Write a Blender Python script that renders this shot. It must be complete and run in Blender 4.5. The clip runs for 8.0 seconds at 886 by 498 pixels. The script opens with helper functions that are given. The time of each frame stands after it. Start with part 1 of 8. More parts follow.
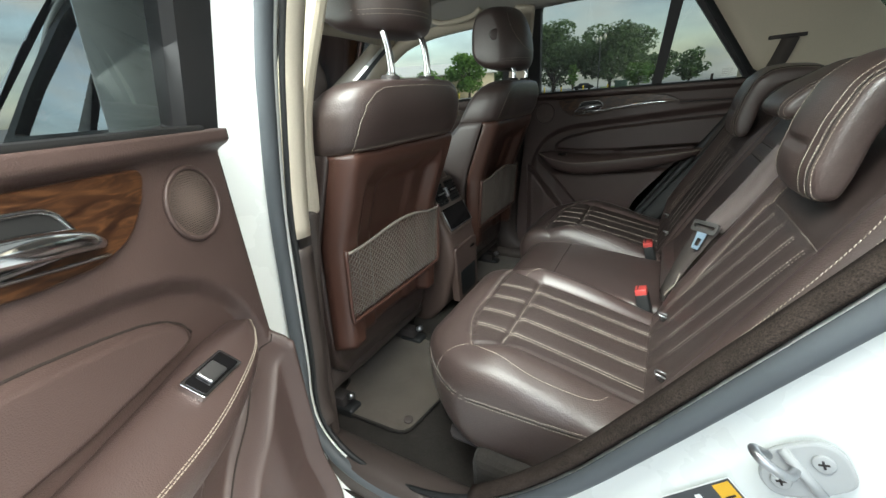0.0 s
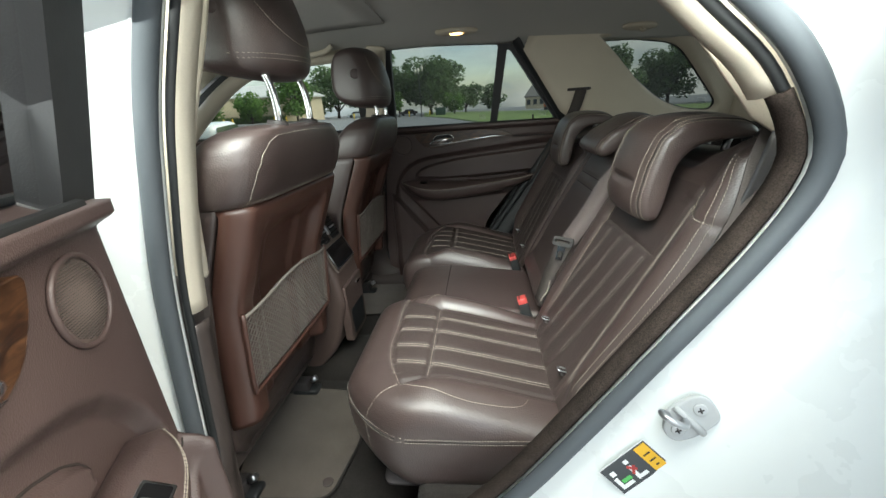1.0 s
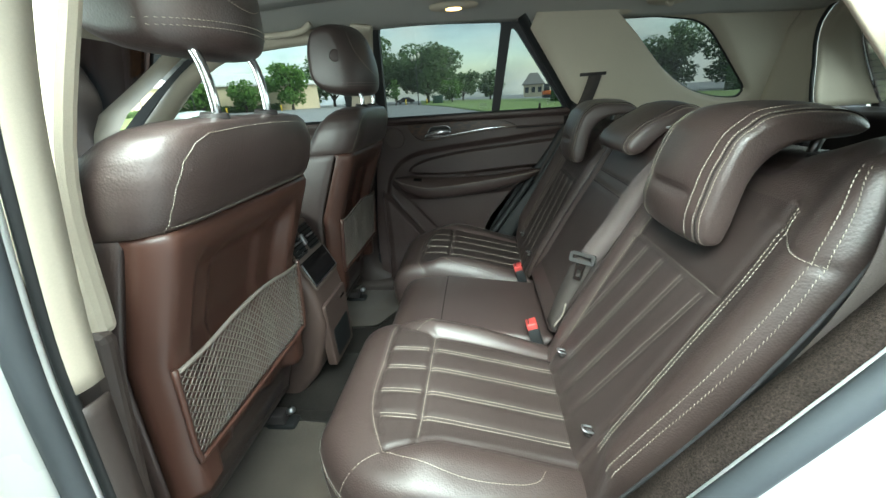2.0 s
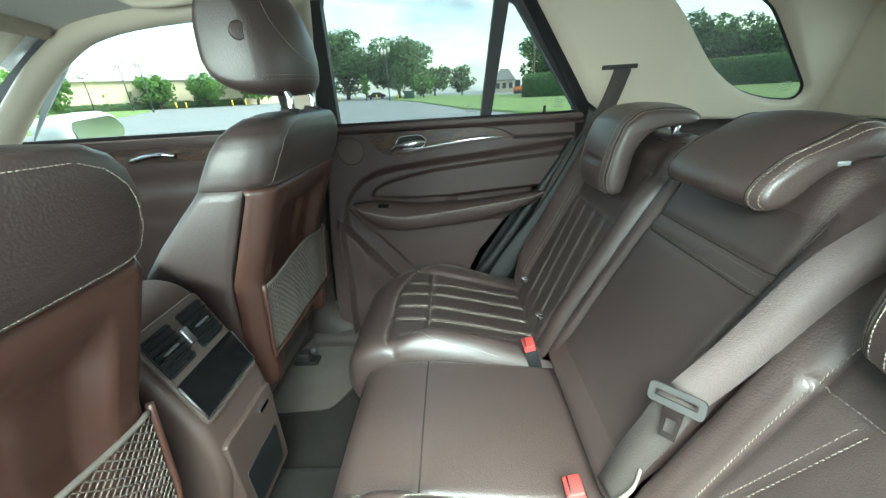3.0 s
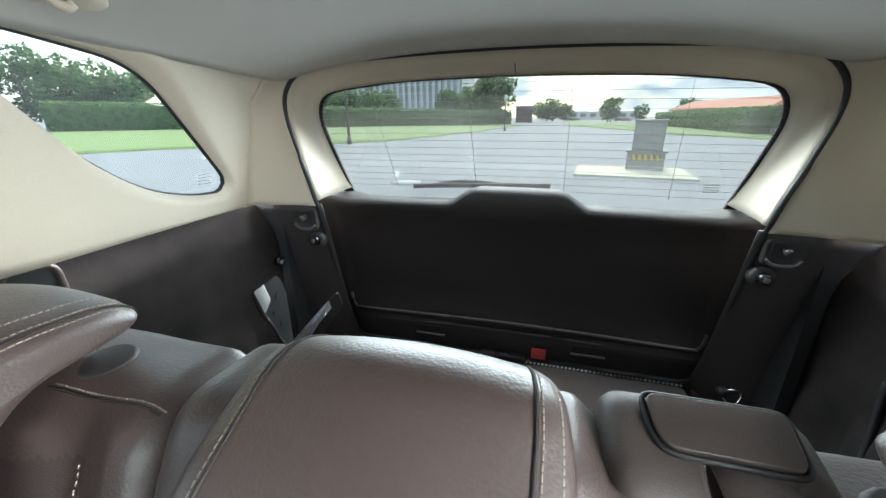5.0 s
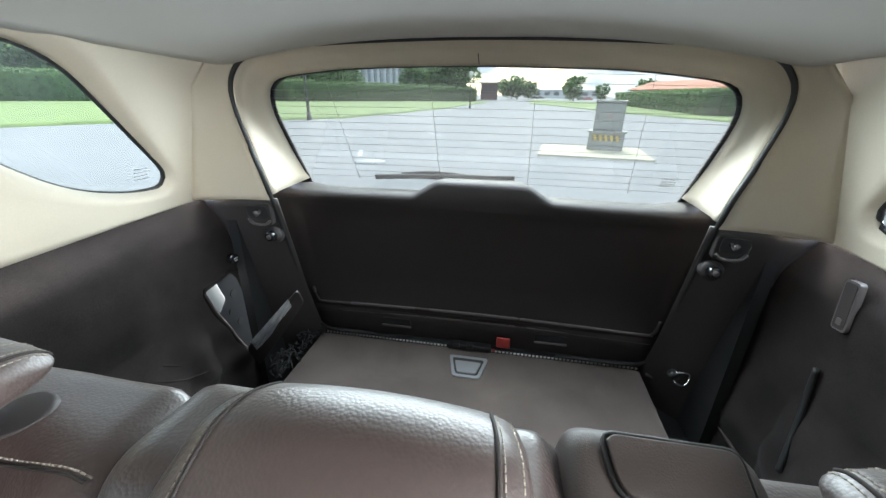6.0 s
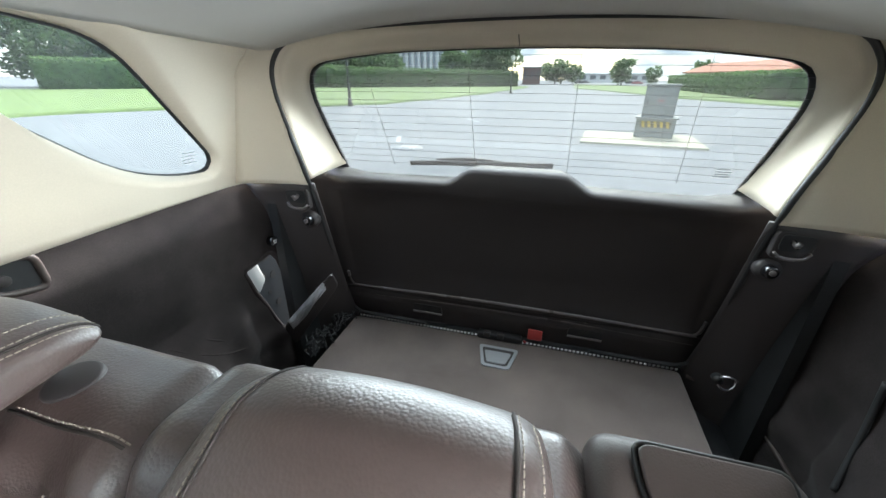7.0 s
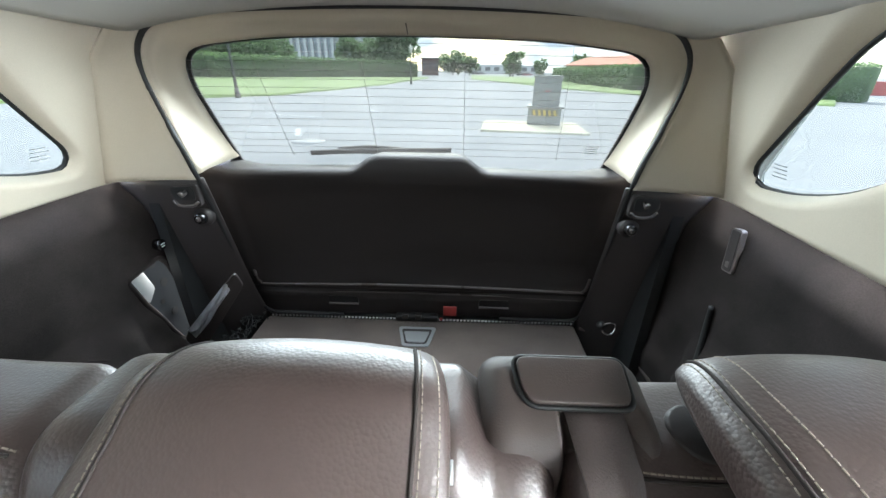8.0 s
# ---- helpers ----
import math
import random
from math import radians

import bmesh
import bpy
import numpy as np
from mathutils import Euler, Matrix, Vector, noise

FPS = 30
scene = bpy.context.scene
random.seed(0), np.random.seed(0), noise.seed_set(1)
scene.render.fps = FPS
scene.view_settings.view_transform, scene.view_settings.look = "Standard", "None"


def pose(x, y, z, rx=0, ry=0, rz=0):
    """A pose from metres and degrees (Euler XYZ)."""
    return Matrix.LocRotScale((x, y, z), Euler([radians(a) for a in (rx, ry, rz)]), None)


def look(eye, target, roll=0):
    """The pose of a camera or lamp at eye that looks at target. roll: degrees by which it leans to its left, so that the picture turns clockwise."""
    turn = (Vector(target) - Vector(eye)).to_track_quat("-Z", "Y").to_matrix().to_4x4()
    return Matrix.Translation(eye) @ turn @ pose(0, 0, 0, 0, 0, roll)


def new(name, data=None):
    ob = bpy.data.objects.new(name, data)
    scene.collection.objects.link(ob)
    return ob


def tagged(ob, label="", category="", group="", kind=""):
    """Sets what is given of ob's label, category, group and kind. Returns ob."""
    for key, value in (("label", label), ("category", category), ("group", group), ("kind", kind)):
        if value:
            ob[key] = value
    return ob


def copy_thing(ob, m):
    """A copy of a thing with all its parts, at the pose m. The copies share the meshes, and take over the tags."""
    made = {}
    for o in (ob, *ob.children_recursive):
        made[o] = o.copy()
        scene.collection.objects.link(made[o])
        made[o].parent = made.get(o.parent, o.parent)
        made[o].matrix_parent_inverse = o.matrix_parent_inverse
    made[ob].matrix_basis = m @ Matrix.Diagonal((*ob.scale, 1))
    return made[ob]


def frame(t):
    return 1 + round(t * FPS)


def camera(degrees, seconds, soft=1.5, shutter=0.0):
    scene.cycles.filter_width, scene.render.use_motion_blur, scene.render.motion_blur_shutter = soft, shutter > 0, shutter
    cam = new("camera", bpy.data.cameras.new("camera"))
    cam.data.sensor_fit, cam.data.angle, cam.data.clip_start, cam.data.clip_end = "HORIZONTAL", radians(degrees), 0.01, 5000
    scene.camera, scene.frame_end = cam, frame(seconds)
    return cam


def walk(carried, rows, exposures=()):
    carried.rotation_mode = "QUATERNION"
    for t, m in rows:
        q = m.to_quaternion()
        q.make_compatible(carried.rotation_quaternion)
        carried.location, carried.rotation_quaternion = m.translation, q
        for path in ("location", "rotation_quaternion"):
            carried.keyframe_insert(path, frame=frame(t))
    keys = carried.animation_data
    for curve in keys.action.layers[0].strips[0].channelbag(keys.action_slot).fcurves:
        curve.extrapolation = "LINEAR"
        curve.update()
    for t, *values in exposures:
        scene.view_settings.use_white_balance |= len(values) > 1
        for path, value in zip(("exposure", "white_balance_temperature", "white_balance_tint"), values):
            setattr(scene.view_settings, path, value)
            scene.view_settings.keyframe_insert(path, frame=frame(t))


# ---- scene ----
cam = camera(99.3, 8.0)
PATH = [
    (0, (1.259, -1.184, 1.397), (0.304, 0.413, 0.665), -4.8),
    (0.5, (1.189, -1.204, 1.43), (0.737, 0.601, 0.699), -4.4),
    (1, (1.139, -1.229, 1.451), (0.924, 0.638, 0.767), -3.9),
    (1.2, (1.131, -1.229, 1.446), (0.921, 0.641, 0.77), -3.9),
    (2.5, (1.124, -0.806, 1.46), (0.942, 1.032, 0.694), -3.8),
    (3, (1.088, -0.572, 1.467), (1.017, 1.275, 0.703), -3.6),
    (3.5, (1.09, -0.335, 1.46), (1.186, 1.554, 0.81), -3.4),
    (3.8, (1.109, -0.227, 1.477), (1.478, 1.643, 0.872), -3.0),
    (4, (1.133, -0.149, 1.478), (1.896, 1.609, 0.907), -2.5),
    (4.2, (1.196, -0.101, 1.5), (2.294, 1.458, 0.897), -2.3),
    (4.5, (1.287, -0.078, 1.523), (2.817, 1.067, 0.932), -1.9),
    (4.7, (1.333, -0.08, 1.546), (3.042, 0.772, 0.95), -0.8),
    (5, (1.388, -0.082, 1.569), (3.212, 0.411, 0.913), -0.2),
    (5.2, (1.416, -0.085, 1.58), (3.266, 0.216, 0.882), 0.5),
    (6.3, (1.425, -0.074, 1.608), (3.214, 0.295, 0.793), 0.3),
    (6.5, (1.421, -0.07, 1.604), (3.176, 0.456, 0.801), 0.2),
    (7, (1.438, -0.085, 1.603), (3.195, 0.401, 0.78), 0.4),
    (7.5, (1.451, -0.085, 1.593), (3.248, -0.056, 0.715), 1.2),
    (8, (1.395, -0.109, 1.596), (3.202, -0.065, 0.74), 1.0),
]
walk(cam, [(t, look(eye, target, roll)) for t, eye, target, roll in PATH], exposures=[(0, 1.3, 7000, 4), (1.2, 1.3, 7000, 4), (2.5, 2.35, 6350, -13), (3.0, 2.85, 6350, -11), (3.5, 3.1, 6380, -6), (4.0, 3.4, 6400, -3), (4.5, 3.33, 6400, 1), (5.1, 3.9, 6450, 8), (6.5, 4.1, 6500, 9), (7, 4.1, 6500, 9), (7.5, 4.2, 6500, 10), (8, 4.15, 6500, 9)])


# ---- light ----
world = bpy.data.worlds.new("overcast_sky")
scene.world = world
world.use_nodes = True
wn, wl = world.node_tree.nodes, world.node_tree.links
wn.clear()
w_out, w_bg = wn.new("ShaderNodeOutputWorld"), wn.new("ShaderNodeBackground")
sky = wn.new("ShaderNodeTexSky")
sky.sky_type, sky.sun_disc, sky.sun_elevation, sky.sun_rotation = "NISHITA", False, radians(43), radians(90)
sky.air_density, sky.dust_density = 1.2, 2.0
w_co, w_map = wn.new("ShaderNodeTexCoord"), wn.new("ShaderNodeMapping")
w_map.inputs["Scale"].default_value = (1.0, 1.0, 3.2)
w_no, w_rp = wn.new("ShaderNodeTexNoise"), wn.new("ShaderNodeValToRGB")
w_no.inputs["Scale"].default_value, w_no.inputs["Detail"].default_value, w_no.inputs["Roughness"].default_value = 2.6, 8, 0.56
w_rp.color_ramp.elements[0].position, w_rp.color_ramp.elements[1].position = 0.36, 0.60
w_no2, w_rp2 = wn.new("ShaderNodeTexNoise"), wn.new("ShaderNodeValToRGB")
w_no2.inputs["Scale"].default_value, w_no2.inputs["Detail"].default_value = 5.5, 6
w_rp2.color_ramp.elements[0].color, w_rp2.color_ramp.elements[1].color = (1.6, 1.9, 2.3, 1), (3.3, 3.4, 3.5, 1)
w_rp2.color_ramp.elements[0].position, w_rp2.color_ramp.elements[1].position = 0.38, 0.62
w_mix = wn.new("ShaderNodeMixRGB")
wl.new(w_co.outputs["Generated"], w_map.inputs["Vector"])
wl.new(w_map.outputs["Vector"], w_no.inputs["Vector"])
wl.new(w_map.outputs["Vector"], w_no2.inputs["Vector"])
wl.new(w_no.outputs["Fac"], w_rp.inputs["Fac"])
wl.new(w_no2.outputs["Fac"], w_rp2.inputs["Fac"])
wl.new(w_rp.outputs["Color"], w_mix.inputs[0])
wl.new(sky.outputs["Color"], w_mix.inputs[1])
wl.new(w_rp2.outputs["Color"], w_mix.inputs[2])
wl.new(w_mix.outputs["Color"], w_bg.inputs["Color"])
w_bg.inputs["Strength"].default_value = 0.31
wl.new(w_bg.outputs["Background"], w_out.inputs["Surface"])

sun = new("sun", bpy.data.lights.new("sun", "SUN"))
sun.data.energy, sun.data.angle, sun.data.color = 3.1, radians(40), (1.0, 0.98, 0.95)
sun.matrix_world = look((8.2, 0.6, 6.6), (1.2, 0.6, 0))


def opening_light(name, size_x, size_z, centre, target, watts, spread=180, color=(0.90, 0.97, 1.0)):
    """Skylight that falls in through an opening of the car."""
    lamp = new(name, bpy.data.lights.new(name, "AREA"))
    lamp.data.shape, lamp.data.size, lamp.data.size_y, lamp.data.energy = "RECTANGLE", size_x, size_z, watts
    lamp.data.spread = radians(spread)
    lamp.data.color = color
    lamp.matrix_world = look(centre, target)


opening_light("door_opening_skylight", 0.84, 0.46, (1.05, -0.76, 1.58), (1.06, -0.26, 0.80), 3.3, 80)
opening_light("door_window_skylight", 0.42, 0.20, (1.30, -0.75, 1.60), (1.57, -0.04, 1.29), 0.45, 74)
opening_light("rear_window_skylight", 1.05, 0.26, (2.49, 0.0, 1.52), (1.75, 0.0, 0.90), 0.85, 150, (0.80, 0.93, 1.0))
opening_light("front_window_skylight", 0.70, 0.26, (0.10, -0.66, 1.56), (0.50, 0.15, 1.0), 1.7, 120)


# ---- materials ----
def mat(name, color, rough=0.5, metal=0.0, var=0.15, var_scale=6.0, grain=0.0, grain_scale=400.0, grain_kind="noise",
        coat=0.0, coat_rough=0.06, sheen=0.0, spec=0.5, fine=0.0, fine_scale=120.0, rough_var=0.08, random_obj=0.0):
    """A surface with colour variation at a broad and a fine scale, and a fine relief."""
    m = bpy.data.materials.new(name)
    m.use_nodes = True
    n, l = m.node_tree.nodes, m.node_tree.links
    b = n["Principled BSDF"]
    co = n.new("ShaderNodeTexCoord")
    no = n.new("ShaderNodeTexNoise")
    no.inputs["Scale"].default_value, no.inputs["Detail"].default_value = var_scale, 5
    l.new(co.outputs["Object"], no.inputs["Vector"])
    hs = n.new("ShaderNodeMapRange")
    hs.inputs["From Min"].default_value, hs.inputs["From Max"].default_value = 0.25, 0.75
    hs.inputs["To Min"].default_value, hs.inputs["To Max"].default_value = 1 - var, 1 + var
    l.new(no.outputs["Fac"], hs.inputs["Value"])
    last = hs.outputs["Result"]
    if fine:
        nf = n.new("ShaderNodeTexNoise")
        nf.inputs["Scale"].default_value, nf.inputs["Detail"].default_value = fine_scale, 3
        l.new(co.outputs["Object"], nf.inputs["Vector"])
        hf = n.new("ShaderNodeMapRange")
        hf.inputs["From Min"].default_value, hf.inputs["From Max"].default_value = 0.3, 0.7
        hf.inputs["To Min"].default_value, hf.inputs["To Max"].default_value = 1 - fine, 1 + fine
        l.new(nf.outputs["Fac"], hf.inputs["Value"])
        mu = n.new("ShaderNodeMath")
        mu.operation = "MULTIPLY"
        l.new(last, mu.inputs[0]), l.new(hf.outputs["Result"], mu.inputs[1])
        last = mu.outputs[0]
    if random_obj:
        oi, hr, mu = n.new("ShaderNodeObjectInfo"), n.new("ShaderNodeMapRange"), n.new("ShaderNodeMath")
        hr.inputs["To Min"].default_value, hr.inputs["To Max"].default_value = 1 - random_obj, 1 + random_obj
        mu.operation = "MULTIPLY"
        l.new(oi.outputs["Random"], hr.inputs["Value"])
        l.new(last, mu.inputs[0]), l.new(hr.outputs["Result"], mu.inputs[1])
        last = mu.outputs[0]
    vm = n.new("ShaderNodeVectorMath")
    vm.operation = "SCALE"
    vm.inputs[0].default_value = color
    l.new(last, vm.inputs["Scale"])
    l.new(vm.outputs["Vector"], b.inputs["Base Color"])
    rr = n.new("ShaderNodeMapRange")
    rr.inputs["From Min"].default_value, rr.inputs["From Max"].default_value = 0.3, 0.7
    rr.inputs["To Min"].default_value, rr.inputs["To Max"].default_value = max(rough - rough_var, 0.02), min(rough + rough_var, 1)
    l.new(no.outputs["Fac"], rr.inputs["Value"])
    l.new(rr.outputs["Result"], b.inputs["Roughness"])
    b.inputs["Metallic"].default_value = metal
    b.inputs["Coat Weight"].default_value, b.inputs["Coat Roughness"].default_value = coat, coat_rough
    b.inputs["Sheen Weight"].default_value = sheen
    b.inputs["Specular IOR Level"].default_value = spec
    if grain:
        g = n.new("ShaderNodeTexVoronoi" if grain_kind == "pebble" else "ShaderNodeTexNoise")
        g.inputs["Scale"].default_value = grain_scale
        l.new(co.outputs["Object"], g.inputs["Vector"])
        bp = n.new("ShaderNodeBump")
        bp.inputs["Strength"].default_value, bp.inputs["Distance"].default_value = grain, 0.001
        bp.invert = grain_kind == "pebble"
        l.new(g.outputs["Distance" if grain_kind == "pebble" else "Fac"], bp.inputs["Height"])
        l.new(bp.outputs["Normal"], b.inputs["Normal"])
    return m


def glass_mat(name, tint, haze=0.0):
    """Tinted glass; the last argument paints a pale haze over the view, scattering daylight."""
    m = bpy.data.materials.new(name)
    m.use_nodes = True
    n, l = m.node_tree.nodes, m.node_tree.links
    n.clear()
    out, mix, tr, gl, fr = (n.new("ShaderNode" + k) for k in ("OutputMaterial", "MixShader", "BsdfTransparent", "BsdfGlossy", "Fresnel"))
    tr.inputs["Color"].default_value = (*tint, 1)
    gl.inputs["Roughness"].default_value = 0.01
    fr.inputs["IOR"].default_value = 1.25
    l.new(fr.outputs["Fac"], mix.inputs[0]), l.new(tr.outputs[0], mix.inputs[1]), l.new(gl.outputs[0], mix.inputs[2])
    last = mix.outputs[0]
    if haze:
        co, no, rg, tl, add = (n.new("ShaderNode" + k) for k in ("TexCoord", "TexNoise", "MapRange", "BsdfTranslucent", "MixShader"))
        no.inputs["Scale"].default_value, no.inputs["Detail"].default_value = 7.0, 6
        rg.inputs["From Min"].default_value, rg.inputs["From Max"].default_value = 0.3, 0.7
        rg.inputs["To Min"].default_value, rg.inputs["To Max"].default_value = haze * 0.7, haze * 1.3
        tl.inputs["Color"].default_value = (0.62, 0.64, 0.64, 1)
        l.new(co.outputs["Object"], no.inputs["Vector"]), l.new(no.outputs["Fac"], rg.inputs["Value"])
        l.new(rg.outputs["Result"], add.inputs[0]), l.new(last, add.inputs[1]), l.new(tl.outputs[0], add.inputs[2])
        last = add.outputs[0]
    l.new(last, out.inputs["Surface"])
    return m


def wood_mat(name):
    m = bpy.data.materials.new(name)
    m.use_nodes = True
    n, l = m.node_tree.nodes, m.node_tree.links
    b = n["Principled BSDF"]
    co, mp, no, rp = (n.new("ShaderNode" + k) for k in ("TexCoord", "Mapping", "TexNoise", "ValToRGB"))
    mp.inputs["Scale"].default_value = (2.2, 2.2, 9)
    no.inputs["Scale"].default_value, no.inputs["Detail"].default_value, no.inputs["Distortion"].default_value = 9, 10, 1.6
    l.new(co.outputs["Object"], mp.inputs["Vector"]), l.new(mp.outputs["Vector"], no.inputs["Vector"])
    l.new(no.outputs["Fac"], rp.inputs["Fac"])
    e = rp.color_ramp.elements
    e[0].position, e[0].color = 0.34, (0.014, 0.006, 0.0035, 1)
    e[1].position, e[1].color = 0.66, (0.085, 0.038, 0.017, 1)
    rp.color_ramp.elements.new(0.5).color = (0.036, 0.0155, 0.0075, 1)
    l.new(rp.outputs["Color"], b.inputs["Base Color"])
    b.inputs["Roughness"].default_value, b.inputs["Coat Weight"].default_value, b.inputs["Coat Roughness"].default_value = 0.35, 0.22, 0.05
    return m


BROWN = (0.053, 0.0345, 0.0312)
leather = mat("brown_leather", BROWN, 0.42, var=0.12, var_scale=5, grain=0.45, grain_scale=340, grain_kind="pebble", spec=0.55, fine=0.08, fine_scale=160, coat=0.68, coat_rough=0.46)
leather.node_tree.nodes["Principled BSDF"].inputs["Coat IOR"].default_value = 1.58
leather_panel = mat("perforated_leather", (0.043, 0.030, 0.0275), 0.44, coat=0.45, coat_rough=0.45, var=0.1, grain=0.35, grain_scale=700, grain_kind="pebble", fine=0.1, fine_scale=300)
vinyl = mat("brown_vinyl", (0.085, 0.057, 0.049), 0.46, var=0.08, grain=0.3, grain_scale=650, grain_kind="pebble")
door_vinyl = mat("door_vinyl", (0.070, 0.0475, 0.0440), 0.40, var=0.08, grain=0.3, grain_scale=650, grain_kind="pebble")
hard_plastic = mat("moulded_brown_plastic", (0.076, 0.035, 0.026), 0.36, coat=0.25, coat_rough=0.3, var=0.06, grain=0.15, grain_scale=900)
dark_plastic = mat("dark_plastic", (0.036, 0.031, 0.031), 0.55, spec=0.4, var=0.1, grain=0.2, grain_scale=800)
trim_plastic = mat("dark_brown_trim", (0.055, 0.042, 0.038), 0.52, var=0.1, grain=0.25, grain_scale=700)
black_gloss = mat("black_gloss", (0.008, 0.008, 0.009), 0.12, var=0.05, coat=0.6)
rubber = mat("grey_rubber_seal", (0.075, 0.085, 0.095), 0.6, var=0.12, grain=0.15, grain_scale=300)
black_rubber = mat("black_rubber", (0.012, 0.013, 0.014), 0.55, var=0.1)
frame_plastic = mat("dark_window_frame", (0.022, 0.023, 0.025), 0.5, var=0.08, grain=0.15, grain_scale=500)
beige = mat("beige_trim", (0.55, 0.49, 0.395), 0.75, var=0.03, grain=0.25, grain_scale=1200, fine=0.03, fine_scale=400)
headliner_mat = mat("headliner_cloth", (0.45, 0.435, 0.40), 0.95, var=0.03, grain=0.4, grain_scale=1500, fine=0.05, fine_scale=600, sheen=0.2)
carpet = mat("brown_carpet", spec=0.12, color=(0.024, 0.021, 0.019), rough=0.98, var=0.35, var_scale=7, grain=0.9, grain_scale=900, fine=0.35, fine_scale=420, sheen=0.06)
carpet_edging = mat("dark_carpet_edging", spec=0.12, color=(0.036, 0.027, 0.023), rough=0.98, var=0.3, var_scale=40, grain=0.9, grain_scale=900, fine=0.5, fine_scale=500)
mat_carpet = mat("grey_brown_floor_mat", spec=0.12, color=(0.090, 0.073, 0.060), rough=0.98, var=0.22, var_scale=9, grain=0.9, grain_scale=900, fine=0.3, fine_scale=500, sheen=0.3)
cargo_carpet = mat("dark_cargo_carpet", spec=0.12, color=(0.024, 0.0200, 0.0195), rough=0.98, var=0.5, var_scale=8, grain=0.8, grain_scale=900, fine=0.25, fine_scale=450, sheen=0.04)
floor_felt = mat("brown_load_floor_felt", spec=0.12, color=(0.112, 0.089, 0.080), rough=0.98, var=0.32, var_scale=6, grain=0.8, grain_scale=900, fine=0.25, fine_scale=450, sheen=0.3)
paint = mat("white_paint", (0.74, 0.77, 0.75), 0.28, var=0.02, coat=0.8, rough_var=0.04)
thread = mat("cream_thread", (0.31, 0.275, 0.23), 0.8, var=0.1)
pleat_thread = mat("brown_grey_thread", (0.15, 0.13, 0.112), 0.8, var=0.1)
dark_thread = mat("dark_thread", (0.02, 0.014, 0.012), 0.8, var=0.1)
chrome = mat("chrome", (0.72, 0.73, 0.75), 0.13, metal=1.0, var=0.03, rough_var=0.04)
satin = mat("satin_metal", (0.5, 0.51, 0.53), 0.35, metal=1.0, var=0.05)
steel = mat("bare_steel", (0.030, 0.037, 0.044), 0.7, metal=0.1, spec=0.3, var=0.2)
webbing = mat("lightened_belt_webbing", (0.108, 0.084, 0.080), 0.65, sheen=0.1, var=0.06, grain=0.5, grain_scale=500, fine=0.1, fine_scale=700)
dark_webbing = mat("brown_belt_webbing", (0.05, 0.04, 0.036), 0.75, var=0.06, grain=0.5, grain_scale=500)
bronze_trim = mat("satin_bronze_trim", (0.16, 0.125, 0.11), 0.38, metal=0.4, var=0.06)
grained_panel = mat("grained_dark_panel", (0.030, 0.026, 0.026), 0.5, spec=0.4, var=0.1, grain=0.25, grain_scale=800)
mark_grey = mat("etched_glass_mark", (0.34, 0.36, 0.36), 0.6, var=0.05)
ribbed_cover = mat("ribbed_grey_cover", (0.040, 0.040, 0.042), 0.6, var=0.08, grain=0.4, grain_scale=350, fine=0.12, fine_scale=300)
# paler than the panel, putting the light caught by ridges and lips into colour
ridge_plastic = mat("lightened_dark_plastic", (0.10, 0.088, 0.085), 0.32, var=0.06, spec=0.6)
red_plastic = mat("red_plastic", (0.42, 0.05, 0.045), 0.4, var=0.08)
net_mat = mat("net_cord", (0.19, 0.163, 0.142), 0.9, var=0.1)
wood = wood_mat("burl_walnut")
# second values: painted haze over what shows through each pane
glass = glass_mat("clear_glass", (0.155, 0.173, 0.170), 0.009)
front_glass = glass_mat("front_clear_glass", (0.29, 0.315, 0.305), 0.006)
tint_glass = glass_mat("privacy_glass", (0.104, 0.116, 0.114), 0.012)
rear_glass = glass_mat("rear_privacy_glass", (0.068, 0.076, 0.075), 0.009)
silver_plastic = mat("silver_plastic", (0.30, 0.31, 0.32), 0.4, metal=0.2, var=0.05)
foil = mat("silver_foil", (0.6, 0.62, 0.65), 0.35, metal=0.8, var=0.3, var_scale=30)
paper = mat("label_dark", (0.05, 0.055, 0.06), 0.45, var=0.05)
yellow = mat("yellow_print", (0.75, 0.42, 0.03), 0.5, var=0.05)
white_print = mat("white_print", (0.75, 0.76, 0.76), 0.5, var=0.04)
green_print = mat("green_print", (0.10, 0.45, 0.12), 0.5, var=0.04)
lamp_lens = mat("lamp_lens", (0.75, 0.70, 0.6), 0.3, var=0.05)


# ---- builders ----
def ground_height(x, y):
    """The lot is flat round the car and rises gently beyond it, most of all ahead."""
    r = max(math.hypot(x, y) - 14, 0)
    ahead = max(0.0, (-x * 0.65 + y * 0.4) / max(math.hypot(x, y), 1) - 0.25)
    return r * ahead * 0.052


def part(name, bm, material, parent=None, label="", smooth=True, mods=()):
    me = bpy.data.meshes.new(name)
    bmesh.ops.recalc_face_normals(bm, faces=bm.faces)
    bm.to_mesh(me)
    bm.free()
    me.materials.append(material)
    for p in me.polygons:
        p.use_smooth = smooth
    ob = new(name, me)
    if parent is not None:
        ob.parent = parent
    if name == "stitching":
        ob["kind"] = "stuff"
    if label:
        ob["label"] = label
    for kind, values in mods:
        md = ob.modifiers.new(kind.lower(), kind)
        for k, v in values.items():
            if k == "width": md.width = v
            elif k == "segments": md.segments = v
            elif k == "thickness": md.thickness = v
            elif k == "offset": md.offset = v
            elif k == "levels": md.levels, md.render_levels = v, v
            elif k == "limit": md.limit_method, md.angle_limit = "ANGLE", radians(v)
    return ob


def bev(w, seg=2, limit=40):
    return ("BEVEL", {"width": w, "segments": seg, "limit": limit})


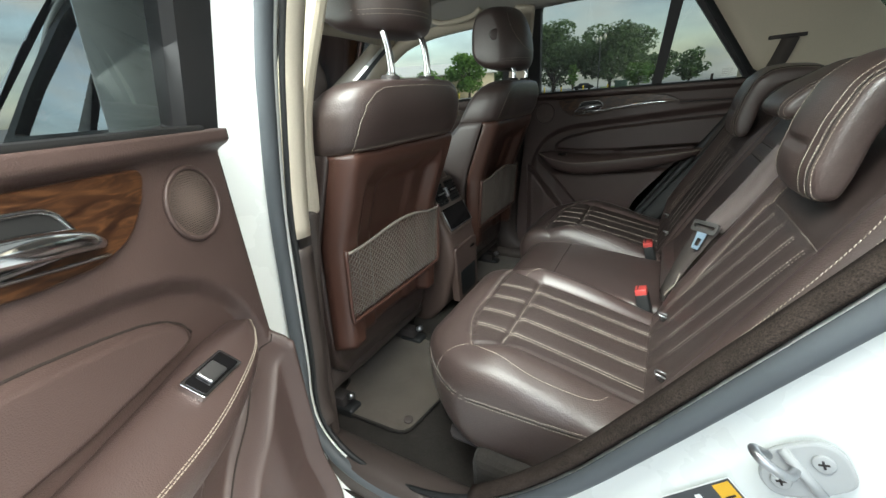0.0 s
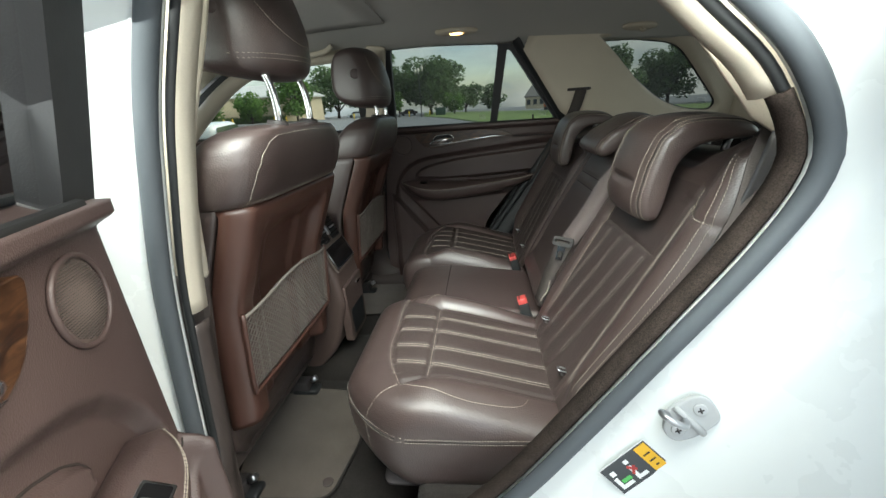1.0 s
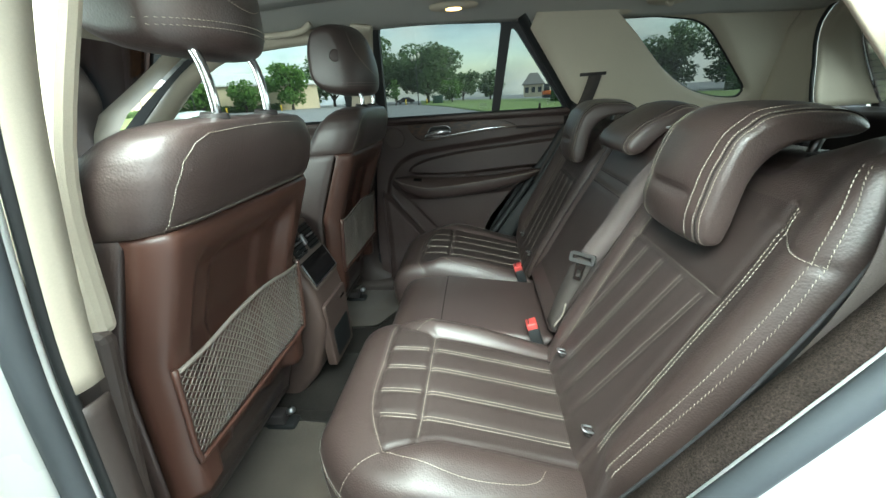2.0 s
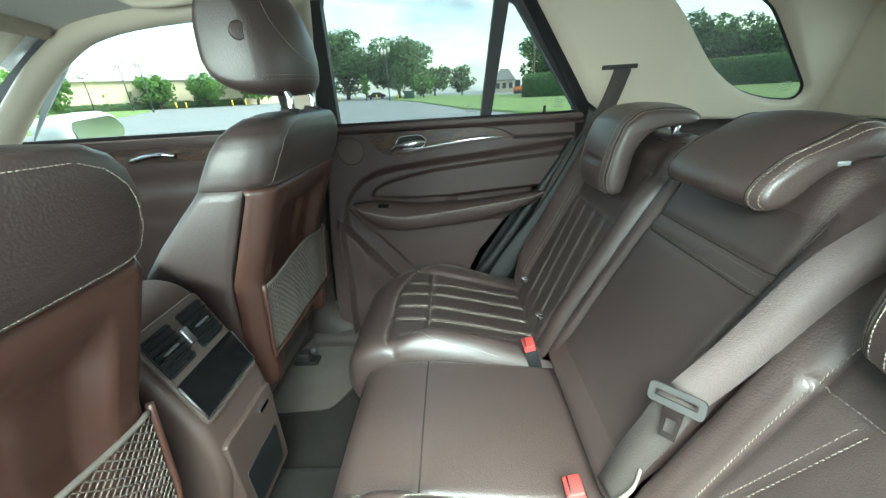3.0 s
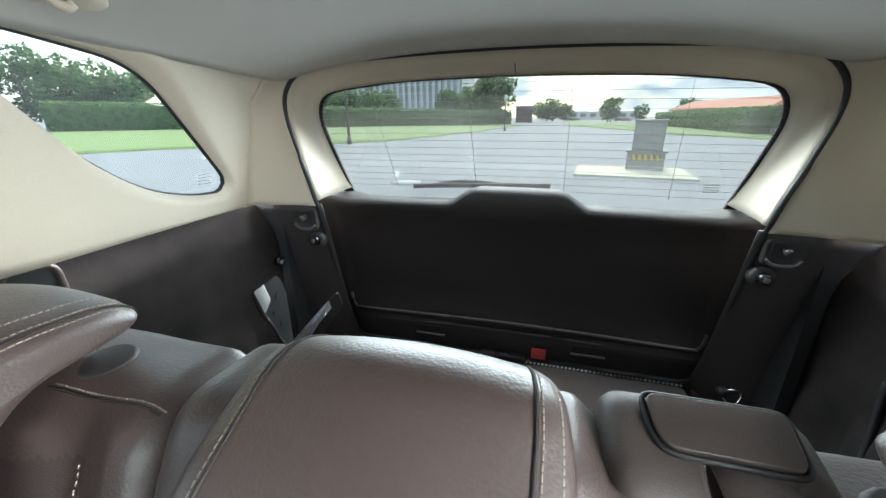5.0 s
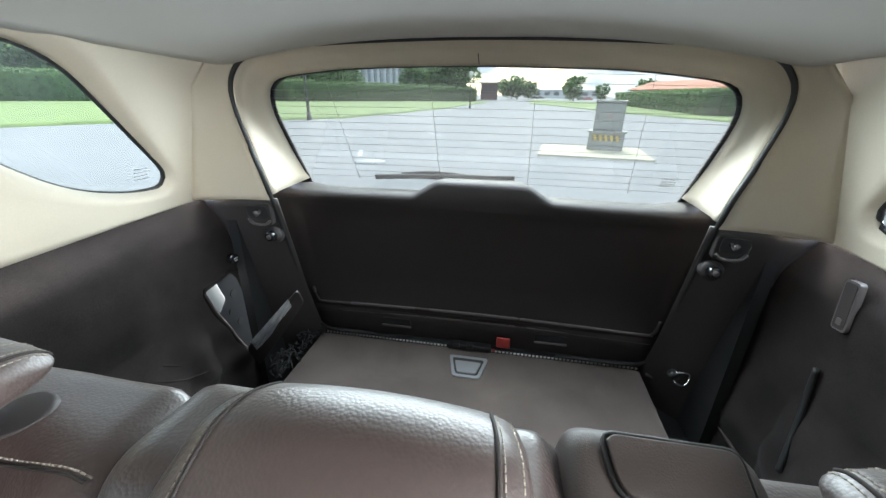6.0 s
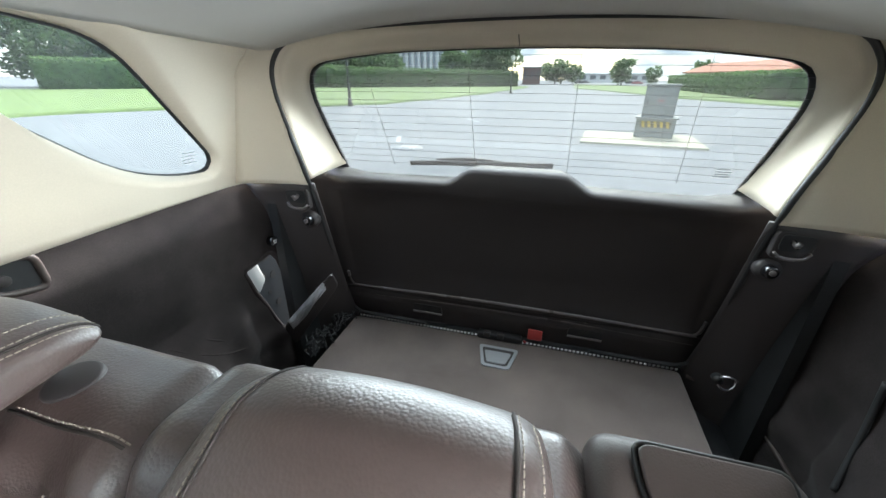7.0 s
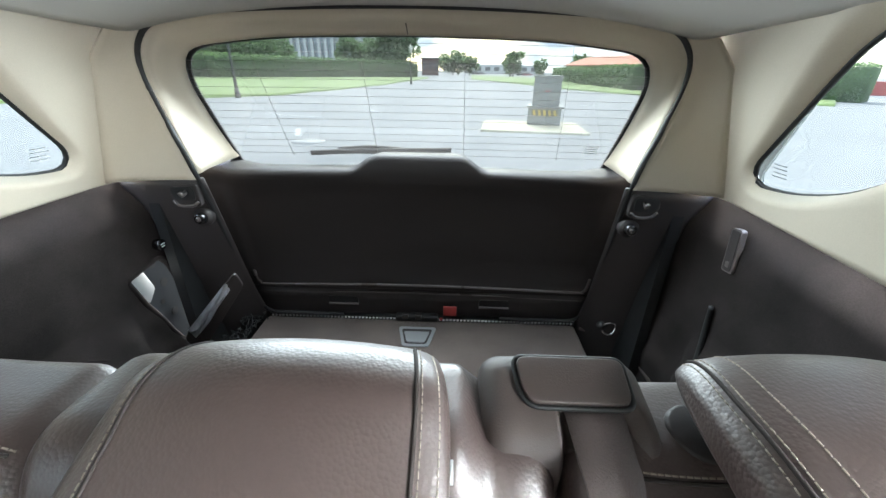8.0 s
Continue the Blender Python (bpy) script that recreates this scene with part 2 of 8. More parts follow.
def thing(name, label, category, group="", kind="", at=None):
    ob = new(name)
    if at is not None:
        ob.matrix_world = at
    return tagged(ob, label, category, group, kind)


def box(x0, x1, y0, y1, z0, z1, bm=None, m=None):
    bm = bm or bmesh.new()
    c = Matrix.Translation(((x0 + x1) / 2, (y0 + y1) / 2, (z0 + z1) / 2)) @ Matrix.Diagonal((x1 - x0, y1 - y0, z1 - z0, 1))
    bmesh.ops.create_cube(bm, size=1, matrix=(m @ c) if m else c)
    return bm


def rounded(poly, r, seg=4):
    """A closed polygon with its corners rounded by about r (one number, or one a corner)."""
    out, n = [], len(poly)
    for i, p in enumerate(poly):
        p = Vector(p)
        a, b = Vector(poly[i - 1]), Vector(poly[(i + 1) % n])
        k = r[i] if isinstance(r, (list, tuple)) else r
        if k <= 0:
            out.append(p)
            continue
        d1, d2 = min(k, (a - p).length * 0.49), min(k, (b - p).length * 0.49)
        s, e = p + (a - p).normalized() * d1, p + (b - p).normalized() * d2
        for j in range(seg + 1):
            t = j / seg
            out.append(s * (1 - t) ** 2 + p * 2 * t * (1 - t) + e * t * t)
    return out


def resample(pts, step, closed=True):
    pts = [Vector(p) for p in pts]
    if closed:
        pts = pts + [pts[0]]
    ds = [0]
    for a, b in zip(pts, pts[1:]):
        ds.append(ds[-1] + (b - a).length)
    n = max(int(round(ds[-1] / step)), 3)
    out, j = [], 0
    for i in range(n if closed else n + 1):
        d = ds[-1] * i / n
        while j < len(ds) - 2 and ds[j + 1] < d:
            j += 1
        t = (d - ds[j]) / max(ds[j + 1] - ds[j], 1e-9)
        out.append(pts[j].lerp(pts[j + 1], t))
    return out


def loft(rings, bm=None, cap=True, closed=True):
    bm = bm or bmesh.new()
    vs = [[bm.verts.new(p) for p in ring] for ring in rings]
    for a, b in zip(vs, vs[1:]):
        n = len(a)
        for i in range(n if closed else n - 1):
            j = (i + 1) % n
            bm.faces.new((a[i], a[j], b[j], b[i]))
    if cap:
        bm.faces.new(vs[0]), bm.faces.new(vs[-1])
    return bm


def prism(poly, axis, a, b, bm=None):
    """A polygon in the plane across an axis, made solid from a to b along it."""
    def put(p, s):
        return {"x": (s, p[0], p[1]), "y": (p[0], s, p[1]), "z": (p[0], p[1], s)}[axis]
    return loft([[put(p, a) for p in poly], [put(p, b) for p in poly]], bm)


def tube(pts, r, n=8, bm=None, closed=False):
    pts = [Vector(p) for p in pts]
    rings, up = [], Vector((0.13, 0.31, 0.94)).normalized()
    m = len(pts)
    for i, p in enumerate(pts):
        if closed:
            d = pts[(i + 1) % m] - pts[i - 1]
        else:
            d = pts[min(i + 1, m - 1)] - pts[max(i - 1, 0)]
        d.normalize()
        u = d.cross(up)
        if u.length < 0.05:
            u = d.cross(Vector((1, 0.2, 0)))
        u.normalize()
        v = d.cross(u)
        rr = r[i] if isinstance(r, (list, tuple)) else r
        rings.append([p + u * math.cos(2 * math.pi * k / n) * rr + v * math.sin(2 * math.pi * k / n) * rr for k in range(n)])
    if closed:
        rings.append(rings[0])
        bm = loft(rings, bm, cap=False)
        bmesh.ops.remove_doubles(bm, verts=bm.verts, dist=1e-6)
        return bm
    return loft(rings, bm)


def smooth_line(ctrl, n=8):
    """A smooth open line through control points."""
    c = [Vector(p) for p in ctrl]
    c = [c[0] * 2 - c[1]] + c + [c[-1] * 2 - c[-2]]
    out = []
    for i in range(1, len(c) - 2):
        for k in range(n):
            t = k / n
            out.append(0.5 * ((2 * c[i]) + (c[i + 1] - c[i - 1]) * t + (2 * c[i - 1] - 5 * c[i] + 4 * c[i + 1] - c[i + 2]) * t * t
                              + (3 * c[i] - c[i - 1] - 3 * c[i + 1] + c[i + 2]) * t ** 3))
    out.append(c[-2])
    return out


def ribbon(pts, wide, width, thick, bm=None):
    """A flat strap along a line; wide: the direction across it."""
    pts = [Vector(p) for p in pts]
    turn = isinstance(wide, list)
    rings = []
    for i, p in enumerate(pts):
        d = (pts[min(i + 1, len(pts) - 1)] - pts[max(i - 1, 0)]).normalized()
        w = Vector(wide[0]).lerp(Vector(wide[1]), i / (len(pts) - 1)) if turn else Vector(wide)
        w = (w - d * w.dot(d)).normalized() * width / 2
        n = d.cross(w).normalized() * thick / 2
        rings.append([p - w - n, p + w - n, p + w + n, p - w + n])
    return loft(rings, bm)


def pillow(profile, axis, a, b, end_r=0.03, step=0.012, power=2.4, shape=None, squash=1.0, lines=None):
    """A padded body: a closed profile swept along an axis from a to b, drawn in at both ends as upholstery is. shape(p): moves each point."""
    prof = resample(profile, step)
    c = sum(prof, Vector((0, 0))) / len(prof)
    turn = sum(p[0] * q[1] - q[0] * p[1] for p, q in zip(prof, prof[1:] + prof[:1]))
    n = max(int((b - a) / step), 6)
    ss = []
    for k in range(5):
        ss.append(a + end_r * (1 - math.cos(k / 5 * math.pi / 2)))
    for k in range(n + 1):
        ss.append(a + end_r + (b - a - 2 * end_r) * k / n)
    for k in range(4, -1, -1):
        ss.append(b - end_r * (1 - math.cos(k / 5 * math.pi / 2)))
    rings = []
    for s in (lines or ss):
        e = min(s - a, b - s)
        t = max(0.0, 1 - e / end_r) if end_r else 0
        inset = end_r * (1 - (1 - t ** power) ** (1 / power)) * squash
        ring = []
        for i, p in enumerate(prof):
            q = prof[i - 1] - prof[(i + 1) % len(prof)]
            nn = Vector((-q[1], q[0]))
            nn = nn.normalized() if nn.length > 1e-9 else nn
            if turn > 0:
                nn = -nn
            v = p + nn * inset
            w = {"x": Vector((s, v[0], v[1])), "y": Vector((v[0], s, v[1])), "z": Vector((v[0], v[1], s))}[axis]
            ring.append(shape(w) if shape else w)
        rings.append(ring)
    if lines:
        return rings
    return loft(rings)


def bvh_of(bm):
    from mathutils.bvhtree import BVHTree
    bmesh.ops.recalc_face_normals(bm, faces=bm.faces)
    return BVHTree.FromBMesh(bm)


def stitches(tree, lines, cast, gap=0.0085, length=0.0058, width=0.0019, high=0.0012, side=0.0, back=0.3):
    """Sewn stitches: short threads that lie on a surface along lines; cast: the direction in which the lines fall on to it."""
    bm = bmesh.new()
    cast = Vector(cast).normalized()
    for line in lines:
        for pts in [resample(line, gap, False)]:
            last = None
            for i in range(len(pts) - 1):
                d = pts[i + 1] - pts[i]
                if d.length < 1e-6:
                    continue
                p = pts[i]
                hit, no, _, _ = tree.ray_cast(p - cast * back, cast, back * 2.2)
                if hit is None:
                    continue
                if no.dot(cast) > 0:
                    no = -no
                d = (d - no * d.dot(no)).normalized()
                u = no.cross(d)
                q = hit + no * high * 0.35 + u * side
                m = Matrix((d, u, no)).transposed().to_4x4()
                m.translation = q
                vs = [bm.verts.new(m @ Vector((sx * length / 2 * (0.8 if sz > 0 else 1), sy * width / 2 * (0.6 if sz > 0 else 1), sz * high / 2)))
                      for sz in (-1, 1) for sx, sy in ((-1, -1), (1, -1), (1, 1), (-1, 1))]
                bm.faces.new(vs[4:])
                for k in range(4):
                    bm.faces.new((vs[k], vs[(k + 1) % 4], vs[4 + (k + 1) % 4], vs[4 + k]))
    return bm


def face_runs(tree, ring, keep):
    """The stretches of a closed ring whose surface normal passes keep()."""
    ok = [keep(tree.find_nearest(p)[1]) for p in ring]
    n = len(ring)
    start = next((i for i in range(n) if not ok[i]), 0)
    runs, cur = [], []
    for k in range(n + 1):
        i = (start + k) % n
        if ok[i] and k < n:
            cur.append(ring[i])
        else:
            if len(cur) > 4:
                runs.append(cur)
            cur = []
    return runs


def stitch_runs(tree, runs, gap=0.0052, length=0.0043, width=0.0010, high=0.0008):
    """Stitches along lines that already lie on the surface."""
    bm = bmesh.new()
    for line in runs:
        pts = resample(line, gap, False)
        for p, q in zip(pts, pts[1:]):
            hit, no, _, _ = tree.find_nearest(p)
            d = q - p
            d = (d - no * d.dot(no)).normalized()
            u = no.cross(d)
            m = Matrix((d, u, no)).transposed().to_4x4()
            m.translation = hit + no * high * 0.35
            vs = [bm.verts.new(m @ Vector((sx * length / 2 * (0.8 if sz > 0 else 1), sy * width / 2 * (0.6 if sz > 0 else 1), sz * high / 2)))
                  for sz in (-1, 1) for sx, sy in ((-1, -1), (1, -1), (1, 1), (-1, 1))]
            bm.faces.new(vs[4:])
            for k in range(4):
                bm.faces.new((vs[k], vs[(k + 1) % 4], vs[4 + (k + 1) % 4], vs[4 + k]))
    return bm


def second_material(ob, material, test):
    """A different hide on the faces whose middle passes test()."""
    ob.data.materials.append(material)
    for f in ob.data.polygons:
        if test(f.center):
            f.material_index = 1


def fill(outline, holes, place, thick, bm=None):
    """A flat panel with openings: the outline and the holes in 2D, put in space by place(), made solid towards thick."""
    bm = bm or bmesh.new()
    for loop in [outline] + list(holes):
        vs = [bm.verts.new(place(p)) for p in loop]
        for i in range(len(vs)):
            bm.edges.new((vs[i - 1], vs[i]))
    bmesh.ops.triangle_fill(bm, use_beauty=True, edges=bm.edges[:])
    got = bmesh.ops.extrude_face_region(bm, geom=bm.faces[:])
    bmesh.ops.translate(bm, vec=thick, verts=[v for v in got["geom"] if isinstance(v, bmesh.types.BMVert)])
    return bm


# ---- the car's shell ----
def roof_z(x, y):
    zc = 1.785 - (0.035 * ((x - 0.9) / 0.86) ** 1.1 if x > 0.9 else 0.06 * ((0.9 - x) / 1.0) ** 2)
    return zc - 0.19 * abs(y) ** 2.6


def headliner():
    rings = []
    for i in range(49):
        x = -0.02 + 2.375 * i / 48
        rings.append([Vector((x, y, roof_z(x, y))) for y in [(-0.64 + 1.28 * k / 40) for k in range(41)]])
    ob = part("ceiling", loft(rings, cap=False, closed=False), headliner_mat, mods=[("SOLIDIFY", {"thickness": 0.012, "offset": 1})])
    tagged(ob, "light grey-beige cloth headliner of the car", "headliner", kind="structure")
    outer = []
    for i in range(31):
        x = -0.25 + 2.85 * i / 30
        drop = 0.05 * max(0, (x - 2.3) / 0.3) ** 2 + 0.10 * max(0, (0.1 - x) / 0.35) ** 2
        outer.append([Vector((x, y, roof_z(max(x, -0.02), y) + 0.045 - drop)) for y in [(-0.70 + 1.4 * k / 30) for k in range(31)]])
    ob = part("roof", loft(outer, cap=False, closed=False), paint, mods=[("SOLIDIFY", {"thickness": 0.012, "offset": 1})])
    tagged(ob, "white painted steel roof panel of the car", "car roof", kind="structure")


def trim_y(x, z):
    return 0.665 + 0.10 * max(0.0, min(1.0, (x - 1.72) / 0.55)) - (z - 1.36) * 0.25


def glass_y(z):
    return 0.774 - 0.33 * (z - 1.381)


QUARTER = [(1.652, 1.697), (1.80, 1.694), (1.984, 1.668), (2.083, 1.567), (2.224, 1.419), (2.212, 1.381), (2.12, 1.386), (1.991, 1.424), (1.817, 1.554)]
QUARTER_R = [0.012, 0.03, 0.07, 0.05, 0.03, 0.03, 0.06, 0.08, 0.05]


def quarter(s, name):
    """The upper rear side: a pale trim panel with the quarter window in a flared reveal."""
    pane = resample(rounded(QUARTER, QUARTER_R, 5), 0.018)
    n = len(pane)
    c = Vector((1.93, 1.55))
    hole = [p + (p - c).normalized() * 0.034 for p in pane]
    outer = [(1.29, 1.735), (1.80, 1.73), (2.36, 1.72), (2.362, 1.55), (2.362, 1.318), (2.05, 1.336), (1.72, 1.352), (1.548, 1.356)]
    dense = resample(outer, 0.004)
    edge = []
    for p in hole:
        best = max(dense, key=lambda q: (q - c).normalized().dot((p - c).normalized()) - 0.02 * (q - p).length)
        edge.append(best)

    def on(p, d=0.0):
        return Vector((p[0], s * (trim_y(p[0], p[1]) + d), p[1]))
    rings = []
    for k in range(9):
        t = k / 8
        rings.append([on(e.lerp(h, t)) for e, h in zip(edge, hole)])
    for k in range(1, 6):
        t = k / 5
        ease = 1 - math.cos(t * math.pi / 2)
        ring = []
        for h, g in zip(hole, pane):
            a, b = on(h), Vector((g[0], s * (glass_y(g[1]) - 0.004), g[1]))
            p = a.lerp(b, t)
            p.y = a.y + (b.y - a.y) * ease
            ring.append(p)
        rings.append(ring)
    wall = part(name, loft(rings, cap=False), beige, mods=[("SOLIDIFY", {"thickness": 0.006, "offset": 0})])
    tagged(wall, "beige moulded pillar trim round the rear quarter window", "pillar trim", kind="structure")
    win = thing("window_quarter", "fixed rear quarter window with a black edge band", "car window", kind="structure")
    bm = bmesh.new()
    bm.faces.new([bm.verts.new((p[0], s * glass_y(p[1]), p[1])) for p in pane])
    part("pane", bm, tint_glass, win, smooth=False)
    part("black_band", tube([(p[0], s * (glass_y(p[1]) - 0.005), p[1]) for p in pane], 0.0055, 6, closed=True), black_rubber, win)
    # the maker's mark on the glass, as plain bars
    bm = bmesh.new()
    for k in range(4):
        z = 1.412 + 0.008 * k
        box(2.145, 2.185 - 0.006 * (k % 2), s * glass_y(z) - 0.002, s * glass_y(z) - 0.001, z, z + 0.0014, bm)
    part("glass_print", bm, mark_grey, win)
    # the belt slot in the trim, with the webbing that runs down behind the seat
    belt = thing("seat_belt", "dark brown seat belt hanging from a slot in the pillar trim", "seat belt", "outer rear belts")
    m = Matrix.Translation((1.578, s * (trim_y(1.578, 1.505) - 0.004), 1.507))
    part("slot_bezel", box(-0.05, 0.05, -0.005, 0.005, -0.006, 0.006, m=m), dark_plastic, belt, mods=[bev(0.003)])
    pts = [(1.588, s * (trim_y(1.588, 1.50) - 0.007), 1.505), (1.574, s * 0.632, 1.45), (1.556, s * 0.636, 1.40), (1.535, s * 0.652, 1.355), (1.503, s * 0.688, 1.283), (1.463, s * 0.703, 1.207), (1.40, s * 0.702, 1.08), (1.33, s * 0.70, 0.95)]
    part("webbing", ribbon(smooth_line(pts), (0.93, 0, -0.35), 0.047, 0.0016), dark_webbing, belt)
    # the soft cover beside the seat back, between trim and seat
    hook = thing("coat_hook", "beige plastic coat hook on the headliner", "coat hook", "coat hooks")
    hx, hy = 1.765, 0.50
    hz = roof_z(hx, hy)
    plate = [Vector((hx + 0.065 * math.cos(a), s * (hy + 0.032 * math.sin(a)), 0)) for a in [2 * math.pi * k / 28 for k in range(28)]]
    rings = [[Vector((p.x, p.y, roof_z(p.x, p.y) - d)) for p in [Vector((hx, s * hy, 0)).lerp(q, f) for q in plate]] for d, f in ((0.0, 1.0), (0.006, 1.0), (0.010, 0.93), (0.011, 0.5))]
    part("plate", loft(rings), beige, hook)
    part("finger", tube(smooth_line([(hx, s * hy, hz - 0.006), (hx + 0.004, s * (hy - 0.004), hz - 0.018), (hx + 0.012, s * (hy - 0.008), hz - 0.022), (hx + 0.018, s * (hy - 0.010), hz - 0.017)], 5), 0.006, 8), beige, hook)


CONTOUR = [(0.79, 1.640), (0.733, 1.50), (0.703, 1.40), (0.664, 1.236), (0.642, 1.08), (0.618, 0.88), (0.598, 0.76), (0.612, 0.67), (0.69, 0.602),
           (0.83, 0.588), (0.98, 0.635), (1.10, 0.735), (1.196, 0.845), (1.28, 0.965), (1.362, 1.088), (1.471, 1.254), (1.517, 1.347), (1.515, 1.407), (1.469, 1.484),
           (1.402, 1.545), (1.31, 1.62), (1.19, 1.68), (1.02, 1.70), (0.88, 1.69)]


def opening():
    c = [Vector(p) for p in CONTOUR]
    loop = smooth_line(c + [c[0]], 6)[:-1]
    return resample(loop, 0.022)


def body_side(s, name):
    """The body round a rear door: rubber seal, painted jamb and the outer skin."""
    loop = opening()
    n = len(loop)
    norm = []
    for i in range(n):
        d = (loop[(i + 2) % n] - loop[i - 2]).normalized()
        v = Vector((d[1], -d[0]))
        c = Vector((1.08, 1.2))
        norm.append(v if v.dot(loop[i] - c) > 0 else -v)

    def wide(p):
        if p[1] > 1.50: return 0.5
        if p[0] > 1.15: return 0.9
        if p[0] < 0.86 and p[1] > 0.72: return 0.36
        return 0.55
    w = [wide(p) for p in loop]
    for _ in range(40):
        w = [(w[i - 1] + w[i] + w[(i + 1) % n]) / 3 for i in range(n)]
    prof = [(-0.004, 0.742), (0.0, 0.748), (0.03, 0.752), (0.058, 0.757), (0.066, 0.764), (0.078, 0.767), (0.105, 0.775), (0.13, 0.787), (0.15, 0.80), (0.185, 0.845), (0.205, 0.90), (0.215, 0.945)]
    rings = [[Vector((p[0] + q[0] * o * k, s * y, p[1] + q[1] * o * k)) for p, q, k in zip(loop, norm, w)] for o, y in prof]
    frame_ob = thing(name, "white painted door jamb and side of the car", "car body", kind="structure")
    part("jamb", loft(rings, cap=False), paint, frame_ob, mods=[("SOLIDIFY", {"thickness": 0.004, "offset": 0})])
    part("seal", tube([Vector((p[0] + q[0] * 0.004, s * 0.760, p[1] + q[1] * 0.004)) for p, q in zip(loop, norm)], 0.0135, 10, closed=True), rubber, frame_ob, "grey rubber door seal")
    part("seal_lip", tube([Vector((p[0] - q[0] * 0.015, s * 0.742, p[1] - q[1] * 0.015)) for p, q in zip(loop, norm)], 0.0065, 8, closed=True), black_rubber, frame_ob, "black rubber lip")
    strip = [(p, q) for p, q in zip(loop, norm) if p[0] > 1.02 and p[1] < 1.46]
    rows = [[Vector((p[0] + q[0] * o, s * y, p[1] + q[1] * o)) for o, y in ((-0.012, 0.748), (-0.017, 0.752), (-0.021, 0.749), (-0.024, 0.740), (-0.022, 0.724))] for p, q in strip]
    part("carpet_edge", loft(rows, cap=False, closed=False), carpet_edging, frame_ob, "fuzzy brown carpet edging", mods=[("SOLIDIFY", {"thickness": 0.006, "offset": 0})])
    def inner_strip(nm, test, offs, material, label):
        run = [(p, q) for p, q in zip(loop, norm) if test(p)]
        cut = max(range(len(run)), key=lambda i: (run[i][0] - run[i - 1][0]).length)
        run = run[cut:] + run[:cut]
        rows = [[Vector((p[0] - q[0] * o, s * y, p[1] - q[1] * o)) for o, y in offs] for p, q in run]
        part(nm, loft(rows, cap=False, closed=False), material, frame_ob, label, mods=[("SOLIDIFY", {"thickness": 0.004, "offset": 0})])
    inner_strip("trim_edge", lambda p: p[0] > 0.95 and p[1] > 1.44, ((0.016, 0.740), (0.022, 0.738), (0.027, 0.732), (0.029, 0.722), (0.029, 0.705)), beige, "beige trim edge behind the seal")
    inner_strip("pillar_edge", lambda p: p[0] < 0.84 and p[1] > 1.16, ((0.012, 0.745), (0.018, 0.744), (0.022, 0.738), (0.024, 0.728), (0.024, 0.712)), beige, "beige pillar edge")
    inner_strip("pillar_foot_edge", lambda p: p[0] < 0.80 and 0.66 < p[1] < 1.17, ((0.012, 0.745), (0.018, 0.744), (0.022, 0.738), (0.024, 0.728), (0.024, 0.712)), trim_plastic, "dark brown pillar edge")
    # outer skin in three pieces: round the door, behind it with the quarter window, ahead with the front window
    def skin(p):
        return Vector((p[0], s * (0.945 - max(0, p[1] - 1.25) * 0.50), p[1]))
    last = [Vector((p[0] + q[0] * 0.215 * k, p[1] + q[1] * 0.215 * k)) for p, q, k in zip(loop, norm, w)]
    mid = Vector((1.08, 1.15))
    dense = resample([(0.56, 0.36), (1.645, 0.36), (1.645, 1.80), (0.56, 1.80)], 0.005)
    edge = [max(dense, key=lambda e: (e - mid).normalized().dot((q - mid).normalized())) for q in last]
    rows = [[Vector((q[0], s * 0.945, q[1])).lerp(skin(q), 0.0 if k == 0 else 1.0) if k == 0 else skin(q.lerp(e, k / 5)) for q, e in zip(last, edge)] for k in range(6)]
    part("door_surround", loft(rows, cap=False), paint, frame_ob)
    back = rounded([(max(1.665, 1.93 + (p[0] - 1.93) * 1.45), min(1.77, 1.54 + (p[1] - 1.54) * 1.45)) for p in QUARTER], 0.03, 3)
    part("rear_wing", fill([(1.642, 0.36), (2.75, 0.42), (2.86, 1.0), (2.70, 1.45), (2.45, 1.79), (1.642, 1.81)], [back], skin, Vector((0, -s * 0.006, 0))), paint, frame_ob, smooth=False)
    front = rounded([(-0.40, 1.33), (-0.12, 1.64), (0.10, 1.70), (0.53, 1.71), (0.545, 1.40)], 0.04, 3)
    part("front_wing", fill([(-1.62, 0.36), (0.562, 0.36), (0.562, 1.81), (0.2, 1.83), (-0.62, 1.30), (-1.66, 1.02)], [front], skin, Vector((0, -s * 0.006, 0))), paint, frame_ob, smooth=False)
    return frame_ob


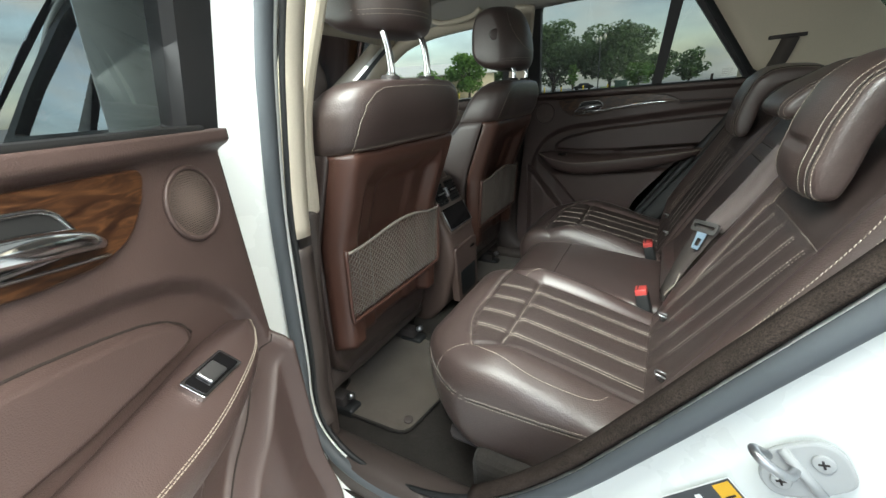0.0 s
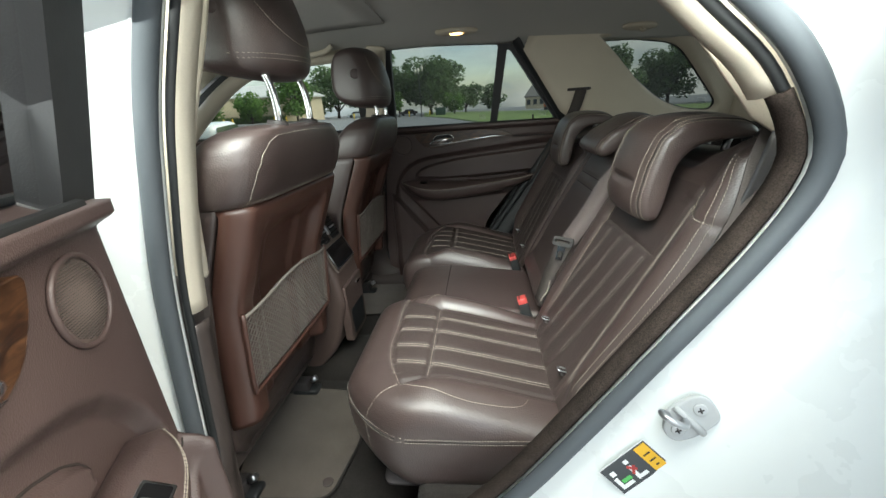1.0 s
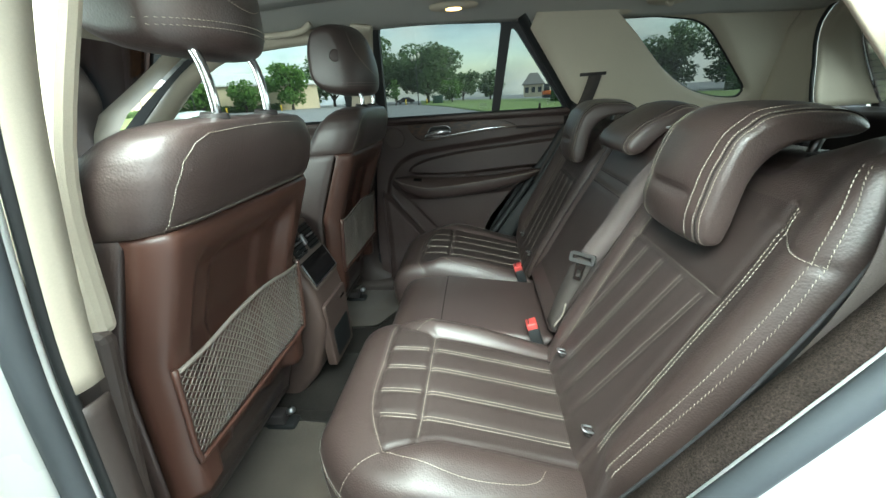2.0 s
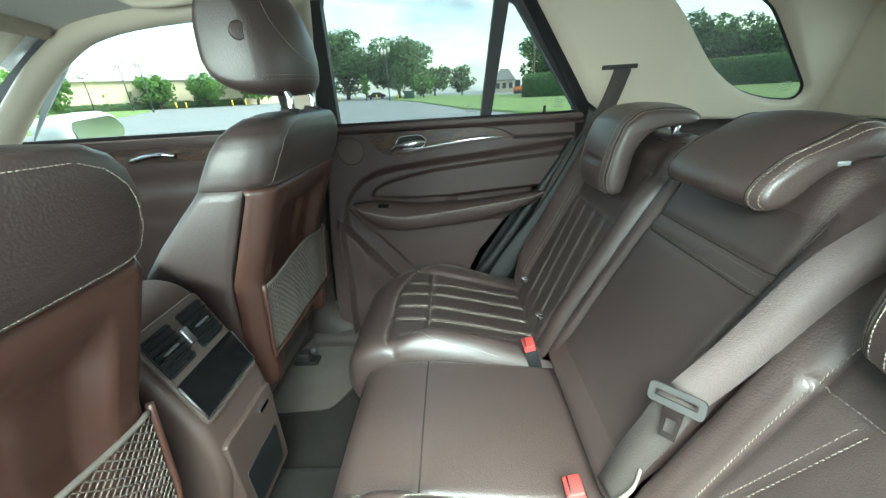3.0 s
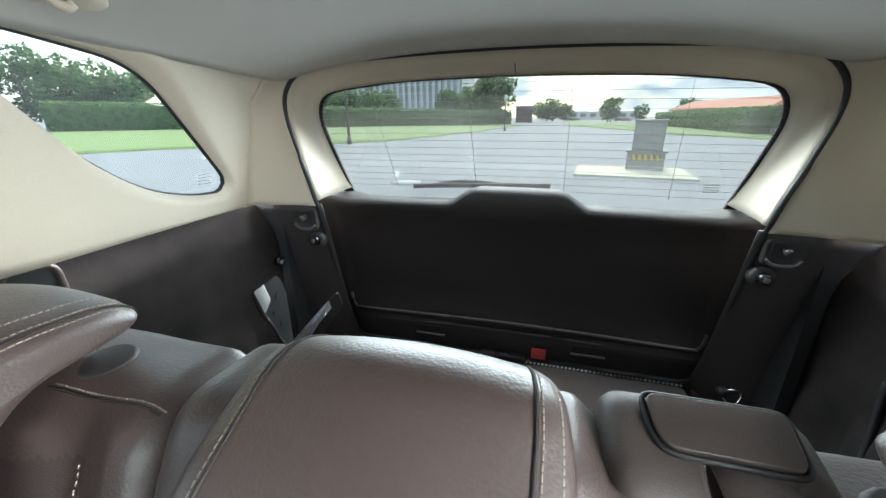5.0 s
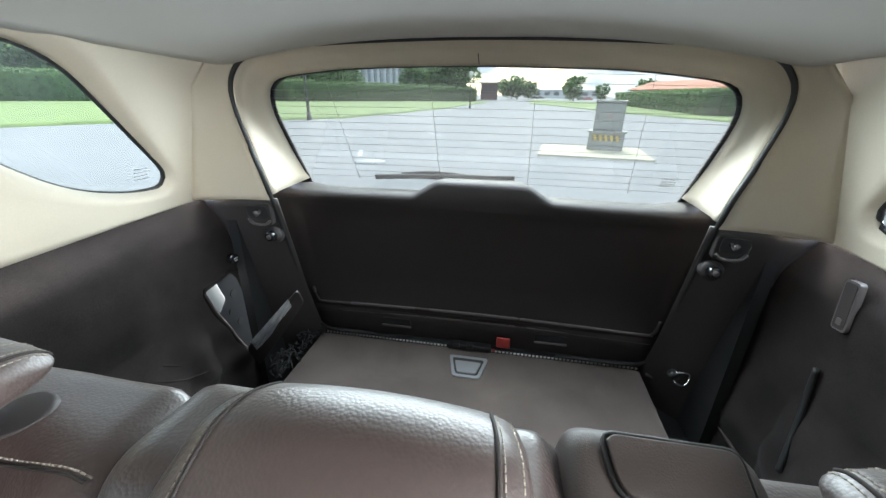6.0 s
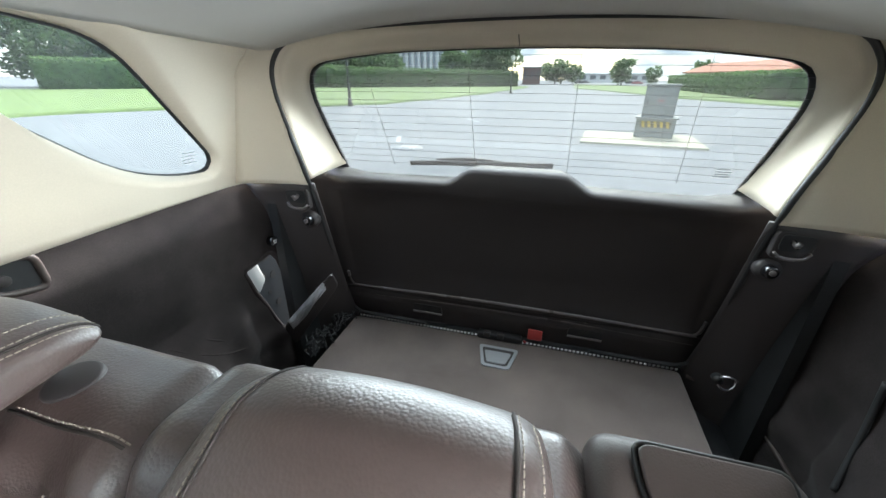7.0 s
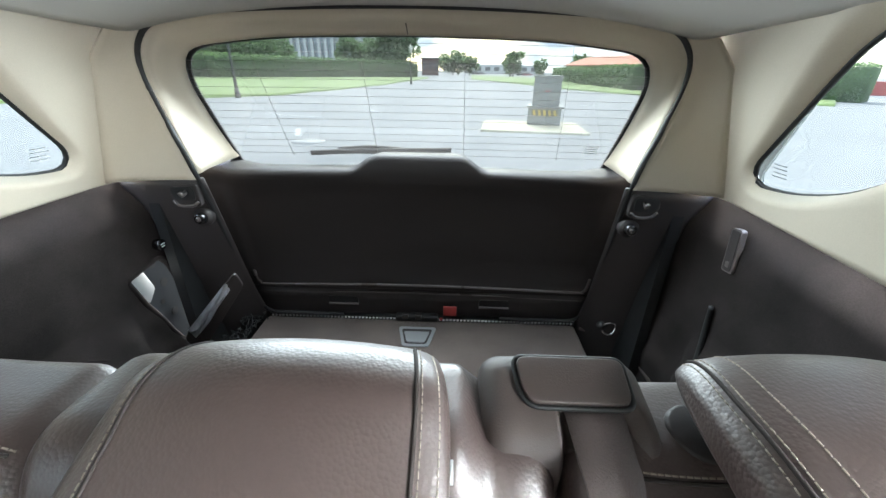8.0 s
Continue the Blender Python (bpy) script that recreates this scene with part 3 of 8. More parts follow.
def right_skin():
    """The closed right side of the body, with the windows left open."""
    outline = rounded([(-1.62, 0.36), (2.75, 0.42), (2.86, 1.0), (2.70, 1.45), (2.45, 1.80), (0.2, 1.83), (-0.62, 1.30), (-1.66, 1.02)], 0.12, 4)
    front = rounded([(-0.52, 1.36), (-0.12, 1.67), (0.10, 1.74), (0.60, 1.75), (0.60, 1.36)], 0.04, 3)
    rear = rounded([(0.66, 1.36), (0.66, 1.76), (1.26, 1.75), (1.32, 1.70), (1.56, 1.36)], 0.03, 3)
    back = rounded([(max(1.66, 1.93 + (p[0] - 1.93) * 1.45), min(1.77, 1.54 + (p[1] - 1.54) * 1.45)) for p in QUARTER], 0.03, 3)
    bm = fill(outline, [front, rear, back], lambda p: Vector((p[0], 0.945 - max(0, p[1] - 1.25) * 0.50, p[1])), Vector((0, -0.006, 0)))
    ob = part("wall_body_right", bm, paint, smooth=False)
    # added black sheet: stands in for shade behind the lining, hides white skin
    hide = part("door_cavity", box(0.50, 1.72, 0.812, 0.82, 0.45, 1.385), black_rubber, smooth=False)
    tagged(hide, "black cavity behind the closed door's lining", "door cavity", kind="structure")
    loop = opening()
    sl = part("door_seal", tube([Vector((p[0] - 0.03 * ease(0.60, 0.80, p[1]) - 0.008 if p[0] < 0.9 else p[0] + 0.01, 0.756, p[1] + 0.030 * (1 - ease(0.62, 0.80, p[1])))) for p in loop if p[1] < 1.42], 0.020, 8), black_rubber)
    tagged(sl, "black rubber seal round the closed door", "door seal", kind="structure")
    edge_a, edge_b = [], []
    for k in range(25):
        t = k / 24
        x, z = 1.556 - 0.262 * t, 1.345 + 0.385 * t
        edge_a.append(Vector((x + 0.012, trim_y(x, z) + 0.002, z)))
        edge_b.append(Vector((x - 0.015, 0.738 - (z - 1.384) * 0.28 + 0.02, z)))
    gap = part("pillar_seal", loft([edge_a, [a.lerp(b, 0.5) + Vector((-0.012, -0.004, 0)) for a, b in zip(edge_a, edge_b)], edge_b], cap=False, closed=False), black_rubber, mods=[("SOLIDIFY", {"thickness": 0.004, "offset": 0})])
    tagged(gap, "black rubber seal between door frame and pillar trim", "door seal", kind="structure")
    tagged(ob, "white painted right side of the car", "car body", kind="structure")


def along(points, x):
    """The height of a broken line at x, eased between its points."""
    if x <= points[0][0]:
        return points[0][1]
    for (x0, z0), (x1, z1) in zip(points, points[1:]):
        if x <= x1:
            return z0 + (z1 - z0) * (x - x0) / (x1 - x0)
    return points[-1][1]


SWEEP = [(0.672, 1.02), (0.685, 1.085), (0.705, 1.138), (0.73, 1.174), (0.762, 1.204), (0.81, 1.228), (0.87, 1.243), (1.03, 1.261), (1.22, 1.278), (1.53, 1.309)]
INSERT_TOP = [(0.788, 1.136), (0.797, 1.155), (0.82, 1.174), (0.85, 1.187), (0.889, 1.198), (0.95, 1.211), (1.028, 1.223), (1.219, 1.241), (1.51, 1.263)]
INSERT_FOOT = [(0.788, 1.134), (0.94, 1.123), (1.079, 1.126), (1.377, 1.146), (1.51, 1.156)]


def insert_top(x):
    """The upper seam of the padded insert over the armrest."""
    return along(INSERT_TOP, x)


def ease(a, b, v):
    t = max(0.0, min(1.0, (v - a) / (b - a)))
    return t * t * (3 - 2 * t)


def door_face(x, z):
    """How far in the door's inner face stands, as a distance from the car's middle line."""
    y = 0.742 - 0.022 * ease(1.355, 1.372, z)
    y += 0.005 * math.exp(-((z - 1.3155) / 0.005) ** 2) * ease(1.29, 1.31, x)
    sweep = along(SWEEP, x)
    y += 0.024 * (1 - ease(sweep - 0.028, sweep + 0.003, z)) * ease(0.665, 0.69, x)
    top, foot = along(INSERT_TOP, x), along(INSERT_FOOT, x)
    y -= 0.016 * ease(0.785, 0.815, x) * (1 - ease(top - 0.010, top, z)) * ease(foot - 0.004, foot + 0.006, z)
    y += 0.022 * ease(1.05, 1.11, x) * (1 - ease(foot - 0.012, foot - 0.004, z)) * ease(1.085, 1.098, z - 0.05 * (x - 1.1))
    under = 1.02 + 0.06 * max(0.0, x - 0.95)
    y += 0.012 * (1 - ease(under - 0.02, under + 0.005, z)) * ease(0.74, 0.80, x)
    low = 1.02 - 1.34 * (x - 0.685)
    brow = 1.065 - 1.17 * (x - 0.722)
    y -= 0.040 * (1 - ease(low - 0.010, low + 0.012, z)) * ease(0.655, 0.668, x)
    y += 0.010 * ease(low, low + 0.02, z) * (1 - ease(brow - 0.012, brow + 0.006, z)) * ease(0.685, 0.70, x)
    y -= 0.02 * (1 - ease(0.66, 0.80, z))
    return y


REAR_EDGE = [(0.60, 1.12), (0.80, 1.13), (0.90, 1.18), (1.03, 1.285), (1.15, 1.40), (1.265, 1.512), (1.33, 1.535), (1.385, 1.525)]


def rear_edge(z):
    for (z0, x0), (z1, x1) in zip(REAR_EDGE, REAR_EDGE[1:]):
        if z <= z1:
            return x0 + (x1 - x0) * (z - z0) / (z1 - z0)
    return REAR_EDGE[-1][1]


FRONT_EDGE = [(0.60, 0.612), (0.75, 0.600), (0.90, 0.608), (1.06, 0.624), (1.21, 0.644), (1.36, 0.66), (1.40, 0.66)]


def door(s, name, label, at=None):
    """A rear door, built closed: s is +1 for the right side and -1 for the left."""
    d = thing(name, label, "car door", kind="structure", at=at)

    def F(x, z, out=0.0):
        return Vector((x, s * (door_face(x, z) - out), z))
    rings = []
    for i in range(221):
        z = 0.60 + 0.785 * i / 220
        x1 = rear_edge(z)
        x0 = 0.66 if s < 0 else along(FRONT_EDGE, z)
        row = [F(x0 + (x1 - x0) * k / 180, z) for k in range(181)]
        row[0].y += s * 0.05
        row[-1].y += s * 0.05
        rings.append(row)
    top = [p + Vector((0, s * 0.055, 0.004)) for p in rings[-1]]
    bm = loft(rings + [top], cap=False, closed=False)
    part("inner_panel", bm, door_vinyl, d, "brown stitched vinyl door panel")
    # painted shell
    edge = [(0.665, 0.56), (1.02, 0.58), (1.13, 0.70), (1.20, 0.85), (1.32, 1.03), (1.44, 1.16), (1.545, 1.27), (1.565, 1.375), (0.665, 1.375)]
    part("shell", prism(rounded(edge, 0.03, 3), "y", s * 0.812, s * 0.90), paint, d, "white painted outer shell", smooth=False, mods=[bev(0.012)])

    def fy(z):
        return 0.738 - (z - 1.384) * 0.28
    outer = rounded([(0.655, 1.36), (0.675, 1.765), (1.255, 1.742), (1.30, 1.715), (1.545, 1.36)], [0.01, 0.04, 0.03, 0.03, 0.02], 3)
    main = rounded([(0.717, 1.386), (0.745, 1.742), (1.228, 1.716), (1.188, 1.386)], [0.006, 0.03, 0.01, 0.006], 3)
    tri = rounded([(1.222, 1.386), (1.267, 1.694), (1.283, 1.690), (1.500, 1.386)], [0.005, 0.006, 0.012, 0.02], 3)
    bm = fill(outer, [main, tri], lambda p: Vector((p[0], s * fy(p[1]), p[1])), Vector((0, s * 0.035, 0)))
    part("window_frame", bm, frame_plastic, d, "dark grey window frame", smooth=False)
    for hole in (main, tri):
        bm = bmesh.new()
        bm.faces.new([bm.verts.new((p[0], s * (fy(p[1]) + 0.018), p[1])) for p in hole])
        part("pane", bm, glass, d, smooth=False)
    bm = bmesh.new()
    for k in range(4):
        z = 1.405 + 0.007 * k
        for x0 in (1.135, 1.425):
            box(x0, x0 + 0.034, s * (fy(z) + 0.0165), s * (fy(z) + 0.0172), z, z + 0.0013, bm)
    part("glass_print", bm, mark_grey, d)
    part("window_wiper_lip", tube([(0.70, s * 0.732, 1.387), (1.1, s * 0.732, 1.387), (1.49, s * 0.732, 1.386)], 0.006, 6), black_rubber, d)
    part("lock_pin", tube([(1.392, s * 0.725, 1.385), (1.392, s * 0.72, 1.412)], 0.0045, 8), dark_plastic, d)
    # walnut strip with its chrome blade
    top = [(0.806, 1.355), (0.90, 1.357), (1.05, 1.359), (1.18, 1.358), (1.25, 1.349), (1.305, 1.322)]
    bot = [(1.20, 1.314), (1.05, 1.297), (0.95, 1.279), (0.885, 1.278), (0.848, 1.292), (0.820, 1.324)]
    strip = rounded(top + bot, 0.014, 4)
    part("wood_strip", prism(strip, "y", s * 0.732, s * 0.745), wood, d, "polished burl walnut strip", smooth=False, mods=[bev(0.004, 3, 30)])
    blade_c = [(0.880, 1.2850), (0.92, 1.2895), (1.0, 1.300), (1.10, 1.311), (1.20, 1.319), (1.296, 1.3225)]
    rings = []
    for i, (x, z) in enumerate(resample(smooth_line([(a, b, 0) for a, b in blade_c], 6), 0.0175, False)[k][:2] for k in range(23)):
        t = i / 22
        h = 0.003 + 0.013 * max(0, math.sin(max(0, t - 0.15) / 0.85 * math.pi)) * t
        rings.append([Vector((x, s * y, z + dz * h)) for y, dz in ((0.734, -0.2), (0.728, -0.1), (0.727, 0.4), (0.731, 1.0), (0.736, 0.9))])
    part("chrome_blade", loft(rings), chrome, d, "chrome trim blade")
    cup = rounded([(0.893, 1.300), (0.912, 1.340), (0.985, 1.345), (1.010, 1.324), (0.99, 1.302)], 0.014, 4)
    part("handle_recess", prism(cup, "y", s * 0.7305, s * 0.745), black_rubber, d, "black handle recess", smooth=False)
    grip = smooth_line([(0.886, s * 0.726, 1.300), (0.91, s * 0.717, 1.310), (0.95, s * 0.712, 1.318), (0.99, s * 0.718, 1.321), (1.006, s * 0.728, 1.316)], 6)
    part("handle", tube(grip, [0.004 + 0.0075 * math.sin(math.pi * min(1, 0.08 + k / (len(grip) - 1) * 0.9)) for k in range(len(grip))], 10), chrome, d, "chrome door handle")
    part("handle_rim", tube([(p[0], s * 0.7300, p[1]) for p in cup], 0.0028, 6, closed=True), chrome, d)
    # loudspeaker
    sc = Vector((0.742, 0, 1.300))
    ring = [sc + Vector((0.045 * math.cos(a), s * 0.739, 0.045 * math.sin(a))) for a in [2 * math.pi * k / 40 for k in range(40)]]
    part("speaker_ring", tube(ring, 0.0032, 6, closed=True), door_vinyl, d)
    disc = [[sc + Vector((r * math.cos(a), s * y, r * math.sin(a))) for a in [2 * math.pi * k / 40 for k in range(40)]] for r, y in ((0.0435, 0.7412), (0.028, 0.7392), (0.012, 0.7385), (0.001, 0.7383))]
    spk = part("speaker_grille", loft(disc, cap=False), mat("speaker_mesh", (0.125, 0.092, 0.080), 0.6), d, "round perforated speaker grille")
    bm = bmesh.new()
    for i in range(-14, 15):
        for j in range(-14, 15):
            x, z = i * 0.0030 + (j % 2) * 0.0015, j * 0.0028
            if math.hypot(x, z) < 0.0395:
                box(sc.x + x - 0.0005, sc.x + x + 0.0005, s * 0.7385 - 0.0009, s * 0.7385 + 0.0006, sc.z + z - 0.0005, sc.z + z + 0.0005, bm)
    part("perforation", bm, trim_plastic, spk)
    # armrest switch
    sw = Matrix.Translation((0.838, s * 0.712, 1.109)) @ Matrix.Rotation(s * radians(34), 4, "X") @ Matrix.Rotation(radians(-4), 4, "Z") @ Matrix.Scale(1.0 if s < 0 else 0.62, 4)
    # right door's switch is drawn dark for the shade it sits in
    part("switch_frame", prism(rounded([(-0.034, -0.017), (-0.034, 0.017), (0.034, 0.017), (0.034, -0.017)], 0.004, 3), "z", -0.006, 0.004), chrome if s < 0 else door_vinyl, d, "window switch surround", smooth=False, mods=[bev(0.001)]).matrix_local = sw
    part("switch_well", prism(rounded([(-0.030, -0.0135), (-0.030, 0.0135), (0.030, 0.0135), (0.030, -0.0135)], 0.003, 3), "z", 0.0035, 0.0046), black_gloss, d, smooth=False).matrix_local = sw
    part("switch", prism(rounded([(-0.012, -0.011), (-0.012, 0.011), (0.016, 0.011), (0.016, -0.011)], 0.003, 3), "z", 0.004, 0.0085), satin if s < 0 else black_gloss, d, "window switch", smooth=False, mods=[bev(0.002)]).matrix_local = sw
    # armrest pad, pointed at its front end
    out_e = smooth_line([(0.722, 0.728, 1.112), (0.745, 0.708, 1.104), (0.785, 0.692, 1.090), (0.882, 0.684, 1.071), (0.997, 0.683, 1.076), (1.168, 0.685, 1.096), (1.329, 0.69, 1.116), (1.41, 0.728, 1.124)], 8)
    in_e = smooth_line([(0.722, 0.732, 1.116), (0.755, 0.736, 1.121), (0.80, 0.740, 1.124), (0.89, 0.742, 1.116), (1.0, 0.744, 1.108), (1.168, 0.748, 1.110), (1.329, 0.75, 1.124), (1.41, 0.75, 1.130)], 8)
    fall = smooth_line([(0.722, 0.0, 0.012), (0.745, 0.0, 0.024), (0.80, 0.0, 0.042), (0.88, 0.0, 0.054), (1.0, 0.0, 0.056), (1.11, 0.0, 0.056), (1.326, 0.0, 0.036), (1.41, 0.0, 0.016)], 8)
    rings = []
    for o, i, h in zip(out_e, in_e, fall):
        row = [Vector((i.x, 0.775, i.z - 0.004)), i]
        for k in (0.2, 0.4, 0.6, 0.8, 0.93):
            row.append(i.lerp(o, k) + Vector((0, -0.35, 0.94)) * 0.008 * math.sin(math.pi * k) * min(1, (i - o).length / 0.04))
        row += [o, o + Vector((0, 0.001, -0.35 * h.z)), o + Vector((0, 0.008, -0.75 * h.z)), o + Vector((0, 0.020, -h.z)), Vector((o.x, 0.775, o.z - h.z - 0.004))]
        rings.append([Vector((p.x, s * p.y, p.z)) for p in row])
    bm = loft(rings)
    pad_tree = bvh_of(bm)
    part("armrest", bm, door_vinyl, d, "padded armrest with stitched edge", mods=[("SUBSURF", {"levels": 1})])
    edge = [[r[7].lerp(r[6], f) for r in rings] for f in (0.35, 0.9)]
    part("stitching", stitch_runs(pad_tree, edge, gap=0.005, length=0.0042, width=0.0013), thread, d, "cream stitching")
    me = bmesh.new()
    me.from_mesh(d.children[0].data)
    tree = bvh_of(me)
    me.free()
    lines = [[Vector((0.80 + 0.0115 * k, s * 0.70, along(INSERT_FOOT, 0.80 + 0.0115 * k) + o)) for k in range(52)] for o in (0.006, 0.012)]
    part("stitching", stitches(tree, lines, (0, s, 0), gap=0.005, length=0.0042, width=0.0013, back=0.15), thread, d, "cream stitching")
    top_seam = [Vector((0.789 + 0.70 * (k / 40) ** 1.4, 0, 0)) for k in range(41)]
    part("seam", tube([Vector((p.x, s * (door_face(p.x, insert_top(p.x) + 0.002) - 0.0005), insert_top(p.x))) for p in top_seam], 0.0016, 6), dark_thread, d, "dark seam")
    part("split_line", tube([Vector((x, s * (door_face(x, 1.3155) - 0.003), 1.3155)) for x in [1.30 + 0.0105 * k for k in range(22)]], 0.0022, 6), black_rubber, d, "dark joint behind the walnut strip")
    foot_seam = [Vector((0.668 + 0.0065 * k, 0, 1.02 - 1.34 * (0.668 + 0.0065 * k - 0.685) + 0.008)) for k in range(27)]
    part("seam", tube([Vector((p.x, s * (door_face(p.x, p.z) - 0.0005), p.z)) for p in foot_seam], 0.0015, 6), dark_thread, d, "dark seam")
    return d


def gate_x(z):
    """The plane of the tailgate opening, which leans back towards the sill."""
    return 2.365 + 0.375 * max(0.0, 1.335 - z)


def lining_end(z):
    """Where the side lining ends against the pillar beside the gate."""
    return 2.36 + 0.20 * max(0.0, 1.33 - z)


def tail():
    """The tailgate: seal, pale upper frame, heated window, dark lower panel."""
    seal = [(-0.30, 0.742), (-0.52, 0.742), (-0.575, 0.752), (-0.600, 0.79), (-0.603, 0.86), (-0.595, 1.0), (-0.577, 1.335), (-0.618, 1.48), (-0.642, 1.58), (-0.628, 1.648), (-0.565, 1.692), (-0.40, 1.713), (0, 1.724)]
    seal = seal + [(-y, z) for y, z in reversed(seal[:-1])]
    line = smooth_line([(gate_x(z), y, z) for y, z in seal], 6)
    gate = thing("tailgate", "closed car tailgate with beige upper frame and dark lower panel", "tailgate", kind="structure")
    part("seal", tube(line, 0.0065, 8), black_rubber, gate, "black rubber seal")

    def gx(z):
        return 2.598 - (z - 1.336) * 0.42
    pane = [(0.585, 1.333), (0.61, 1.44), (0.628, 1.57), (0.59, 1.642), (0.36, 1.668), (0, 1.675), (-0.36, 1.668), (-0.59, 1.642), (-0.628, 1.57), (-0.61, 1.44), (-0.585, 1.333)]
    glass_outline = [(y, 1.298 if z < 1.34 else z) for y, z in pane]
    pane_loop = rounded(glass_outline, [0.02, 0.04, 0.05, 0.06, 0.1, 0.1, 0.1, 0.06, 0.05, 0.04, 0.02], 4)
    bm = bmesh.new()
    bm.faces.new([bm.verts.new((gx(p[1]) + 0.004, p[0], p[1])) for p in pane_loop])
    g = part("rear_window", bm, rear_glass, gate, "heated rear window glass", smooth=False)
    # added band, there to keep sun from leaking in round the glass
    rim = [(y * (0.66 / 0.628), 1.262 if z < 1.30 else (z - 1.48) * 1.26 + 1.48) for y, z in glass_outline]
    band = fill(rounded(rim, 0.06, 4), [[((p[0]) * 0.985, 1.48 + (p[1] - 1.48) * 0.98) for p in pane_loop]], lambda p: Vector((gx(p[1]) + 0.008, p[0], p[1])), Vector((0.004, 0, 0)))
    part("glass_border", band, black_rubber, gate, "black border round the glass", smooth=False)
    # heating wires
    for k in range(15):
        z = 1.352 + k * 0.0215
        half = 0.585 + 0.03 * min(1, (z - 1.33) / 0.2)
        if z > 1.63:
            half = 0.56
        part("heating_wire", tube([(gx(z + 0.004 * math.cos(y * 2.4)) - 0.001, y, z + 0.004 * math.cos(y * 2.4)) for y in [(-half + 2 * half * i / 12) for i in range(13)]], 0.00045, 4), dark_plastic, g)
    for y0, y1 in ((0.40, 0.43), (0.13, 0.14), (-0.14, -0.13), (-0.43, -0.40)):
        part("heating_wire", tube([(gx(1.345) - 0.0012, y0, 1.345), (gx(1.66) - 0.0012, y1, 1.66)], 0.0006, 4), dark_plastic, g)
    # pale frame: from the seal to the glass
    upper = [p for p in line if p.z > 1.33]
    m = 72
    outer = resample(upper, 0.001, False)
    outer = [outer[int(k * (len(outer) - 1) / m)] for k in range(m + 1)]
    inner = resample([Vector((gx(z) - 0.002, y, z)) for y, z in reversed([(p[0], p[1]) for p in rounded(pane, [0.02, 0.04, 0.05, 0.06, 0.1, 0.1, 0.1, 0.06, 0.05, 0.04, 0.02], 5)])], 0.001, False)
    a = min(range(len(inner)), key=lambda i: (inner[i] - Vector((2.6, -0.585, 1.335))).length)
    inner = inner[a:] + inner[:a]
    b = min(range(len(inner)), key=lambda i: (inner[i] - Vector((2.6, 0.585, 1.335))).length)
    one, two = inner[:b + 1], inner[b:] + inner[:1]
    arc = one if max(p.z for p in one) > 1.5 else list(reversed(two))
    arc = [arc[int(k * (len(arc) - 1) / m)] for k in range(m + 1)]
    rings = [[p + Vector((0.012, 0, 0)) for p in outer]]
    for f, dx in ((0.05, 0.030), (0.30, 0.036), (0.52, 0.046), (0.66, 0.066)):
        rings.append([Vector((o.x + dx, 0, 0)) + Vector((0, o.y + (q.y - o.y) * f, o.z + (q.z - o.z) * f)) for o, q in zip(outer, arc)])
    for f in (0.5, 1.0):
        rings.append([rings[4][i].lerp(arc[i], f) for i in range(m + 1)] if f < 1 else arc)
    part("upper_frame", loft(rings, cap=False, closed=False), beige, gate, "beige plastic window frame", mods=[("SOLIDIFY", {"thickness": 0.004, "offset": 0})])
    part("joint", tube([(2.3945, 0.012, 1.727), (2.402, 0.012, 1.708), (2.418, 0.012, 1.69), (2.45, 0.012, 1.675)], 0.0012, 5), dark_plastic, gate)

    # dark lower panel with its swelling top edge
    def edge_z(y):
        t = max(0.0, min(1.0, (0.215 - abs(y + 0.004)) / 0.09))
        return 1.322 + 0.045 * t * t * (3 - 2 * t) - 0.012 * (abs(y) / 0.6) ** 2 + 0.020 * ease(0.54, 0.66, abs(y))

    def half(z):
        return 0.70
    rings = []
    cols = 80
    for i in range(cols + 1):
        u = -1 + 2 * i / cols
        col = []
        for z in (0.735, 0.745, 0.77, 0.80, 0.835, 0.842, 0.849, 0.857):
            col.append((2.612 - (z - 0.735) * 0.15 + (0.012 if 0.838 < z < 0.853 else 0), u * half(z), z))
        inset = 0.010
        for z in (0.872, 0.884, 1.0, 1.1, 1.2, 1.262, 1.272):
            k = inset if abs(u) < 0.868 and 0.88 < z < 1.265 else 0
            col.append((2.594 - (z - 0.86) * 0.17 + k, u * half(z), z))
        y = u * half(1.30)
        e = edge_z(y)
        col.append((2.519, u * half(1.29), 1.285))
        col.append((2.512, u * half(1.3), e - 0.016))
        col.append((2.516, u * half(1.3), e - 0.004))
        col.append((2.528, u * half(1.3), e + 0.002))
        col.append((2.560, u * 0.63, e + 0.002))
        col.append((2.596, u * 0.615, min(e, 1.335) - 0.002))
        col.append((2.66, u * 0.64, 1.30))
        rings.append([Vector(p) for p in col])
    part("lower_panel", loft(rings, cap=False, closed=False), grained_panel, gate, "dark grained plastic panel")
    for y in (0.295, -0.275):
        # flat black plate paints the shade inside each pull
        cut = prism(rounded([(y - 0.058, 0.786), (y - 0.054, 0.818), (y + 0.054, 0.818), (y + 0.058, 0.786)], 0.006, 3), "x", 2.596, 2.602)
        part("pull_recess", cut, black_rubber, gate, "moulded pull recess", smooth=False)
        # pale strip paints the light on the lower lip
        part("pull_lip", box(2.590, 2.598, y - 0.056, y + 0.056, 0.784, 0.790), ridge_plastic, gate)
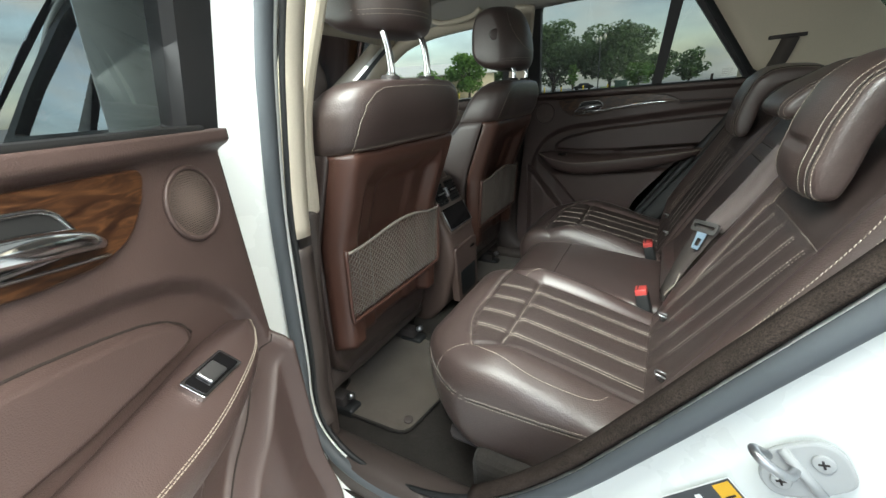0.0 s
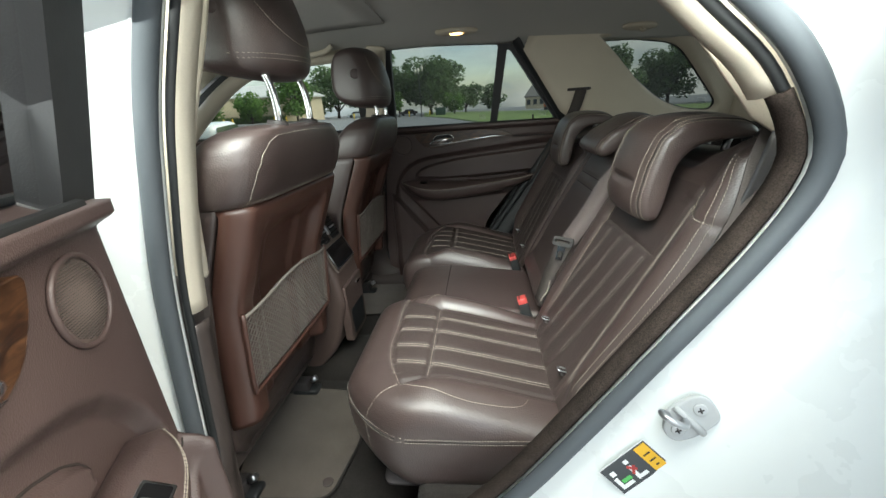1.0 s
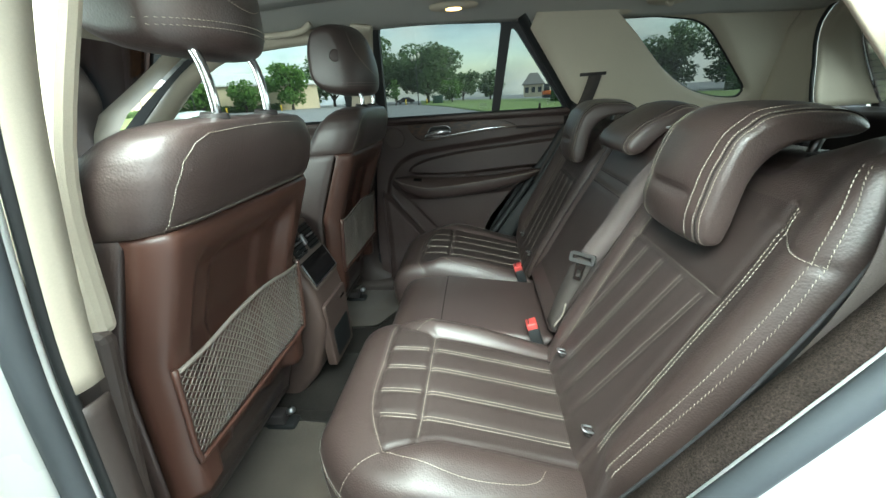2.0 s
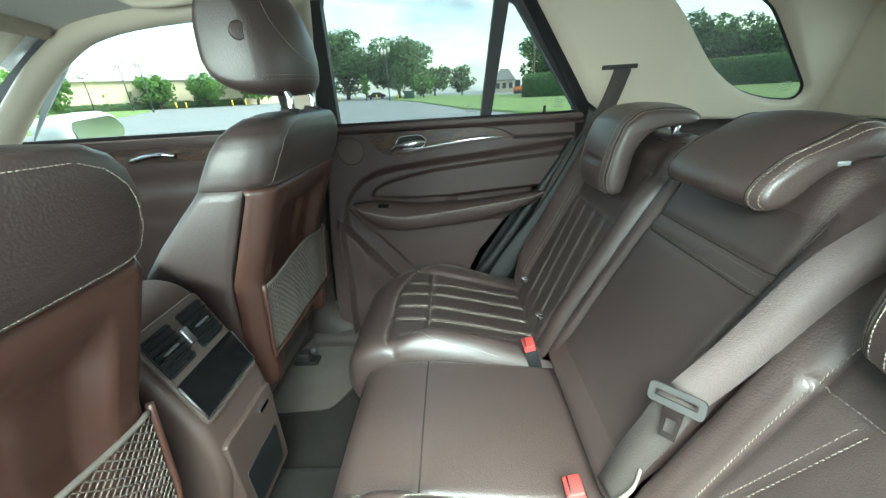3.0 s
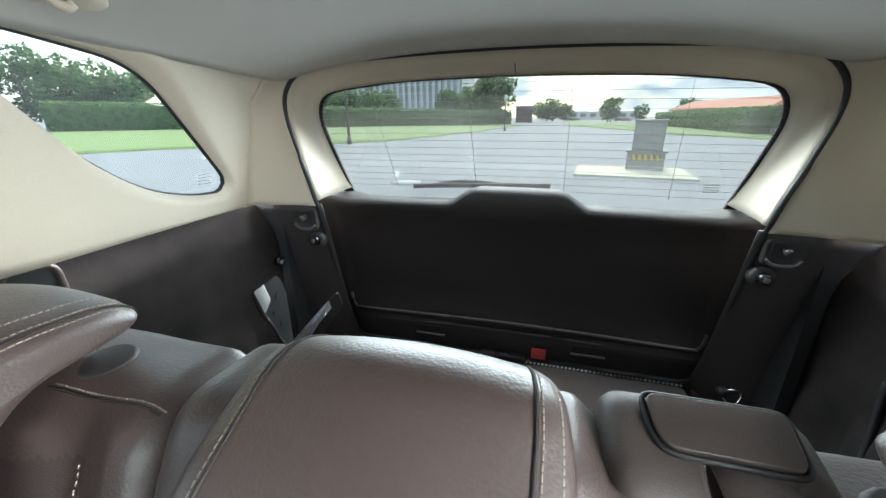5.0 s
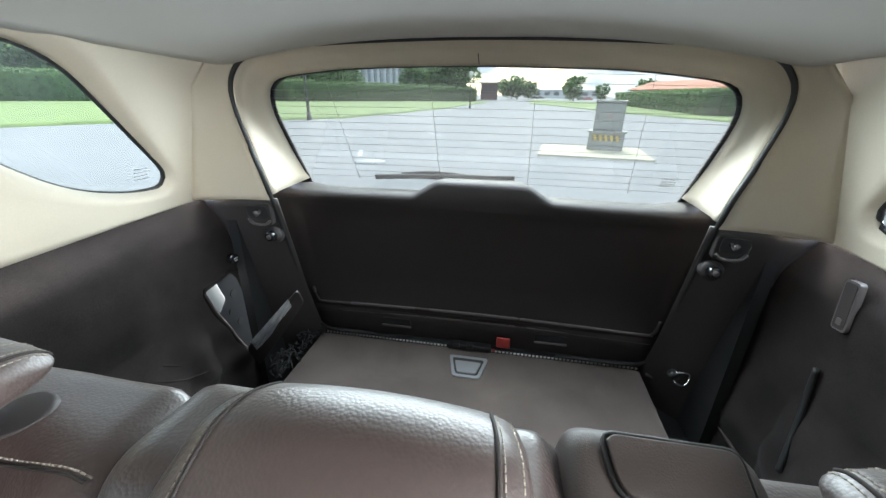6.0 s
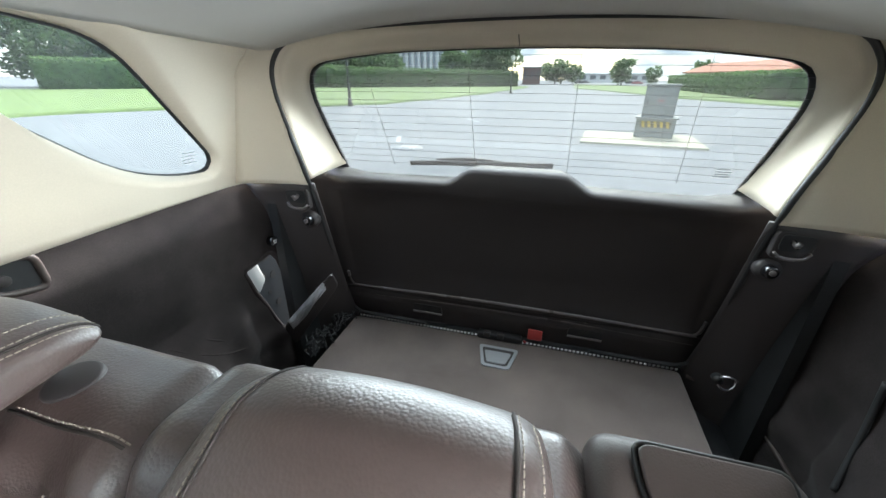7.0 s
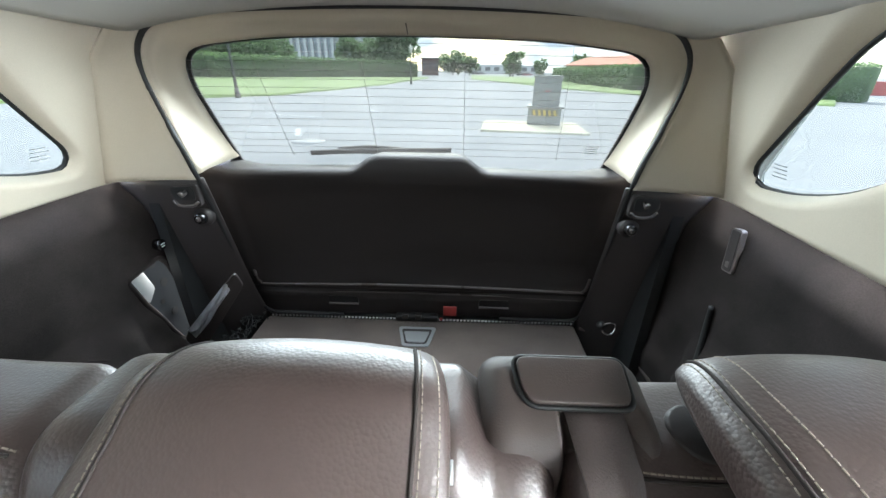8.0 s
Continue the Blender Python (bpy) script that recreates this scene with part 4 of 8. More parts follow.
    # the ridge and step are drawn pale for the highlight along them
    rail = [(0.606, 0.93), (0.604, 0.895), (0.594, 0.874), (0.565, 0.868), (0.30, 0.876), (0.0, 0.880), (-0.30, 0.876), (-0.565, 0.868), (-0.594, 0.874), (-0.604, 0.895), (-0.606, 0.93)]
    part("ridge", tube(smooth_line([(2.589 - (z - 0.86) * 0.17, y, z) for y, z in rail], 6), 0.0052, 8), ridge_plastic, gate, "moulded ridge under the sunken panel")
    part("groove", tube(smooth_line([(2.601, 0.60, 0.826), (2.600, 0.3, 0.834), (2.600, 0.0, 0.838), (2.600, -0.3, 0.834), (2.601, -0.60, 0.826)], 6), 0.0032, 6), ridge_plastic, gate, "fine moulded step")
    # marks etched in the glass
    bm = bmesh.new()
    for k in range(4):
        z = 1.372 + 0.007 * k
        box(gx(z) - 0.003, gx(z) - 0.002, -0.545, -0.507, z, z + 0.0015, bm)
    part("glass_print", bm, mark_grey, gate)
    # outer skin of the gate
    bm = prism(rounded([(-0.72, 0.62), (-0.75, 1.22), (0.75, 1.22), (0.72, 0.62)], 0.08, 4), "x", 2.68, 2.74)
    part("outer_skin", bm, paint, gate, "white painted outer skin", smooth=False, mods=[bev(0.02)])
    # wiper outside
    wip = thing("rear_wiper", "black rear window wiper at rest on the glass", "wiper")
    part("arm", tube(smooth_line([(2.640, -0.02, 1.345), (2.632, 0.06, 1.362), (2.634, 0.17, 1.367), (2.640, 0.27, 1.356)], 6), [0.0085] * 19, 8), black_rubber, wip)
    part("blade", ribbon(smooth_line([(2.625, -0.10, 1.366), (2.622, 0.1, 1.360), (2.626, 0.25, 1.354), (2.633, 0.36, 1.346)], 6), (-0.4, 0, 1), 0.015, 0.007), black_rubber, wip)


def cargo():
    """The load bay: floor board, side walls, pillars, open side compartment and well."""
    fl = part("cargo_floor", prism(rounded([(1.60, 0.60), (2.592, 0.600), (2.592, -0.585), (1.60, -0.585)], [0, 0.02, 0.02, 0], 3), "z", 0.695, 0.72), floor_felt, smooth=False, mods=[bev(0.004)])
    tagged(fl, "dark brown carpeted load floor with scuffed nap", "cargo floor", kind="structure")
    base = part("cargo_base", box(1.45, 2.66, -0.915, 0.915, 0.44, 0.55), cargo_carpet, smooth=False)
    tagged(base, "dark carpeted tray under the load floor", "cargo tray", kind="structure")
    hnd = thing("pull_handle", "recessed chrome-framed pull handle in the load floor", "handle")
    part("frame", prism(rounded([(2.435, 0.055), (2.435, -0.038), (2.545, -0.062), (2.545, 0.080)], 0.014, 4), "z", 0.7205, 0.7255), silver_plastic, hnd, smooth=False, mods=[bev(0.0015)])
    part("well", prism(rounded([(2.447, 0.046), (2.447, -0.029), (2.530, -0.048), (2.530, 0.066)], 0.010, 4), "z", 0.7245, 0.7262), dark_plastic, hnd, "dark well", smooth=False)
    part("flap", prism(rounded([(2.453, 0.040), (2.453, -0.023), (2.512, -0.038), (2.512, 0.056)], 0.008, 4), "z", 0.7255, 0.730), silver_plastic, hnd, "silver flap", smooth=False, mods=[bev(0.0015)])
    # braided strip along the back of the floor
    strip = thing("sill_strip", "braided light and dark edge strip along the load sill", "trim strip")
    part("base", box(2.592, 2.606, -0.58, 0.595, 0.713, 0.722), dark_plastic, strip)
    bm = bmesh.new()
    for k in range(86):
        y = -0.575 + k * 0.0136
        if -0.02 < y < 0.10:
            continue
        m = Matrix.Translation((2.5965, y, 0.7245)) @ Matrix.Rotation(radians(28), 4, "Z")
        box(-0.0055, 0.0055, -0.0038, 0.0038, -0.003, 0.004, bm, m)
    part("braid", bm, white_print, strip, "light braid")
    sill = part("load_sill", box(2.594, 2.71, -0.74, 0.74, 0.50, 0.732), black_rubber, smooth=False)
    tagged(sill, "black load sill under the tailgate", "load sill", kind="structure")
    latch = thing("tailgate_latch", "black latch with a red tag at the load sill", "latch")
    part("body", box(2.580, 2.612, -0.065, 0.095, 0.722, 0.745), black_rubber, latch, mods=[bev(0.004)])
    for y in (0.01, 0.06):
        part("claw", box(2.574, 2.590, y - 0.012, y + 0.012, 0.735, 0.756), dark_plastic, latch, mods=[bev(0.003)])
    part("tag", box(2.586, 2.594, -0.135, -0.085, 0.748, 0.790), red_plastic, latch, "dull red reflector tag", mods=[bev(0.003)])
    part("tag_screw", tube([(2.584, -0.077, 0.737), (2.58, -0.077, 0.737)], 0.006, 10), red_plastic, latch)
    for s, name in ((1, "wall_right"), (-1, "wall_left")):
        hole = [(2.240, 1.072), (2.352, 1.092), (2.375, 1.06), (2.400, 0.95), (2.420, 0.84), (2.425, 0.74), (2.385, 0.74), (2.325, 0.82)] if s > 0 else None

        def wy(x, z):
            arch = 0.12 * max(0, 1 - ((x - 1.86) / 0.36) ** 2) * max(0, min(1, (1.02 - z) / 0.2))
            fold = 1.7 * (0.006 * math.sin(18 * z + 7 * x + 2 * math.sin(9 * x)) + 0.0035 * math.sin(55 * z - 16 * x + 3 * math.sin(11 * x)) + 0.003 * math.sin(46 * x + 9 * z)) * max(0, min(1, (1.12 - z) / 0.3)) * (1 if s > 0 else 0.6)
            return 0.772 - 0.07 * max(0, min(1, (1.70 - x) / 0.10)) - 0.022 * (max(0, x - 1.98) / 0.38) ** 2 - 0.02 * (1.33 - z) - arch - fold + 0.035 * ease(1.22, 1.32, z) - (0.02 * max(0, (0.9 - z)) if s < 0 else 0)
        rings = []
        for i in range(131):
            z = 0.56 + 0.79 * i / 130
            row = []
            for k in range(161):
                x = 1.50 + (lining_end(z) - 1.50) * k / 160
                zz = z if i < 130 else 1.352 - 0.036 * (x - 1.72) / 0.6
                zz = min(zz, 1.352 - 0.036 * max(0, x - 1.72) / 0.6)
                row.append(Vector((x, s * wy(x, zz), zz)))
            rings.append(row)
        bm = loft(rings, cap=False, closed=False)
        if hole:
            from_poly = rounded(hole, 0.012, 3)

            def inside(p):
                c = False
                n = len(from_poly)
                for i in range(n):
                    a, b = from_poly[i], from_poly[i - 1]
                    if (a[1] > p[1]) != (b[1] > p[1]) and p[0] < (b[0] - a[0]) * (p[1] - a[1]) / (b[1] - a[1]) + a[0]:
                        c = not c
                return c
            gone = [f for f in bm.faces if inside((f.calc_center_median().x, f.calc_center_median().z))]
            bmesh.ops.delete(bm, geom=gone, context="FACES")
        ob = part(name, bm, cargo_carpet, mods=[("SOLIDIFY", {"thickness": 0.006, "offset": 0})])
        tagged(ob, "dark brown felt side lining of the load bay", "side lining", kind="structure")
        if s > 0:
            creased, lining_y = ob, wy
        # pillar beside the gate, dark below and pale above
        low, high = [], []
        for i in range(25):
            z = 0.52 + 0.805 * i / 24
            ey = 0.590 - 0.028 * max(0.0, (z - 0.90) / 0.43)
            xa, xb_ = lining_end(z) - 0.010, gate_x(z) + 0.003
            ya = wy(xa, z) + 0.001
            low.append([Vector((xa + (xb_ - xa) * t - 0.012 * math.sin(t * math.pi), s * (ya + (ey - ya) * t ** 0.9), z)) for t in [k / 12 for k in range(13)]])
        ob = part("pillar_lining", loft(low, cap=False, closed=False), dark_plastic, mods=[("SOLIDIFY", {"thickness": 0.006, "offset": 0})])
        tagged(ob, "dark plastic pillar lining beside the tailgate", "pillar trim", kind="structure")
        pts = [(0.577, 1.322), (0.596, 1.40), (0.618, 1.48), (0.642, 1.58), (0.634, 1.648), (0.575, 1.696), (0.47, 1.712)]
        for q in smooth_line([(a, b, 0) for a, b in pts], 6):
            ty = min(trim_y(2.30, q[1]), 0.79) if q[1] < 1.6 else trim_y(2.30, 1.6) - (q[1] - 1.6) * 0.9
            row = []
            for k in range(9):
                t = k / 8
                y = ty + (q[0] - ty) * t
                row.append(Vector((2.30 + 0.062 * t + 0.012 * math.sin(t * math.pi), s * y, q[1] + 0.004 * (1 - t))))
            high.append(row)
        ob = part("pillar_trim", loft(high, cap=False, closed=False), beige, mods=[("SOLIDIFY", {"thickness": 0.005, "offset": 0})])
        tagged(ob, "beige plastic rear pillar trim", "pillar trim", kind="structure")
        ret = part("tail_return", box(2.362, 2.66, s * 0.70, s * 0.73, 0.44, 1.335), black_rubber, smooth=False)
        tagged(ret, "black inner side of the tailgate opening", "body inner side", kind="structure")
        # bag hook and tether knob
        hk = thing("bag_hook", "dark plastic cargo hook recessed in the pillar lining", "hook", "cargo hooks")
        part("recess", prism(rounded([(s * 0.578, 1.246), (s * 0.580, 1.312), (s * 0.664, 1.308), (s * 0.652, 1.250)], 0.014, 4), "x", 2.358, 2.376), dark_plastic, hk, smooth=False, mods=[bev(0.004, 3)])
        part("hollow", prism(rounded([(s * 0.588, 1.266), (s * 0.589, 1.305), (s * 0.654, 1.302), (s * 0.644, 1.268)], 0.012, 4), "x", 2.3545, 2.3585), black_rubber, hk, smooth=False)
        part("lip", tube(smooth_line([(2.357, s * 0.583, 1.262), (2.352, s * 0.600, 1.251), (2.352, s * 0.635, 1.252), (2.357, s * 0.652, 1.264)], 5), 0.004, 8), ridge_plastic, hk, "rounded lower lip")
        part("pin", tube([(2.360, s * 0.612, 1.290), (2.338, s * 0.612, 1.284), (2.333, s * 0.612, 1.293)], 0.006, 8), ridge_plastic, hk, "moulded pin")
        kn = thing("net_knob", "round black knob for the cargo net", "knob", "net knobs")
        part("collar", tube([(2.400, s * 0.600, 1.206), (2.376, s * 0.600, 1.208)], 0.026, 18), dark_plastic, kn)
        part("knob", tube([(2.380, s * 0.600, 1.207), (2.360, s * 0.600, 1.209)], [0.018, 0.014], 14), black_gloss, kn, mods=[bev(0.003)])
        part("stud", tube([(2.360, s * 0.600, 1.209), (2.356, s * 0.600, 1.2095)], 0.007, 10), ridge_plastic, kn)
    rg = thing("lashing_ring", "chrome lashing ring on the side of the load bay", "lashing ring")
    c = Vector((2.463, -0.652, 0.815))
    part("ring", tube([c + Vector((-0.014 * abs(math.sin(a)), 0.024 * math.cos(a), 0.024 * math.sin(a))) for a in [2 * math.pi * k / 24 for k in range(24)]], 0.0035, 8, closed=True), chrome, rg)
    part("eye", tube([c + Vector((0.012, 0.022, 0)), c + Vector((-0.010, 0.022, 0))], 0.014, 12), black_rubber, rg)
    # left: a well beside the floor, a chrome bag hook, a slot
    well = thing("side_well", "open black storage well beside the load floor", "storage well")
    part("floor", box(2.15, 2.56, -0.76, -0.60, 0.60, 0.61), black_rubber, well)
    part("rim", tube([(2.57, -0.60, 0.722), (2.50, -0.735, 0.728), (2.16, -0.742, 0.728)], 0.006, 8), trim_plastic, well)
    fb = thing("fold_hook", "slim chrome-edged folding hook on the side lining", "hook")
    m = pose(2.196, -0.759, 1.232, 0, 0, 0) @ Matrix.Rotation(radians(6), 4, "Y")
    part("frame", prism(rounded([(-0.017, -0.052), (-0.017, 0.052), (0.017, 0.052), (0.017, -0.052)], 0.008, 4), "y", -0.006, 0.006), ridge_plastic, fb, smooth=False).matrix_local = m
    part("tongue", prism(rounded([(-0.013, -0.048), (-0.013, 0.048), (0.013, 0.048), (0.013, -0.048)], 0.006, 4), "y", 0.004, 0.0072), dark_plastic, fb, smooth=False).matrix_local = m
    part("eyelet", prism(rounded([(-0.006, -0.040), (-0.006, -0.026), (0.006, -0.026), (0.006, -0.040)], 0.003, 3), "y", 0.007, 0.0085), ridge_plastic, fb, smooth=False).matrix_local = m
    sl = thing("divider_slot", "dark upright slot in the side lining", "slot")
    part("slot", tube(smooth_line([(2.188, -0.749, 1.085), (2.182, -0.749, 1.03), (2.160, -0.738, 0.955), (2.135, -0.721, 0.885), (2.122, -0.712, 0.855)], 5), 0.006, 8), black_rubber, sl)
    # right: the open compartment, its flap hanging out, and the net below
    comp = thing("side_compartment", "open side compartment with a bare metal bracket inside", "compartment")
    part("back", box(2.18, 2.56, 0.86, 0.87, 0.70, 1.16), black_rubber, comp)
    part("bracket", prism(rounded([(2.255, 0.90), (2.262, 1.095), (2.41, 1.105), (2.47, 0.80), (2.44, 0.72), (2.30, 0.76)], 0.02, 3), "y", 0.788, 0.800), steel, comp, "bare steel bracket", smooth=False, mods=[bev(0.004)])
    for x, z, r in ((2.365, 1.066, 0.020), (2.345, 1.000, 0.013), (2.388, 0.985, 0.014), (2.360, 0.93, 0.008), (2.392, 0.875, 0.013), (2.355, 0.83, 0.010)):
        part("bracket_hole", tube([(x, 0.789, z), (x, 0.7862, z)], r, 14), black_rubber, comp, smooth=False)
    part("foam", prism(rounded([(2.244, 1.005), (2.244, 1.068), (2.305, 1.078), (2.330, 1.000), (2.295, 0.965)], 0.010, 3), "y", 0.764, 0.785), mark_grey, comp, "pale sound-deadening pad", mods=[bev(0.006)])
    fp = thing("compartment_flap", "dark cover flap hanging open from the side lining", "flap")
    foot, foot2, tip, tip2 = Vector((2.312, 0.715, 0.83)), Vector((2.346, 0.705, 0.74)), Vector((2.296, 0.492, 1.080)), Vector((2.342, 0.505, 1.010))
    nn = (tip - foot).cross(foot2 - foot).normalized()
    if nn.x > 0:
        nn = -nn
    quad = rounded([foot, foot2, tip2, tip], 0.022, 4)
    part("panel", loft([[p + nn * 0.004 for p in quad], [p - nn * 0.006 for p in quad]]), dark_plastic, fp, mods=[bev(0.002)])
    rnd = random.Random(9)
    rows = []
    for i in range(9):
        row = []
        for j in range(7):
            u, v = 0.12 + 0.74 * i / 8, -0.10 + 0.5 * j / 6
            c = foot.lerp(tip, u).lerp(foot2.lerp(tip2, u), v)
            edge = i in (0, 8) or j in (0, 6)
            row.append(c + nn * (0.005 if edge else 0.014 + 0.022 * rnd.random()))
        rows.append(row)
    part("lining", loft(rows, cap=False, closed=False), foil, fp, "crumpled silver foil lining", smooth=False)
    nt = thing("side_net", "black elastic net in the corner of the load bay", "net")
    rnd = random.Random(4)
    bm = bmesh.new()
    for k in range(120):
        u, v = rnd.random(), rnd.random()
        a = Vector((2.315 + 0.25 * u, 0.612 + 0.050 * v - 0.02 * u, 0.724 + 0.020 * rnd.random() + 0.018 * v))
        b = a + Vector((rnd.uniform(-0.032, 0.032), rnd.uniform(-0.026, 0.026), rnd.uniform(-0.008, 0.010)))
        mid = (a + b) / 2 + Vector((rnd.uniform(-0.012, 0.012), rnd.uniform(-0.008, 0.008), 0.010))
        tube(smooth_line([a, mid, b], 4), 0.0024, 5, bm)
    part("cord", bm, black_rubber, nt)
    bt = thing("release_button", "small round black release button in the side lining", "button")
    part("cap", tube([(2.345, 0.735, 1.135), (2.345, 0.714, 1.135)], 0.016, 16), black_gloss, bt, mods=[bev(0.003)])
    bm = bmesh.new()
    box(2.337, 2.353, 0.7128, 0.7138, 1.136, 1.139, bm), box(2.339, 2.351, 0.7128, 0.7138, 1.129, 1.132, bm)
    part("mark", bm, white_print, bt)
    pk = thing("side_socket", "rounded recess with a black socket in the side lining", "socket")
    shape = rounded([(1.732, 1.300), (1.745, 1.335), (1.815, 1.322), (1.818, 1.258), (1.752, 1.272)], 0.018, 4)
    part("rim", tube([(x, 0.756, z) for x, z in shape], 0.006, 8, closed=True), trim_plastic, pk)
    part("hollow", prism(shape, "y", 0.757, 0.766), black_rubber, pk, smooth=False)
    part("socket", tube([(1.765, 0.757, 1.295), (1.765, 0.750, 1.295)], 0.010, 14), dark_plastic, pk, mods=[bev(0.002)])
    rim_line = resample(rounded([(2.240, 1.072), (2.352, 1.092), (2.375, 1.06), (2.400, 0.95), (2.420, 0.84), (2.425, 0.74), (2.385, 0.74), (2.325, 0.82)], 0.012, 3), 0.012)
    part("edge_binding", tube([Vector((x, lining_y(x, z), z)) for x, z in rim_line], 0.0075, 8, closed=True), cargo_carpet, comp, "felt edge of the opening")
    # brushed creases in the felt
    for line in ([(1.982, 1.074), (2.04, 1.062), (2.10, 1.030), (2.17, 0.98), (2.235, 0.925)], [(2.006, 1.024), (2.05, 0.97), (2.11, 0.922), (2.18, 0.885), (2.236, 0.865)], [(1.948, 1.016), (2.02, 0.945), (2.10, 0.888), (2.18, 0.85), (2.24, 0.826)]):
        pts = [Vector((x, lining_y(x, z) - 0.0005, z)) for x, z in [(q[0], q[1]) for q in smooth_line([(x, z, 0) for x, z in line], 8)]]
        part("felt_crease", tube(pts, [0.0005 + 0.0028 * math.sin(math.pi * k / (len(pts) - 1)) for k in range(len(pts))], 6), cargo_carpet, creased)


def front_shell():
    """What shows of the front: pillars, windscreen, dashboard, front doors, console."""
    for s, nm in ((1, "right"), (-1, "left")):
        pts = [(-0.62, s * 0.70, 1.20), (-0.30, s * 0.665, 1.46), (-0.05, s * 0.63, 1.625), (0.18, s * 0.60, 1.70), (0.60, s * 0.595, 1.725)]
        line = smooth_line(pts, 6)
        ob = part("pillar_front_" + nm, tube(line, [0.045 - 0.012 * min(1, k / 12) for k in range(len(line))], 12), beige)
        tagged(ob, "beige windscreen pillar trim", "pillar trim", kind="structure")
        b = [(0.60, s * 0.655, 1.20), (0.63, s * 0.65, 1.40), (0.675, s * 0.60, 1.60), (0.70, s * 0.565, 1.735)]
        line = smooth_line(b, 5)
        ob = part("pillar_centre_" + nm, ribbon(line, (1, 0, 0), 0.085, 0.03), beige, smooth=False, mods=[bev(0.01)])
        tagged(ob, "beige centre pillar trim", "pillar trim", kind="structure")
        if s > 0:
            path = smooth_line([(0.640, 1.25, 0), (0.634, 1.21, 0), (0.614, 1.06, 0), (0.597, 0.874, 0), (0.590, 0.75, 0), (0.600, 0.682, 0), (0.640, 0.642, 0), (0.70, 0.630, 0), (0.90, 0.626, 0), (1.08, 0.650, 0)], 6)
            rows = []
            for k, p in enumerate(path):
                d = (path[min(k + 1, len(path) - 1)] - path[max(k - 1, 0)]).normalized()
                side = Vector((d.y, -d.x))
                side = -side if side.x > 0.02 or side.y > 0.3 else side
                rows.append([Vector((p.x + side.x * o, y - 0.026 * ease(0.90, 1.21, p.y) * min(1, o / 0.03), p.y + side.y * o)) for o, y in ((-0.004, 0.752), (0.004, 0.738), (0.012, 0.724), (0.026, 0.708), (0.045, 0.698), (0.075, 0.692), (0.105, 0.692), (0.125, 0.698), (0.13, 0.72))])
            ob = part("pillar_foot_" + nm, loft(rows, cap=False, closed=False), trim_plastic, mods=[("SOLIDIFY", {"thickness": 0.004, "offset": 0})])
        else:
            ob = part("pillar_foot_" + nm, ribbon([(0.60, s * 0.668, 1.21), (0.57, s * 0.69, 0.95), (0.545, s * 0.70, 0.60), (0.545, s * 0.70, 0.50)], (1, 0, 0), 0.11, 0.03), trim_plastic, smooth=False, mods=[bev(0.012)])
        tagged(ob, "dark brown lower centre pillar trim", "pillar trim", kind="structure")
        # front door lining, seen past the seats
        fd = thing("door_front_" + nm, "closed front door with brown lining and chrome handle", "car door", kind="structure")
        rings = []
        for i in range(31):
            z = 0.47 + 0.91 * i / 30
            rings.append([Vector((-0.62 + 1.16 * k / 30, s * (door_face(1.05, z) + 0.006), z)) for k in range(31)])
        part("inner_panel", loft(rings, cap=False, closed=False), door_vinyl, fd, mods=[("SOLIDIFY", {"thickness": 0.01, "offset": 0})])
        part("wood_strip", prism(rounded([(-0.30, 1.300), (-0.25, 1.345), (0.20, 1.345), (0.44, 1.325), (0.30, 1.30)], 0.014, 4), "y", s * 0.733, s * 0.75), wood, fd, smooth=False)
        grip = smooth_line([(-0.02, s * 0.732, 1.312), (0.03, s * 0.72, 1.322), (0.10, s * 0.72, 1.328), (0.14, s * 0.732, 1.322)], 5)
        part("handle", tube(grip, 0.010, 10), chrome, fd, "chrome door handle")
        fr = rounded([(-0.66, 1.36), (-0.40, 1.52), (-0.10, 1.68), (0.12, 1.735), (0.60, 1.74), (0.60, 1.36)], 0.03, 3)
        ho = rounded([(-0.52, 1.395), (-0.34, 1.52), (-0.07, 1.662), (0.13, 1.705), (0.545, 1.71), (0.545, 1.395)], 0.03, 3)
        part("window_frame", fill(fr, [ho], lambda p: Vector((p[0], s * (0.738 - (p[1] - 1.384) * 0.28), p[1])), Vector((0, s * 0.035, 0))), black_rubber, fd, "black window frame", smooth=False)
        bm = bmesh.new()
        bm.faces.new([bm.verts.new((p[0], s * (0.756 - (p[1] - 1.384) * 0.28), p[1])) for p in ho])
        g = part("pane", bm, front_glass, fd, smooth=False)
        g.visible_shadow = False
        # outside mirror
        mr = thing("door_mirror", "white outside mirror housing on the front door", "wing mirror", "wing mirrors")
        shell = pillow(rounded([(s * 0.97, 1.325), (s * 0.95, 1.465), (s * 1.20, 1.487), (s * 1.27, 1.42), (s * 1.22, 1.33)], 0.05, 4), "x", -0.60, -0.42, 0.05, 0.02)
        part("housing", shell, paint, mr)
        part("mirror_glass", prism(rounded([(s * 0.990, 1.346), (s * 0.975, 1.447), (s * 1.185, 1.465), (s * 1.235, 1.41), (s * 1.20, 1.346)], 0.03, 4), "x", -0.422, -0.417), chrome, mr, "mirror glass", smooth=False)
        part("foot", tube([(-0.51, s * 0.80, 1.34), (-0.51, s * 1.0, 1.36)], 0.03, 10), black_rubber, mr)
    bm = bmesh.new()
    cols = []
